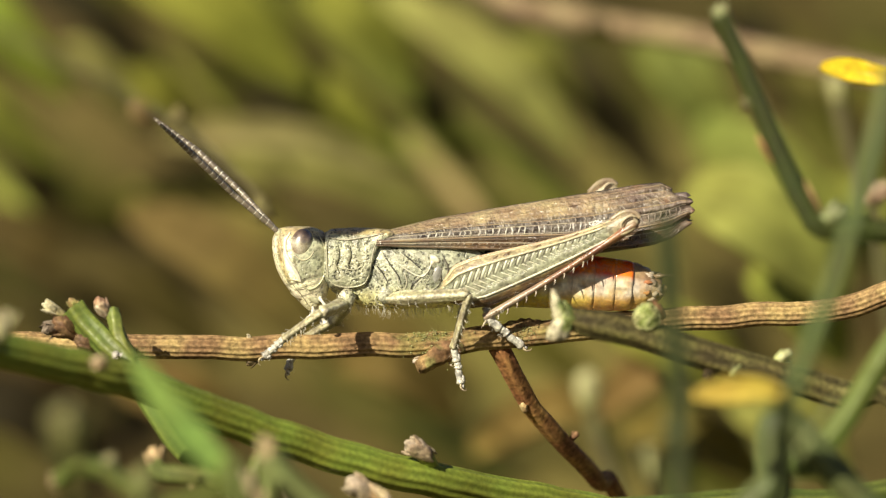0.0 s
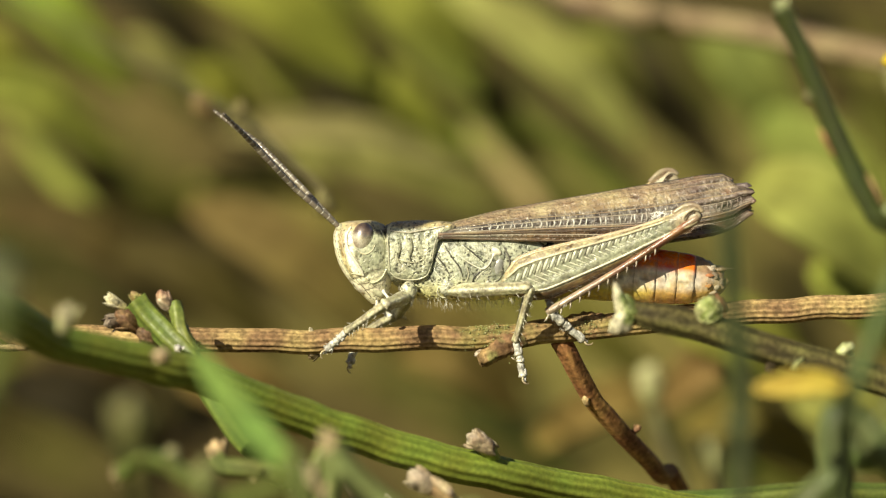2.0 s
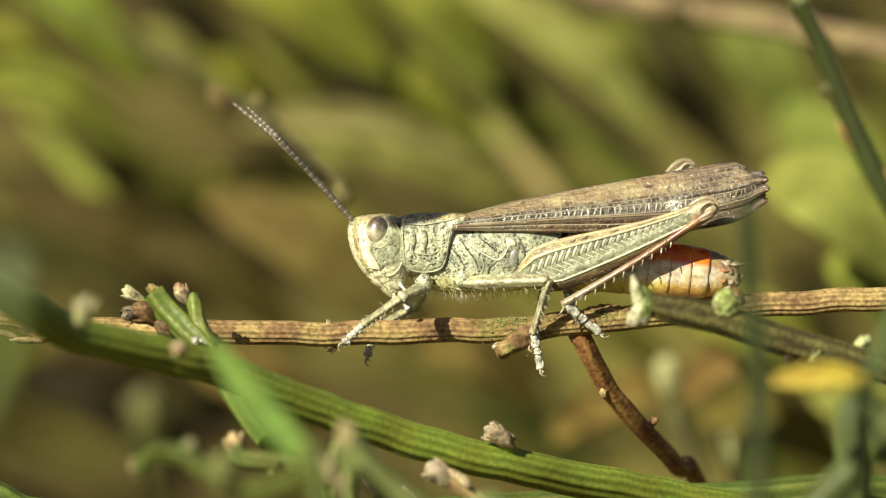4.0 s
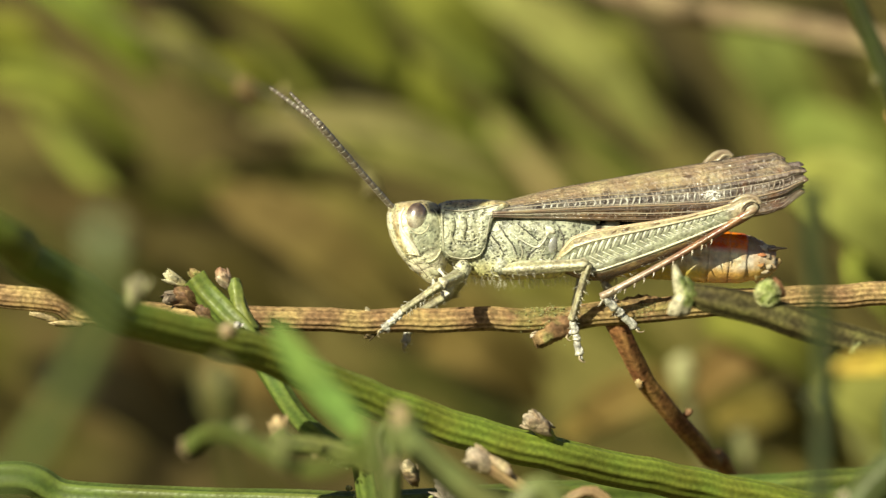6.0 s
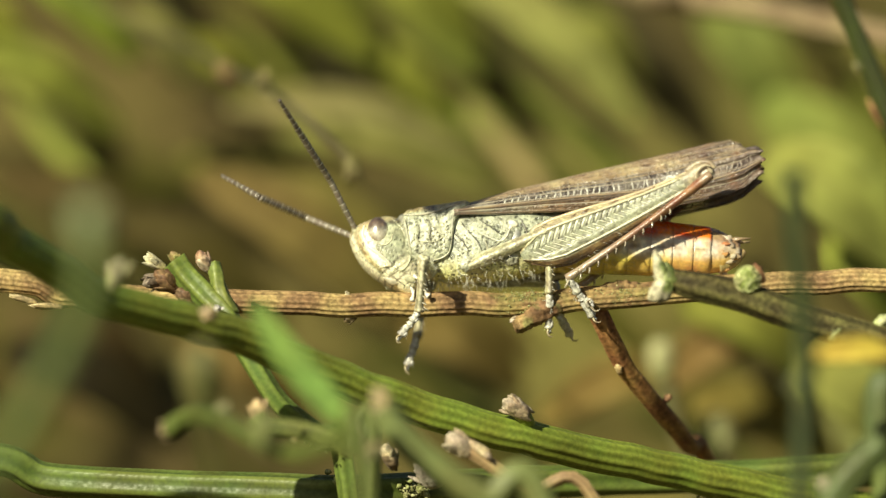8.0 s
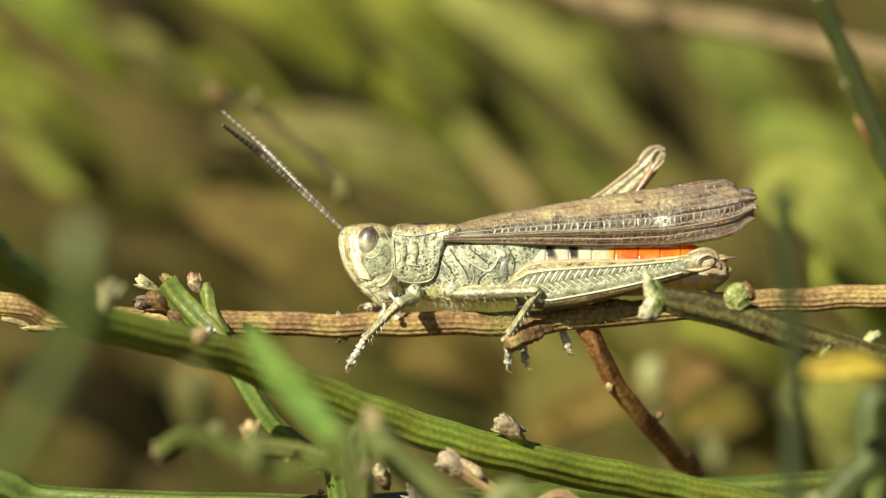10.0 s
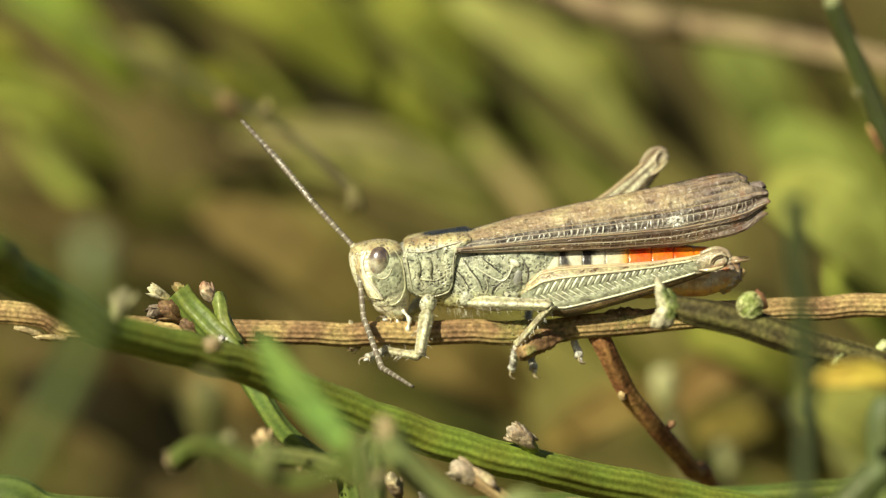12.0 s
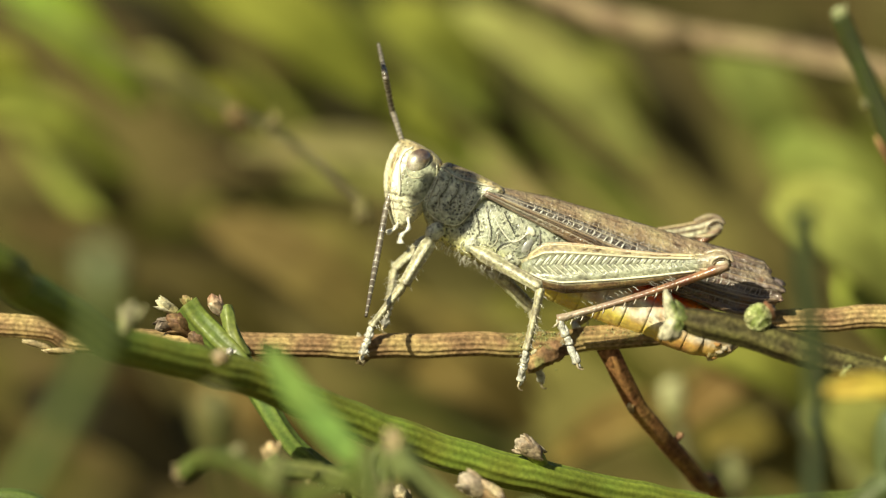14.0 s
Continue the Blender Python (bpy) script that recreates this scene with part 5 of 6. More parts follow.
def wing_pieces():
    sheet = Geo().sheet(wing_point, 130, 76, wing_tint, 0.05)
    veins = Geo()
    pale, brown = (0.42, 0.36, 0.27), (0.20, 0.14, 0.09)

    def on(u, v, out=0.015):
        return wing_point(u, v) + Vector((0, -out, 0))
    tan = (0.36, 0.265, 0.15)
    for v, r, c, u0, u1 in ((0.05, 0.03, brown, 0, 0.95), (0.12, 0.025, brown, 0.02, 0.97), (0.19, 0.03, pale, 0.0, 0.98), (0.27, 0.03, (0.16, 0.11, 0.07), 0.0, 0.985), (0.33, 0.045, (0.34, 0.25, 0.16), 0.0, 0.985), (0.38, 0.03, pale, 0.05, 0.985),
                            (0.53, 0.035, pale, 0.02, 0.985), (0.63, 0.03, tan, 0.1, 0.985), (0.74, 0.022, tan, 0.03, 0.98), (0.84, 0.022, tan, 0.02, 0.97), (0.94, 0.03, tan, 0.0, 0.96)):
        veins.tube([on(u0 + (u1 - u0) * i / 50, v + 0.012 * math.sin(i * 0.2 + v * 30) * smooth(0, 12, i)) for i in range(51)], r, c, 6)
    rnd = random.Random(2)
    for v0, v1, gap, r, c in ((0.38, 0.53, 0.0185, 0.042, (0.72, 0.69, 0.60)), (0.53, 0.63, 0.025, 0.034, (0.40, 0.35, 0.27)), (0.33, 0.38, 0.02, 0.02, pale), (0.12, 0.19, 0.021, 0.022, pale), (0.05, 0.12, 0.025, 0.02, brown), (0.19, 0.27, 0.02, 0.022, brown), (0.63, 0.74, 0.022, 0.022, pale), (0.74, 0.84, 0.025, 0.020, pale), (0.84, 0.94, 0.03, 0.018, tan)):
        u = 0.16 if v0 < 0.6 else 0.35
        while u < 0.97:
            du, k = rnd.uniform(-0.004, 0.008), rnd.uniform(0.6, 1.15)
            shade = mixc(mixc(c, (0.26, 0.19, 0.14), smooth(0.66, 0.92, u) * 0.85), (0.22, 0.17, 0.12), rnd.random() ** 2)
            veins.tube([on(u, v0), on(u + du * 0.5 + rnd.uniform(-0.003, 0.003), (v0 + v1) / 2, 0.025), on(u + du, v1)], r * k, shade, 5)
            u += gap * rnd.uniform(0.75, 1.3)
    for _ in range(46):
        u, v = rnd.gauss(0.685, 0.018), rnd.uniform(0.36, 0.56)
        veins.tube([on(u, v, 0.035), on(u + rnd.uniform(-0.012, 0.012), v + rnd.uniform(-0.05, 0.05), 0.035)], 0.026, (0.80, 0.78, 0.72), 5)
    return sheet, veins


sheet, veins = wing_pieces()
near_wing = part("wing", sheet, WING, hopper, "brown netted forewing, frayed at its tip")
part("venation", veins, SMOOTH, near_wing, "pale raised veins")
far_wing = part("wing", sheet.mirrored(), WING, hopper, "brown netted forewing, frayed at its tip")
part("venation", veins.mirrored(), SMOOTH, far_wing, "pale raised veins")
# hind wings, folded beneath: the ragged ends stick out
g = Geo().sheet(lambda u, v: (-1 + 12.1 * u - 0.3 * abs(math.sin(v * 14)) * smooth(0.85, 1, u), 0.35 * math.sin(v * 6), 0.9 + 0.9 * u + (0.5 + 1.2 * u * (1 - 0.4 * u)) * v), 40, 16, lambda u, v, p: mixc((0.20, 0.14, 0.11), (0.36, 0.30, 0.27), 0.5 + 0.5 * math.sin(v * 40)), 0.03)
hind_wing = part("hind_wing", g, WING, hopper, "smoky folded hind wing")

# limbs: each piece lies along its own x axis from its joint
FORE, MIDDLE, HIND, FEELER = (2.5, 2.25, 1.5), (3.8, 2.75, 1.85), (9.0, 7.7, 2.45), (2.75, 2.75, 2.75)


def straight(length, n=24):
    return [Vector((length * i / (n - 1), 0, 0)) for i in range(n)]


def bristles(g, length, r, count, seed, size=0.2, x0=0.1):
    rnd = random.Random(seed)
    for _ in range(count):
        a, x = rnd.uniform(0, 6.28), length * rnd.uniform(x0, 0.97)
        p = Vector((x, math.cos(a) * r * 0.9, math.sin(a) * r * 0.9))
        d = Vector((0.5, math.cos(a), math.sin(a))) * size * rnd.uniform(0.6, 1.3)
        g.tube([p, p + d * 0.6, p + d + Vector((0.03, 0, 0))], lambda s: 0.011 * (1 - 0.7 * s), (0.74, 0.72, 0.62), 4)


def small_femur(length, fat, seed):
    base_c = PALEG
    g = Geo().tube(straight(length), lambda s: fat * ease([(0, 0.55), (0.2, 1.0), (0.7, 0.8), (0.9, 0.75), (0.97, 0.95), (1, 0.45)], s),
                   lambda u, k, p: mixc(mixc(base_c, CREAM, 0.5 + 0.5 * math.cos(4 * 2 * math.pi * k)), (0.30, 0.27, 0.17), 0.6 * smooth(0.1, 0.5, noise.noise(Vector(p) * 2.2 + Vector((seed, 0, 0))))), 20, ribbed(4, 0.12, 0, 0))
    bristles(g, length, fat, 26, seed)
    return g


def small_tibia(length, fat, seed):
    g = Geo().tube(straight(length), lambda s: fat * ease([(0, 0.7), (0.08, 1.0), (0.3, 0.85), (0.85, 0.8), (1, 1.0)], s),
                   lambda u, k, p: mixc(mixc((0.44, 0.39, 0.21), (0.66, 0.61, 0.42), 0.5 + 0.5 * math.cos(8 * math.pi * k)), (0.28, 0.24, 0.16), 0.5 * smooth(0.1, 0.4, noise.noise(Vector(p) * 3 + Vector((seed, 0, 0))))), 16, ribbed(4, 0.10, 0, 0))
    for i in range(5):
        x = length * (0.45 + 0.12 * i)
        for y in (-1, 1):
            g.tube([(x, y * fat * 0.6, fat * 0.6), (x + 0.08, y * fat * 1.1, fat * 1.45)], lambda s: 0.024 * (1 - 0.85 * s), (0.6, 0.55, 0.42), 6)
    bristles(g, length, fat, 30, seed + 1, 0.22)
    return g


def tarsus_geo(length, fat, seed):
    """Three foot joints, two hooked claws and the pad between them."""
    pale = (0.66, 0.64, 0.55)
    g = Geo()
    x = 0.0
    for share, up in ((0.40, 0.0), (0.18, 0.03), (0.42, 0.0)):
        l = length * 0.86 * share
        g.tube([(x + l * i / 10, 0, up * math.sin(i * 0.3)) for i in range(11)], lambda s: fat * ease([(0, 0.6), (0.2, 0.85), (0.7, 0.75), (0.92, 1.05), (1, 0.7)], s),
               lambda u, k, p: mixc(pale, (0.42, 0.38, 0.28), 0.6 * smooth(0.6, 1, u) + 0.5 * noise.noise(Vector(p) * 4)), 14)
        g.egg((x + l * 0.7, 0, fat * 0.75), (l * 0.3, fat * 0.6, fat * 0.35), (0.74, 0.72, 0.66), 10, 6)
        x += l
    for y in (-1, 1):
        g.tube(curve([(x - 0.03, y * fat * 0.4, 0), (x + 0.14, y * fat * 1.3, -0.03), (x + 0.27, y * fat * 1.6, 0.10), (x + 0.26, y * fat * 1.5, 0.2)], 5), lambda s: 0.055 * (1 - 0.75 * s), (0.45, 0.36, 0.22), 8)
    g.egg((x + 0.1, 0, 0.06), (0.14, 0.12, 0.07), (0.82, 0.80, 0.76), 12, 7)
    bristles(g, length * 0.85, fat, 18, seed, 0.14)
    return g


def hind_femur():
    """The jumping thigh, with its herringbone outer face on -y."""
    L = HIND[0]
    tall = [(0, 0.22), (0.04, 0.5), (0.11, 0.92), (0.2, 0.95), (0.32, 0.82), (0.5, 0.58), (0.66, 0.41), (0.8, 0.34), (0.88, 0.33), (0.94, 0.44), (0.98, 0.40), (1, 0.2)]
    wide = [(0, 0.2), (0.1, 0.42), (0.25, 0.52), (0.5, 0.42), (0.8, 0.27), (0.94, 0.32), (1, 0.15)]

    under = [(0, 0.22), (0.11, 0.95), (0.2, 1.17), (0.32, 1.12), (0.5, 0.98), (0.66, 0.80), (0.8, 0.60), (0.9, 0.45), (0.98, 0.36), (1, 0.2)]

    def tint(u, k, p):
        z = p[2] / max(0.05, line(tall if p[2] > 0 else under, u))
        q = Vector(p)
        c = mixc((0.26, 0.27, 0.175), (0.38, 0.385, 0.255), 0.5 + noise.noise(q * 1.6))
        c = mixc(c, mixc((0.42, 0.345, 0.185), (0.56, 0.49, 0.30), 0.5 + noise.noise(q * 1.1)), smooth(0.45, 0.68, z))
        c = mixc(c, (0.66, 0.62, 0.42), smooth(-0.56, -0.62, z))
        c = mixc(c, mixc((0.07, 0.045, 0.025), (0.30, 0.20, 0.09), 0.5 + noise.noise(q * Vector((0.8, 3, 3)).x)), smooth(-0.68, -0.74, z))
        c = mixc(c, (0.14, 0.11, 0.07), 0.6 * smooth(0.25, 0.5, noise.noise(q * 0.9 + Vector((1.4, 0, 0)))) * smooth(0.5, 0.7, z))
        c = mixc(c, mixc((0.50, 0.42, 0.27), (0.34, 0.27, 0.17), 0.5 + noise.noise(q * 2.2)), smooth(0.82, 0.90, u))
        if p[1] > 0.05:
            inner = mixc((0.74, 0.68, 0.46), (0.20, 0.14, 0.075), smooth(0.45, 0.75, 0.5 + 0.5 * math.sin(z * 8.5 + 0.8) + 0.35 * noise.noise(q * Vector((0.7, 0.7, 0.7)).x)))
            c = mixc(c, inner, smooth(0.05, 0.15, p[1]))
        return c
    rings = []
    for i in range(70):
        u = i / 69
        h, b = line(tall, u), line(wide, u)
        ring = []
        for k in range(44):
            a = 2 * math.pi * k / 44
            c, s = math.cos(a), math.sin(a)
            y = b * math.copysign(abs(c) ** 0.75, c)
            z = (h if s > 0 else line(under, u)) * math.copysign(abs(s) ** 0.9, s)
            for edge in (0.62, -0.66):
                if abs(z / h - edge) < 0.09 and u < 0.86:
                    y *= 1.10
            if abs(z / h) < 0.5 and 0.06 < u < 0.8:
                y *= 0.90
            ring.append(Vector((L * u, y, z)))
        rings.append(ring)
    g = Geo().loft(rings, tint)

    def face(x, z):
        u = x / L
        h, b = line(tall if z > 0 else under, u), line(wide, u)
        s = min(0.98, abs(z / h))
        a = math.asin(s ** (1 / 0.9))
        return Vector((x, -(b * math.cos(a) ** 0.75 * (0.91 if s < 0.5 else 1.0) + 0.005), z))
    def strip(x0, z0, x1, z1, r, c, out=0.0):
        pts = [face(x0 + (x1 - x0) * k / 5, z0 + (z1 - z0) * k / 5) - Vector((0, out, 0)) for k in range(6)]
        ribs.tube(pts, lambda s: r * (0.45 + 0.55 * math.sin(math.pi * (0.1 + 0.8 * s))), c, 6)
    ribs = Geo()
    rnd = random.Random(23)
    for i in range(21):
        x = L * (0.055 + 0.036 * i) + rnd.uniform(-0.03, 0.03)
        h, b = line(tall, x / L), line(under, x / L)
        fade = smooth(0.86, 0.7, x / L)
        pale = mixc((0.40, 0.38, 0.24), (0.72, 0.72, 0.54), fade * rnd.uniform(0.75, 1.0))
        strip(x + 0.13, 0.02 * h, x + 0.13 + 0.42 * h, 0.50 * h, 0.085 * h ** 0.5, pale, -0.045)
        strip(x, 0.0, x + 0.42 * h, 0.52 * h, 0.026, (0.17, 0.16, 0.11))
        strip(x, -0.02, x + 0.62 * b, -0.56 * b, 0.040, mixc((0.42, 0.40, 0.26), (0.70, 0.69, 0.50), fade), -0.01)
        strip(x + 0.07, -0.04, x + 0.07 + 0.6 * b, -0.55 * b, 0.020, (0.20, 0.195, 0.13))
    for i in range(15):
        x = L * rnd.uniform(0.10, 0.84)
        h = line(tall, x / L)
        strip(x, h * rnd.uniform(0.66, 0.8), x + rnd.uniform(0.1, 0.35), h * rnd.uniform(0.66, 0.85), rnd.uniform(0.03, 0.06), mixc((0.12, 0.08, 0.04), (0.28, 0.19, 0.09), rnd.random()), -0.02)
    for edge, c, table in ((0.58, (0.74, 0.68, 0.44), tall), (-0.64, (0.78, 0.75, 0.54), under), (0.93, (0.66, 0.55, 0.33), tall)):
        ribs.tube([face(L * (0.04 + 0.8 * i / 40), edge * line(table, 0.04 + 0.8 * i / 40)) for i in range(41)], 0.05, c, 7)
    ribs.tube([(L * (0.03 + 0.88 * i / 40), 0, line(tall, 0.03 + 0.88 * i / 40)) for i in range(41)], 0.06, (0.55, 0.42, 0.24), 7)
    ribs.tube([(L * (0.03 + 0.88 * i / 40), 0, -line(under, 0.03 + 0.88 * i / 40)) for i in range(41)], 0.06, (0.16, 0.10, 0.06), 7)
    knee = Geo()
    for y in (-1, 1):
        knee.tube(curve([(L * 0.915, y * 0.27, -0.12), (L * 0.935, y * 0.34, 0.16), (L * 0.975, y * 0.32, 0.26), (L * 1.005, y * 0.26, 0.10)], 6), lambda s: 0.075 * math.sin(math.pi * (0.15 + 0.75 * s)), (0.62, 0.53, 0.35), 8)
        knee.tube(curve([(L * 0.93, y * 0.33, -0.10), (L * 0.95, y * 0.37, 0.08), (L * 0.985, y * 0.33, 0.12)], 6), 0.035, (0.13, 0.085, 0.045), 7)
        knee.tube(curve([(L * 0.86, y * 0.26, -0.26), (L * 0.92, y * 0.33, -0.34), (L * 0.98, y * 0.28, -0.30)], 6), lambda s: 0.09 * math.sin(math.pi * (0.12 + 0.8 * s)), (0.52, 0.42, 0.26), 8)
        knee.egg((L * 0.965, y * 0.24, -0.08), (0.36, 0.12, 0.25), lambda u, k, p: mixc((0.56, 0.47, 0.31), (0.26, 0.19, 0.11), abs(u - 0.4) * 1.7), 16, 10, None, 0.15)
    knee.tube(curve([(L * 0.88, 0, 0.38), (L * 0.95, 0, 0.5), (L * 1.0, 0, 0.32), (L * 1.015, 0, 0.0)], 5), 0.11, (0.40, 0.32, 0.20), 10)
    return g, ribs, knee


def hind_tibia():
    L = HIND[1]
    g = Geo().tube([Vector((L * i / 49, 0, 0.10 * math.sin(math.pi * i / 49))) for i in range(50)], lambda s: ease([(0, 0.18), (0.06, 0.22), (0.2, 0.17), (0.6, 0.14), (0.92, 0.15), (1, 0.18)], s),
                   lambda u, k, p: mixc(mixc((0.34, 0.155, 0.085), (0.20, 0.09, 0.05), 0.5 + noise.noise(Vector(p) * 1.4)), (0.43, 0.33, 0.23), smooth(0.3, 0.9, u) + (0.5 if u < 0.08 else 0)), 16, ribbed(4, 0.08, 0, 0))
    for i in range(11):
        x = L * (0.30 + 0.062 * i)
        for y in (-1, 1):
            g.tube(curve([(x, y * 0.09, 0.2), (x + 0.08, y * 0.15, 0.31), (x + 0.17, y * 0.19, 0.38)], 3), lambda s: 0.036 * (1 - 0.85 * s), (0.58, 0.50, 0.37), 6)
    for y in (-1, 1):
        for l in (0.35, 0.5):
            g.tube([(L - 0.05, y * 0.12, 0.12), (L + l * 0.6, y * 0.2, 0.28)], lambda s: 0.05 * (1 - 0.8 * s), (0.66, 0.58, 0.42), 6)
    bristles(g, L, 0.16, 70, 9, 0.22, 0.3)
    return g


def feeler_piece(number):
    L = FEELER[number]
    beads = 8
    r0, r1 = ((0.14, 0.16), (0.16, 0.175), (0.175, 0.085))[number]
    g = Geo().tube(straight(L, beads * 10 + 1), lambda s: (r0 + (r1 - r0) * s) * (0.90 + 0.12 * abs(math.cos(math.pi * beads * s)) ** 0.5),
                   lambda u, k, p: mixc(mixc((0.24, 0.20, 0.145), (0.125, 0.10, 0.075), 0.5 * number + noise.noise(Vector(p) * 3)), (0.66, 0.62, 0.52), smooth(0.32, 0.12, abs(math.cos(math.pi * beads * u)))), 14, None, True, 0.8)
    if number == 0:
        g.egg((0.12, 0, 0), (0.25, 0.18, 0.18), (0.52, 0.49, 0.32), 14, 8)
    return g


def limb(names, meshes, mat, labels):
    return [part(n, m, mt, hopper, l) for n, m, mt, l in zip(names, meshes, mat, labels)]


def legs():
    out = {}
    for near in (True, False):
        word = "NEAR" if near else "FAR"
        out["FORELEG_" + word] = limb(("fore_femur", "fore_tibia", "fore_tarsus"), (small_femur(FORE[0], 0.30, 3), small_tibia(FORE[1], 0.20, 4), tarsus_geo(FORE[2], 0.19, 5)), (LEG, LEG, LEG), ("grey-green front thigh", "pale front shin", "white front foot with claws"))
        out["MIDLEG_" + word] = limb(("middle_femur", "middle_tibia", "middle_tarsus"), (small_femur(MIDDLE[0], 0.30, 6), small_tibia(MIDDLE[1], 0.19, 7), tarsus_geo(MIDDLE[2], 0.19, 8)), (LEG, LEG, LEG), ("grey-green middle thigh", "pale middle shin", "white middle foot with claws"))
        thigh, ribs, knee = hind_femur()
        shin, foot = hind_tibia(), tarsus_geo(HIND[2], 0.20, 9)
        if not near:
            thigh, ribs, knee = thigh.mirrored(), ribs.mirrored(), knee.mirrored()
        pieces = limb(("hind_femur", "hind_tibia", "hind_tarsus"), (thigh, shin, foot), (LEG, SMOOTH, LEG), ("thick jumping thigh with herringbone face", "spiny red-brown hind shin", "white hind foot with claws"))
        part("herringbone", ribs, SMOOTH, pieces[0], "white herringbone ridges and keels")
        part("knee", knee, SMOOTH, pieces[0], "tan knee lobes")
        out["HINDLEG_" + word] = pieces
        out["ANTENNA_" + word] = limb(("antenna_base", "antenna_middle", "antenna_tip"), [feeler_piece(i) for i in range(3)], (SMOOTH,) * 3, ("ringed brown feeler",) * 3)
    return out


LIMB_PIECES = legs()

# ---- movement: where the body and the joints are, in millimetres (joints: across and up) ----
BODY = [  # seconds, x, y, z, tail up, roll, turn
    (0, -0.39, 0, -0.58, 0, 0, 0),
    (1.5, -0.4, 0, -0.57, 0, 0, 0),
    (3, -0.43, 0, -0.44, 1.3, 0, 0),
    (4.2, -0.54, 0, -0.48, 1.1, 0, 0),
    (6.3, -0.55, 0, -0.37, 1.1, 0, 0),
    (6.5, -0.48, 0, -0.46, 1.0, 0, 0),
    (6.8, -0.84, 0, -0.58, 7.0, 0, 0),
    (7, -0.97, 0, -0.68, 10.0, 0, 0),
    (7.3, -1.13, 0, -0.72, 9.9, -3, 0),
    (7.4, -0.93, 2.3, -2.75, 16.8, -58, 0),
    (7.5, -0.86, 2.3, -2.75, 16.8, -58, 0),
    (7.7, -0.96, 2.2, -2.68, 16.4, -54, 0),
] + [
    (7.8, -0.82, 1.8, -2.33, 14.8, -42, 0),
    (8, -1.24, 0.8, -1.07, 5.6, -14, 0),
    (8.2, -0.77, 0.2, -0.82, 5.2, -2, 0),
    (10.3, -1.45, 0, -1.21, 1.1, 3, 0),
    (10.5, -1.47, 0, -1.11, 0.8, 3, 0),
    (10.8, -1.38, 0, -0.84, 0.6, 16, 0),
    (11, -1.26, 0, -0.89, -0.4, 17, 0),
    (11.5, -1.26, 0, -0.96, 1.6, 16, 0),
    (12, -1.33, 0, -1.00, 2.5, 12, 0),
    (12.5, -1.31, 0, -0.72, -1.9, 3, 0),
    (13, -1.24, 0, -0.22, -9.9, 0, 0),
    (13.5, -1.10, 0, 0.32, -16.3, 0, 0),
] + [
    (14, -1.03, 0, 0.66, -23.6, 0, 0),
]
NOD = [  # seconds, nod, drop, turn towards the light side, reach forward, tilt of the saddle
    (0, 0, 0, 4, 0, 0),
    (3, 3, 0, 4, 0, 0),
    (4.2, 4, 0, 4, 0, 0),
    (6.3, 5, 0, 4, 0, 0),
    (6.5, 14, 0.15, 4, 0.04, 3.1),
    (6.8, 24, 0.6, 4, 0.11, 7.9),
    (7, 27, 0.85, 4, 0.15, 11),
    (7.3, 25, 0.85, 4, 0.15, 11),
    (7.4, 30, 0.67, 4, 0.12, 9.4),
    (7.7, 30, 0.37, 4, 0.03, 4.6),
    (7.8, 18, 0.3, 4, 0, 3),
    (8, 16, 0.15, 4, 0, 2.8),
    (8.2, 8, 0, 4, 0, 2.6),
    (10.3, 3, 0, 4, 0, 0.2),
] + [
    (10.5, 5, 0, 4, 0, 0),
    (10.6, 15, 0.3, 4, 0.08, 4.4),
    (10.8, 28, 0.8, 4, 0.24, 9),
    (11, 30, 1.05, 4, 0.4, 14),
    (11.5, 24, 0.8, 4, 0.3, 12),
    (12, 5, 0.35, 4, 0.12, 6),
    (12.5, -1.5, 0, 4, 0, 0),
    (13, -8, 0, 3, 0, 0),
    (13.5, -6, 0, 2, 0, 0),
    (14, -4, 0, 2, 0, 0),
]
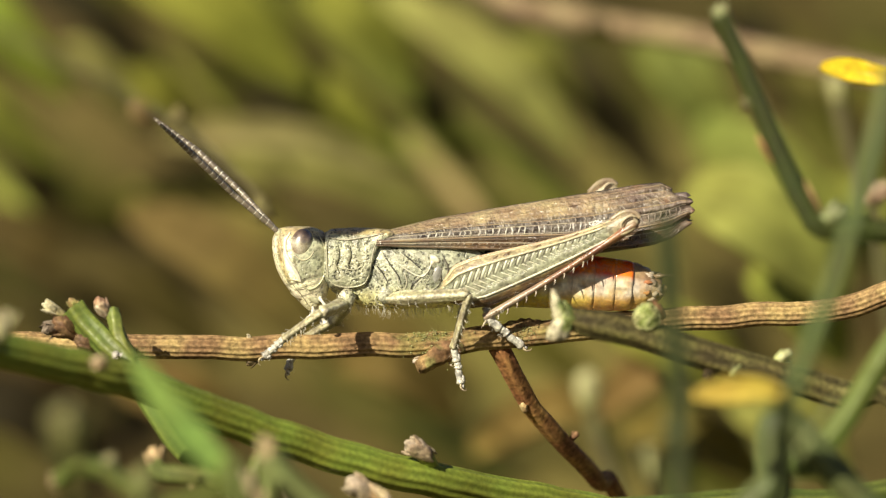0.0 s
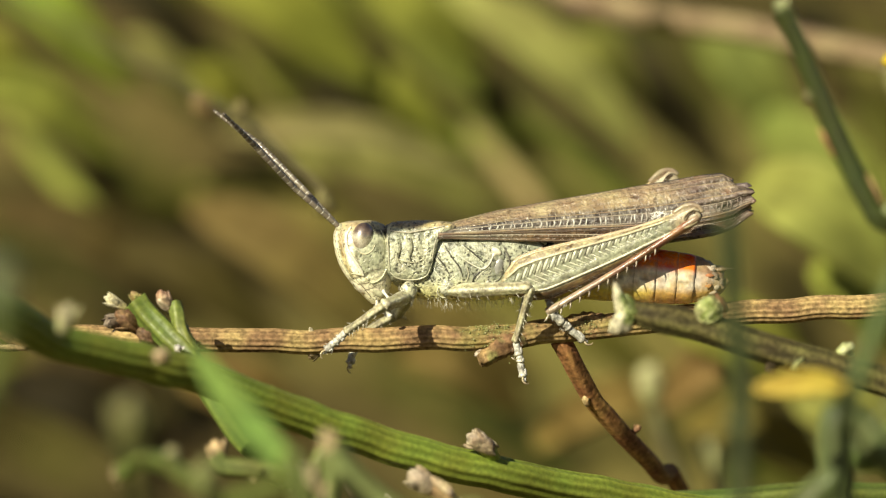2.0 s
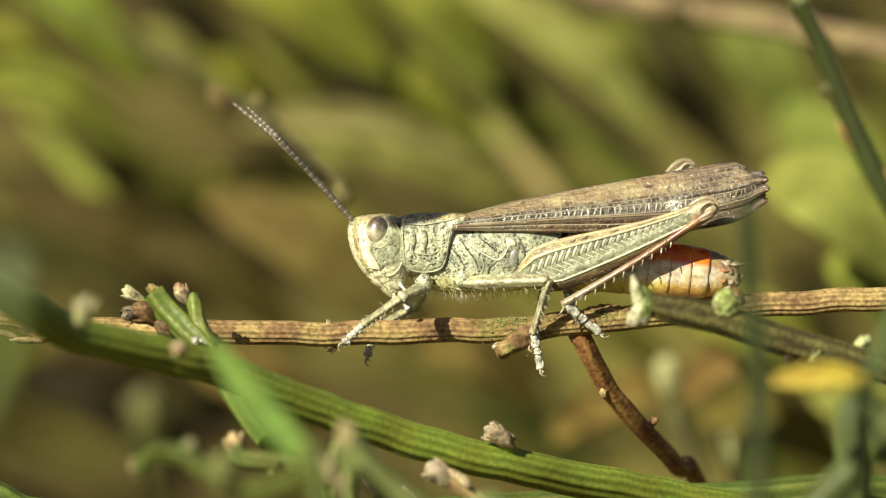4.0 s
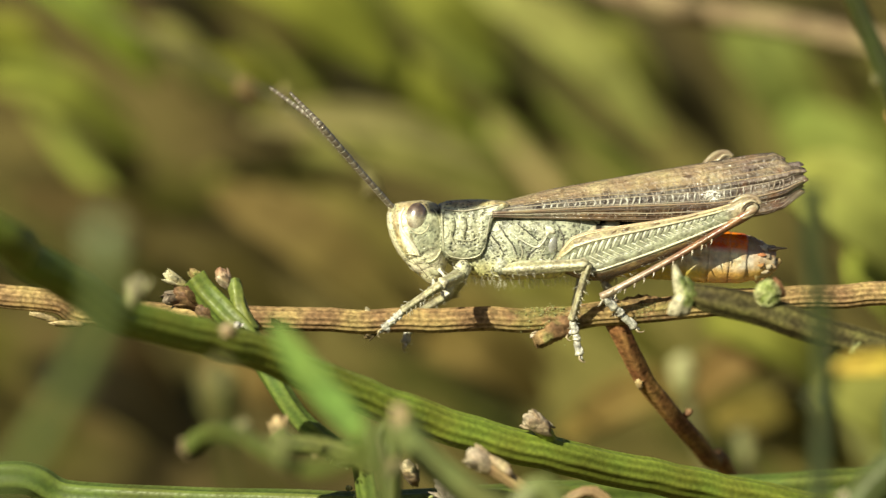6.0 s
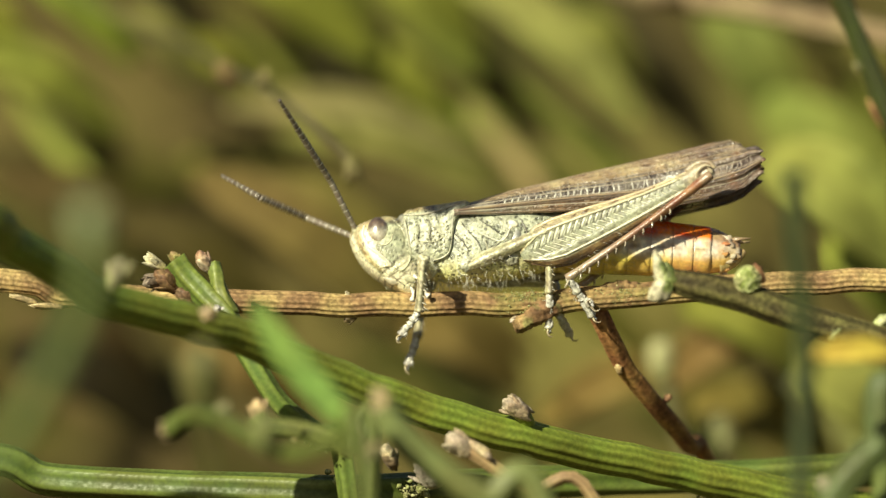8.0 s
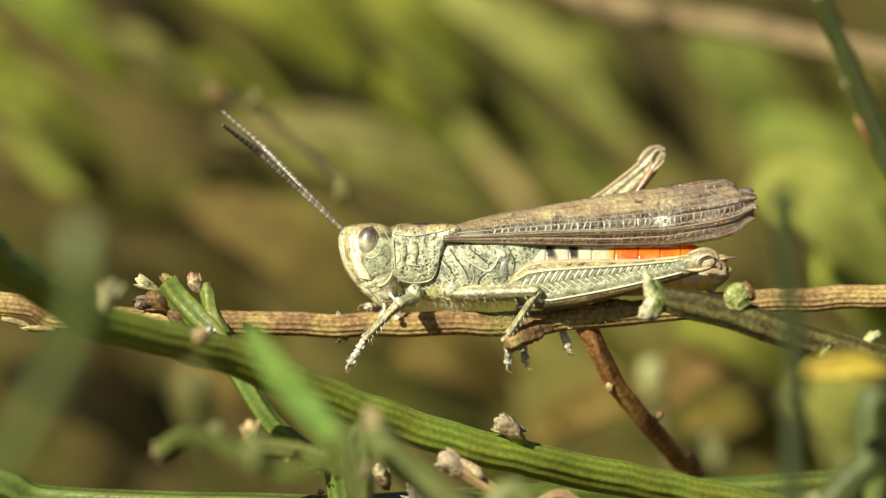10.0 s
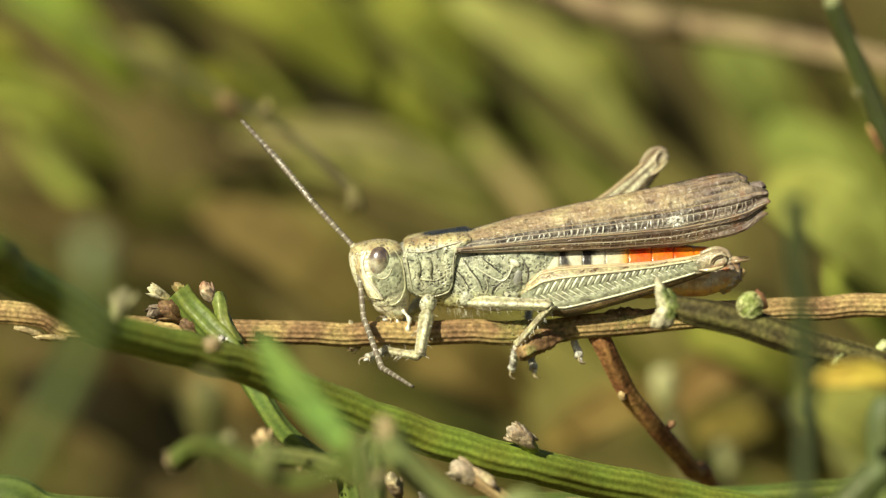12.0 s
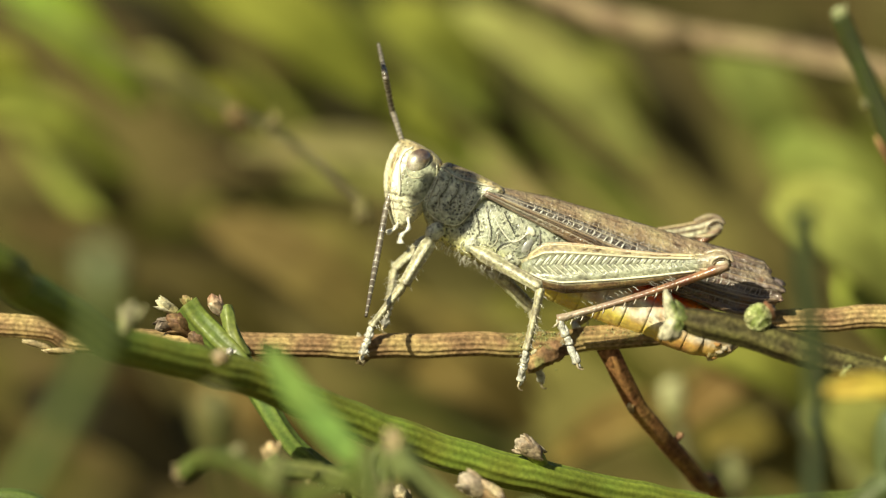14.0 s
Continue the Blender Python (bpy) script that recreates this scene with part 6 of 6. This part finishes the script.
ANTENNA_NEAR = [
    (0, (-8.95, 2.33), (-10.64, 4.02), (-11.98, 5.31)),
    (3, (-8.96, 2.26), (-10.56, 4.07), (-11.87, 5.48)),
    (4.2, (-8.76, 2.3), (-10.34, 4.12), (-11.75, 5.46)),
    (6.3, (-8.75, 2.25), (-10.35, 4.05), (-11.72, 5.49)),
    (6.5, (-8.54, 0.96), (-9.78, 1.91), (-10.88, 2.75)),
    (6.8, (-8.47, -1.54), (-9.43, -2.53), (-10.15, -3.27)),
    (7, (-8.18, -3.48), (-8.77, -4.71), (-9.24, -5.81)),
    (7.3, (-8.27, -3.63), (-8.85, -4.61), (-9.46, -5.35)),
    (7.5, (-8.26, -5.35), (-9.22, -5.80), (-9.83, -6.22)),
    (7.8, (-9.69, -3.25), (-11.64, -3.28), (-13.11, -3.30)),
    (8, (-9.13, 1.09), (-10.25, 2.78), (-11.31, 4.42)),
    (8.2, (-9.32, 1.15), (-10.81, 2.58), (-12.17, 3.94)),
] + [
    (10.3, (-10.20, 1.65), (-11.92, 3.22), (-13.47, 4.31)),
    (10.5, (-9.88, 1.97), (-11.24, 3.31), (-12.72, 4.39)),
    (10.6, (-9.93, 0.26), (-10.90, -0.48), (-11.39, -0.97)),
    (10.8, (-7.33, -3.97), (-5.85, -5.18), (-3.89, -6.51)),
    (11, (-7.57, -3.85), (-6.46, -5.30), (-5.00, -5.33)),
    (11.5, (-7.63, -4.20), (-6.64, -5.90), (-5.03, -7.30)),
    (12, (-7.74, -3.96), (-6.98, -5.65), (-5.64, -6.43)),
    (12.5, (-7.94, -1.96), (-7.31, -4.40), (-5.95, -5.97)),
    (13, (-7.71, -0.66), (-7.44, -3.10), (-7.34, -5.66)),
    (13.5, (-7.55, 0.10), (-7.67, -2.34), (-7.76, -4.05)),
    (14, (-7.28, 1.47), (-7.63, -0.73), (-8.02, -2.93)),
]
ANTENNA_FAR = [
    (0, (-8.7, 2.45), (-10.64, 4.27), (-12.51, 5.65)),
    (3, (-8.92, 2.5), (-10.73, 4.32), (-12.67, 5.72)),
    (4.2, (-9, 2.55), (-10.7, 4.24), (-12.52, 5.7)),
    (6.3, (-8.99, 2.49), (-10.85, 4.53), (-12.70, 5.84)),
    (6.5, (-9.03, 1.43), (-11.51, 3.58), (-13.86, 5.86)),
    (6.8, (-10.19, -0.59), (-13.14, 0.57), (-15.59, 1.51)),
    (7, (-10.88, -2.06), (-13.57, -1.51), (-16.37, -1.06)),
    (7.3, (-11.08, -1.96), (-13.78, -1.40), (-16.58, -0.95)),
    (7.5, (-10.96, -3.55), (-12.43, -2.61), (-14.08, -1.54)),
    (7.8, (-9.46, -2.51), (-11.18, -1.82), (-12.65, -1.35)),
    (8, (-10.20, -0.50), (-12.16, 0.32), (-13.88, 1.26)),
    (8.2, (-9.81, 0.77), (-11.16, 1.77), (-12.77, 2.79)),
] + [
    (10.3, (-10.08, 1.89), (-11.80, 3.71), (-13.58, 5.28)),
    (10.5, (-10.01, 2.22), (-11.61, 3.91), (-13.41, 5.43)),
    (10.8, (-10.53, -1.45), (-12.98, -0.49), (-15.44, 0.34)),
    (11, (-11.42, -1.35), (-14.02, -0.35), (-16.67, 0.57)),
    (11.5, (-10.85, 0.04), (-13.06, 1.73), (-15.52, 3.41)),
    (12, (-10.11, 1.52), (-11.60, 3.33), (-13.19, 5.03)),
    (12.5, (-9.83, 2.91), (-11.08, 4.72), (-12.26, 6.05)),
    (13, (-8.90, 4.21), (-9.78, 5.92), (-10.53, 7.63)),
    (13.5, (-7.90, 5.47), (-8.65, 7.18), (-9.32, 8.77)),
    (14, (-6.94, 6.00), (-7.27, 7.46), (-7.58, 8.93)),
]
FORELEG_NEAR = [
    (0, (-5.14, -2.69), (-6.76, -3.81), (-7.78, -4.7)),
    (4.2, (-5.14, -2.69), (-6.76, -3.81), (-7.78, -4.7)),
    (6.3, (-5.15, -2.61), (-6.76, -3.76), (-7.77, -4.67)),
    (6.5, (-3.96, 0.62), (-6.35, 0.82), (-7.81, 0.70)),
    (6.8, (-4.85, -0.14), (-7.26, -1.03), (-8.47, -1.78)),
    (7, (-5.49, -1.25), (-7.47, -2.57), (-8.74, -3.25)),
    (7.3, (-5.50, -1.15), (-7.55, -2.40), (-8.88, -3.03)),
    (7.4, (-6.34, -1.85), (-7.48, -3.51), (-7.66, -4.60)),
    (7.5, (-6.40, -1.86), (-7.55, -3.52), (-7.73, -4.62)),
    (7.7, (-6.69, -2.08), (-7.76, -3.56), (-7.98, -4.67)),
    (7.8, (-6.06, -2.22), (-5.57, -5.37), (-5.13, -6.83)),
    (8, (-5.10, -2.24), (-5.25, -4.68), (-6.26, -5.80)),
] + [
    (8.2, (-5.11, -2.92), (-6.29, -4.89), (-7.37, -6.32)),
    (10.3, (-5.83, -3.33), (-7.28, -4.80), (-8.01, -6.03)),
    (10.5, (-5.85, -3.25), (-6.65, -4.84), (-7.05, -6.26)),
    (10.6, (-6.01, -0.43), (-7.96, -0.94), (-9.18, -1.44)),
    (10.8, (-6.25, -2.38), (-6.84, -4.09), (-8.05, -5.45)),
    (11, (-5.69, -5.05), (-6.51, -4.85), (-7.43, -5.55)),
    (11.5, (-5.22, -5.20), (-6.84, -4.88), (-7.86, -5.25)),
    (12, (-5.36, -5.16), (-6.87, -4.93), (-7.72, -5.30)),
    (12.5, (-5.30, -4.13), (-6.77, -4.76), (-7.53, -5.63)),
    (13, (-5.53, -3.20), (-7.10, -4.69), (-7.95, -5.92)),
    (13.5, (-5.82, -2.03), (-7.23, -3.81), (-7.99, -4.91)),
    (14, (-6.64, -1.94), (-7.85, -3.46), (-8.28, -4.83)),
]
FORELEG_FAR = [
    (0, (-4.7, -3.13), (-6.4, -4.1), (-6.76, -5.43)),
    (4.2, (-4.7, -3.13), (-6.4, -4.1), (-6.76, -5.43)),
    (6.3, (-4.71, -3.05), (-6.40, -4.05), (-6.74, -5.39)),
    (6.5, (-6.28, -3.07), (-6.87, -4.25), (-6.93, -5.46)),
    (6.8, (-5.76, -3.93), (-5.02, -4.40), (-4.02, -5.48)),
    (7, (-5.00, -4.53), (-4.55, -4.76), (-3.47, -5.60)),
    (7.3, (-5.21, -4.56), (-4.76, -4.79), (-3.67, -5.63)),
    (7.4, (-3.72, -7.76), (-3.93, -5.15), (-3.02, -3.92)),
    (7.5, (-3.79, -7.78), (-4.00, -5.17), (-3.09, -3.94)),
    (7.7, (-3.67, -7.89), (-3.95, -5.58), (-3.72, -4.84)),
    (7.8, (-3.97, -8.03), (-4.25, -5.60), (-4.36, -4.87)),
    (8, (-5.03, -3.71), (-5.28, -5.65), (-5.82, -7.25)),
] + [
    (8.2, (-5.47, -3.42), (-6.07, -3.67), (-6.57, -3.56)),
    (10.3, (-6.13, -3.08), (-6.61, -3.45), (-7.22, -3.41)),
    (10.5, (-6.05, -3.13), (-6.66, -3.38), (-7.32, -3.33)),
    (10.8, (-5.38, -3.47), (-5.99, -3.60), (-6.36, -3.72)),
    (11.5, (-5.68, -3.94), (-6.16, -3.70), (-6.42, -3.45)),
    (12.5, (-6.23, -2.80), (-6.83, -3.29), (-7.31, -3.67)),
    (13, (-6.88, -2.24), (-7.23, -3.58), (-7.28, -4.32)),
    (13.5, (-6.75, -1.73), (-7.23, -3.07), (-7.42, -3.81)),
    (14, (-6.82, -0.91), (-7.00, -2.18), (-7.29, -3.42)),
]
MIDLEG_NEAR = [
    (0, (1.12, -1.92), (0.46, -4.22), (0.82, -6.04)),
    (4.2, (1.12, -1.92), (0.46, -4.22), (0.82, -6.04)),
    (6.3, (1.13, -1.66), (0.49, -4.06), (0.89, -5.88)),
    (6.5, (1.25, -1.68), (0.61, -4.12), (0.95, -5.94)),
    (7, (1.17, -1.74), (0.55, -4.31), (1.07, -5.76)),
    (7.3, (0.97, -1.78), (0.35, -4.35), (0.86, -5.81)),
    (7.4, (0.14, -0.59), (0.56, -3.75), (0.33, -5.22)),
    (7.5, (0.08, -0.61), (0.49, -3.77), (0.27, -5.23)),
    (7.7, (-0.01, -0.65), (0.28, -3.81), (0.25, -5.26)),
    (7.8, (0.50, -0.66), (0.47, -4.18), (0.40, -5.28)),
    (8, (0.65, -0.69), (0.39, -4.22), (0.36, -5.36)),
    (8.2, (0.95, -1.24), (0.31, -3.80), (0.41, -5.26)),
] + [
    (10.3, (0.23, -2.78), (-1.10, -4.62), (-1.14, -6.10)),
    (10.5, (0.18, -2.58), (-1.23, -4.55), (-1.26, -5.97)),
    (11, (0.23, -3.14), (-1.21, -4.75), (-1.27, -5.85)),
    (11.5, (0.30, -3.02), (-1.15, -4.63), (-1.39, -5.73)),
    (12, (0.32, -2.90), (-1.14, -4.63), (-1.37, -5.85)),
    (12.5, (0.25, -2.60), (-1.20, -4.58), (-1.42, -5.92)),
    (13, (-0.04, -2.17), (-1.17, -4.50), (-1.35, -5.85)),
    (13.5, (-0.19, -2.04), (-1.23, -4.25), (-1.39, -5.96)),
    (14, (-0.53, -1.65), (-1.13, -4.35), (-1.43, -5.86)),
]
MIDLEG_FAR = [
    (0, (1.0, -2.0), (0.55, -4.05), (0.35, -4.7)),
    (4.2, (1.0, -2.0), (0.55, -4.05), (0.35, -4.7)),
    (6.5, (1.0, -1.9), (0.55, -4.0), (0.35, -4.65)),
    (7.3, (1.0, -1.9), (0.55, -4.0), (0.35, -4.65)),
    (7.4, (-0.15, -5.23), (0.82, -5.09), (1.91, -4.83)),
    (7.5, (-0.22, -5.23), (0.76, -5.10), (1.85, -4.84)),
    (7.8, (-0.16, -5.29), (0.68, -4.91), (1.54, -5.21)),
    (8, (0.69, -3.12), (0.84, -4.58), (1.38, -5.47)),
    (8.2, (0.73, -2.58), (0.77, -4.52), (1.21, -5.30)),
    (10.3, (-0.50, -2.91), (-0.61, -4.62), (-0.31, -5.96)),
    (14, (-0.59, -2.77), (-0.70, -4.49), (-0.39, -5.83)),
]
HINDLEG_NEAR = [
    (0, (8.34, 1.28), (1.75, -2.93), (3.66, -4.39)),
    (3, (8.42, 1.28), (1.83, -2.96), (3.57, -4.41)),
    (4.2, (8.2, 1.21), (1.74, -2.91), (3.55, -4.43)),
    (6.3, (8.45, 0.94), (1.72, -3.07), (3.42, -4.62)),
    (6.5, (8.52, 0.89), (1.70, -3.13), (3.37, -4.69)),
    (7, (7.81, 2.03), (1.50, -2.83), (3.46, -4.43)),
    (7.3, (7.66, 2.02), (1.23, -3.12), (3.32, -4.48)),
    (7.4, (6.82, 2.12), (1.00, -2.78), (2.88, -4.09)),
    (7.5, (6.86, 2.13), (0.97, -2.78), (2.81, -4.10)),
    (7.7, (6.85, 2.20), (0.88, -2.85), (2.73, -4.13)),
    (7.8, (7.00, 2.40), (0.95, -2.95), (2.94, -4.52)),
    (8, (7.55, 2.00), (0.81, -3.12), (2.43, -4.85)),
] + [
    (8.2, (8.23, 0.84), (1.23, -3.25), (2.35, -4.86)),
    (10.3, (8.16, -1.42), (0.95, -3.15), (1.67, -5.58)),
    (10.5, (7.87, -1.34), (0.95, -3.15), (1.63, -5.57)),
    (11, (8.05, -1.76), (0.95, -3.15), (1.56, -5.58)),
    (11.5, (7.99, -1.41), (0.95, -3.15), (1.42, -5.45)),
    (12, (7.83, -0.81), (0.95, -3.15), (1.68, -5.53)),
    (12.5, (7.81, -0.61), (0.27, -3.82), (1.58, -5.52)),
    (13, (7.65, -0.87), (0.22, -3.76), (1.46, -5.58)),
    (13.5, (7.67, -1.00), (0.23, -3.51), (1.47, -5.65)),
    (14, (7.52, -0.50), (-0.28, -3.11), (1.33, -5.55)),
]
HINDLEG_FAR = [
    (0, (7.42, 2.69), (1.6, -2.88), (2.33, -3.61)),
    (3, (7.33, 2.91), (1.63, -2.84), (2.36, -3.68)),
    (6.3, (7.33, 2.99), (1.56, -2.83), (2.43, -3.54)),
    (6.5, (7.39, 2.82), (1.63, -2.89), (2.50, -3.61)),
    (7, (6.45, 3.58), (1.55, -2.83), (2.30, -3.67)),
    (7.3, (6.25, 3.53), (1.35, -2.88), (2.09, -3.71)),
    (7.4, (7.81, 1.23), (1.42, -3.98), (2.27, -4.70)),
    (7.5, (7.97, 1.21), (1.34, -4.00), (2.21, -4.72)),
    (7.8, (8.50, 1.67), (1.52, -3.80), (2.26, -4.53)),
    (8.2, (7.48, 1.92), (1.46, -3.06), (2.21, -3.77)),
    (10.3, (5.67, 3.70), (0.60, -3.63), (1.46, -4.12)),
    (10.5, (5.82, 3.63), (0.55, -3.56), (1.29, -4.04)),
] + [
    (11, (5.91, 3.53), (0.49, -3.50), (1.35, -3.99)),
    (11.5, (5.74, 3.63), (0.55, -3.38), (1.41, -3.87)),
    (12, (5.32, 3.75), (0.56, -3.39), (1.43, -3.87)),
    (12.5, (5.51, 3.44), (0.51, -3.58), (1.25, -4.05)),
    (13, (6.22, 2.78), (0.46, -3.50), (1.32, -3.99)),
    (13.5, (6.79, 2.05), (0.47, -3.63), (1.33, -4.10)),
    (14, (7.39, 1.14), (0.46, -3.60), (1.32, -4.08)),
]
ABDOMEN = [
    (0, (9.12, -1.67),),
    (3, (9.07, -1.67),),
    (4.2, (9.1, -1.82),),
    (6.3, (9.14, -1.41),),
    (6.5, (9.29, -1.49),),
    (7, (8.63, 0.13),),
    (7.3, (8.42, 0.15),),
    (7.4, (8.5, -1.42),),
    (7.5, (8.6, -1.34),),
    (7.7, (8.6, -1.36),),
    (7.8, (9.05, -1.45),),
    (8, (8.59, -1.76),),
    (8.2, (8.88, -2.19),),
    (10.3, (8.78, -1.65),),
    (10.5, (8.73, -1.65),),
    (11, (8.90, -1.70),),
    (11.5, (8.92, -1.60),),
    (12, (8.86, -1.40),),
    (12.5, (8.02, -1.78),),
    (13, (7.95, -2.09),),
    (13.5, (7.93, -3.33),),
    (14, (7.63, -3.98),),
]
WING_TILT = [(0, 0), (7.3, 0), (7.4, -4), (7.7, -4), (7.8, -2), (8, 0), (8.2, 0), (10.3, -1.2), (11, -2), (11.5, -1), (12, 0.6), (12.5, -0.5), (13.5, -1.6), (14, -1.6)]


def between(rows, t):
    """Eased values between the rows of a table; a row is seconds and numbers or pairs."""
    flat = lambda r: [c for v in r[1:] for c in (v if isinstance(v, tuple) else (v,))]
    if t <= rows[0][0]:
        return flat(rows[0])
    for a, b in zip(rows, rows[1:]):
        if t <= b[0]:
            f = (t - a[0]) / (b[0] - a[0])
            f = 0.5 * f + 0.5 * f * f * (3 - 2 * f)
            return [p + (q - p) * f for p, q in zip(flat(a), flat(b))]
    return flat(rows[-1])


def body_pose(t):
    x, y, z, tail, roll, turn = between(BODY, t)
    return pose(x * S, y * S, z * S, 0, -tail, turn) @ pose(0, 0, 0, roll, 0, 0)


ROOTS = {"FORELEG": (-3.75, 0.95, -1.75), "MIDLEG": (-2.0, 1.15, -1.55), "HINDLEG": (0.3, 1.3, -1.36), "ANTENNA": (-6.55, 0.42, 1.18)}
DEPTHS = {"FORELEG": (1.7, 0.75, 0.5), "MIDLEG": (2.4, 0.9, 0.5), "HINDLEG": (2.2, 0.3, 0.4), "ANTENNA": (1.2, 2.0, 2.8)}
KNEE_DROP = Vector((-0.05, -0.20, -0.14)) * S  # the shin's hinge lies under the knee
LENGTHS = {"FORELEG": FORE, "MIDLEG": MIDDLE, "HINDLEG": HIND, "ANTENNA": FEELER}


def along(start, end, across_way=Vector((0, 1, 0))):
    """A pose at start with x towards end and y as far as may be across the body."""
    x = (end - start).normalized()
    y = across_way - x * x.dot(across_way)
    if y.length < 0.15:
        y = Vector((0, 0, 1)) - x * x.z
    y.normalize()
    m = Matrix((x, y, x.cross(y))).transposed().to_4x4()
    m.translation = start
    return m


def chain(kind, sign, joints, start, inverse, mid=0.0):
    """Poses, in the body's space, of stiff pieces that run through joints seen from the side; their depth follows from their lengths."""
    out, here = [], start
    for k, length in enumerate(LENGTHS[kind]):
        length *= S
        aim = Vector((joints[2 * k] * S, 0, joints[2 * k + 1] * S))
        dx, dz = aim.x - here.x, aim.z - here.z
        d = math.hypot(dx, dz)
        if d > 0.995 * length:
            dx, dz, d = dx * 0.995 * length / d, dz * 0.995 * length / d, 0.995 * length
        dy = math.sqrt(length * length - d * d)
        wish = sign * DEPTHS[kind][k] * S + (mid if k == 0 else 0.0)
        if abs(here.y + dy - wish) > abs(here.y - dy - wish):
            dy = -dy
        there = here + Vector((dx, dy, dz))
        if kind == "HINDLEG" and k == 1:
            drop = KNEE_DROP - Vector((0, 0.27, 0.05)) * mid
            here = here + drop
            there = there + drop * 0.3
        out.append(along(inverse @ here, inverse @ there, (Vector((0, 0.45, 0)) + inverse.to_3x3() @ Vector((0, 0.55, 0))).normalized()))
        here = there
    return out


def motions():
    times = [round(0.1 * i, 1) for i in range(141)]
    body = {t: body_pose(t) for t in times}
    nod = {t: pose((NECK.x - between(NOD, t)[3]) * S, 0, (NECK.z - between(NOD, t)[1]) * S, 0, -between(NOD, t)[0], between(NOD, t)[2]) for t in times}
    walk(hopper, [(t, body[t]) for t in times])
    walk(head, [(t, nod[t]) for t in times])
    hinge = Vector((-1.9, 0, 1.2)) * S
    walk(pronotum, [(t, Matrix.Translation(hinge - Vector((0.7 * between(NOD, t)[3] * S, 0, 0))) @ pose(0, 0, 0, 0, -between(NOD, t)[4], 0) @ Matrix.Translation(-hinge)) for t in times])
    root = Vector((-2.3, 0, 1.0)) * S
    for wing, drop in ((near_wing, 0.0), (far_wing, -0.05 * S), (hind_wing, 0.0)):
        walk(wing, [(t, Matrix.Translation(root + Vector((0, 0, drop))) @ pose(0, 0, 0, 0, -between(WING_TILT, t)[0], 0) @ Matrix.Translation(-root)) for t in times])
    rows = []
    for t in times:
        tip_x, tip_z = between(ABDOMEN, t)
        sink = smooth(-8, -24, between(BODY, t)[3])
        root = (ABDOMEN_AT + Vector((0.2, 0, -0.55)) * sink) * S
        aim = body[t].inverted() @ Vector((tip_x * S, (body[t] @ root).y, tip_z * S)) - root
        aim.y *= 0.3
        rows.append((t, Matrix.Translation(root) @ along(Vector(), aim)))
    walk(abdomen, rows)
    tables = {"FORELEG_NEAR": FORELEG_NEAR, "FORELEG_FAR": FORELEG_FAR, "MIDLEG_NEAR": MIDLEG_NEAR, "MIDLEG_FAR": MIDLEG_FAR, "HINDLEG_NEAR": HINDLEG_NEAR,
              "HINDLEG_FAR": HINDLEG_FAR, "ANTENNA_NEAR": ANTENNA_NEAR, "ANTENNA_FAR": ANTENNA_FAR}
    for name, table in tables.items():
        kind, side = name.split("_")
        sign = -1 if side == "NEAR" else 1
        root = Vector(ROOTS[kind]) * S
        root.y *= sign
        poses = {}
        for t in times:
            start = body[t] @ (nod[t] @ (root - NECK * S) if kind == "ANTENNA" else root)
            mid = 1.6 * body[t].translation.y if name == "HINDLEG_NEAR" else 0.0
            poses[t] = chain(kind, sign, between(table, t), start, body[t].inverted(), mid)
        for k, piece in enumerate(LIMB_PIECES[name]):
            walk(piece, [(t, poses[t][k]) for t in times])


motions()
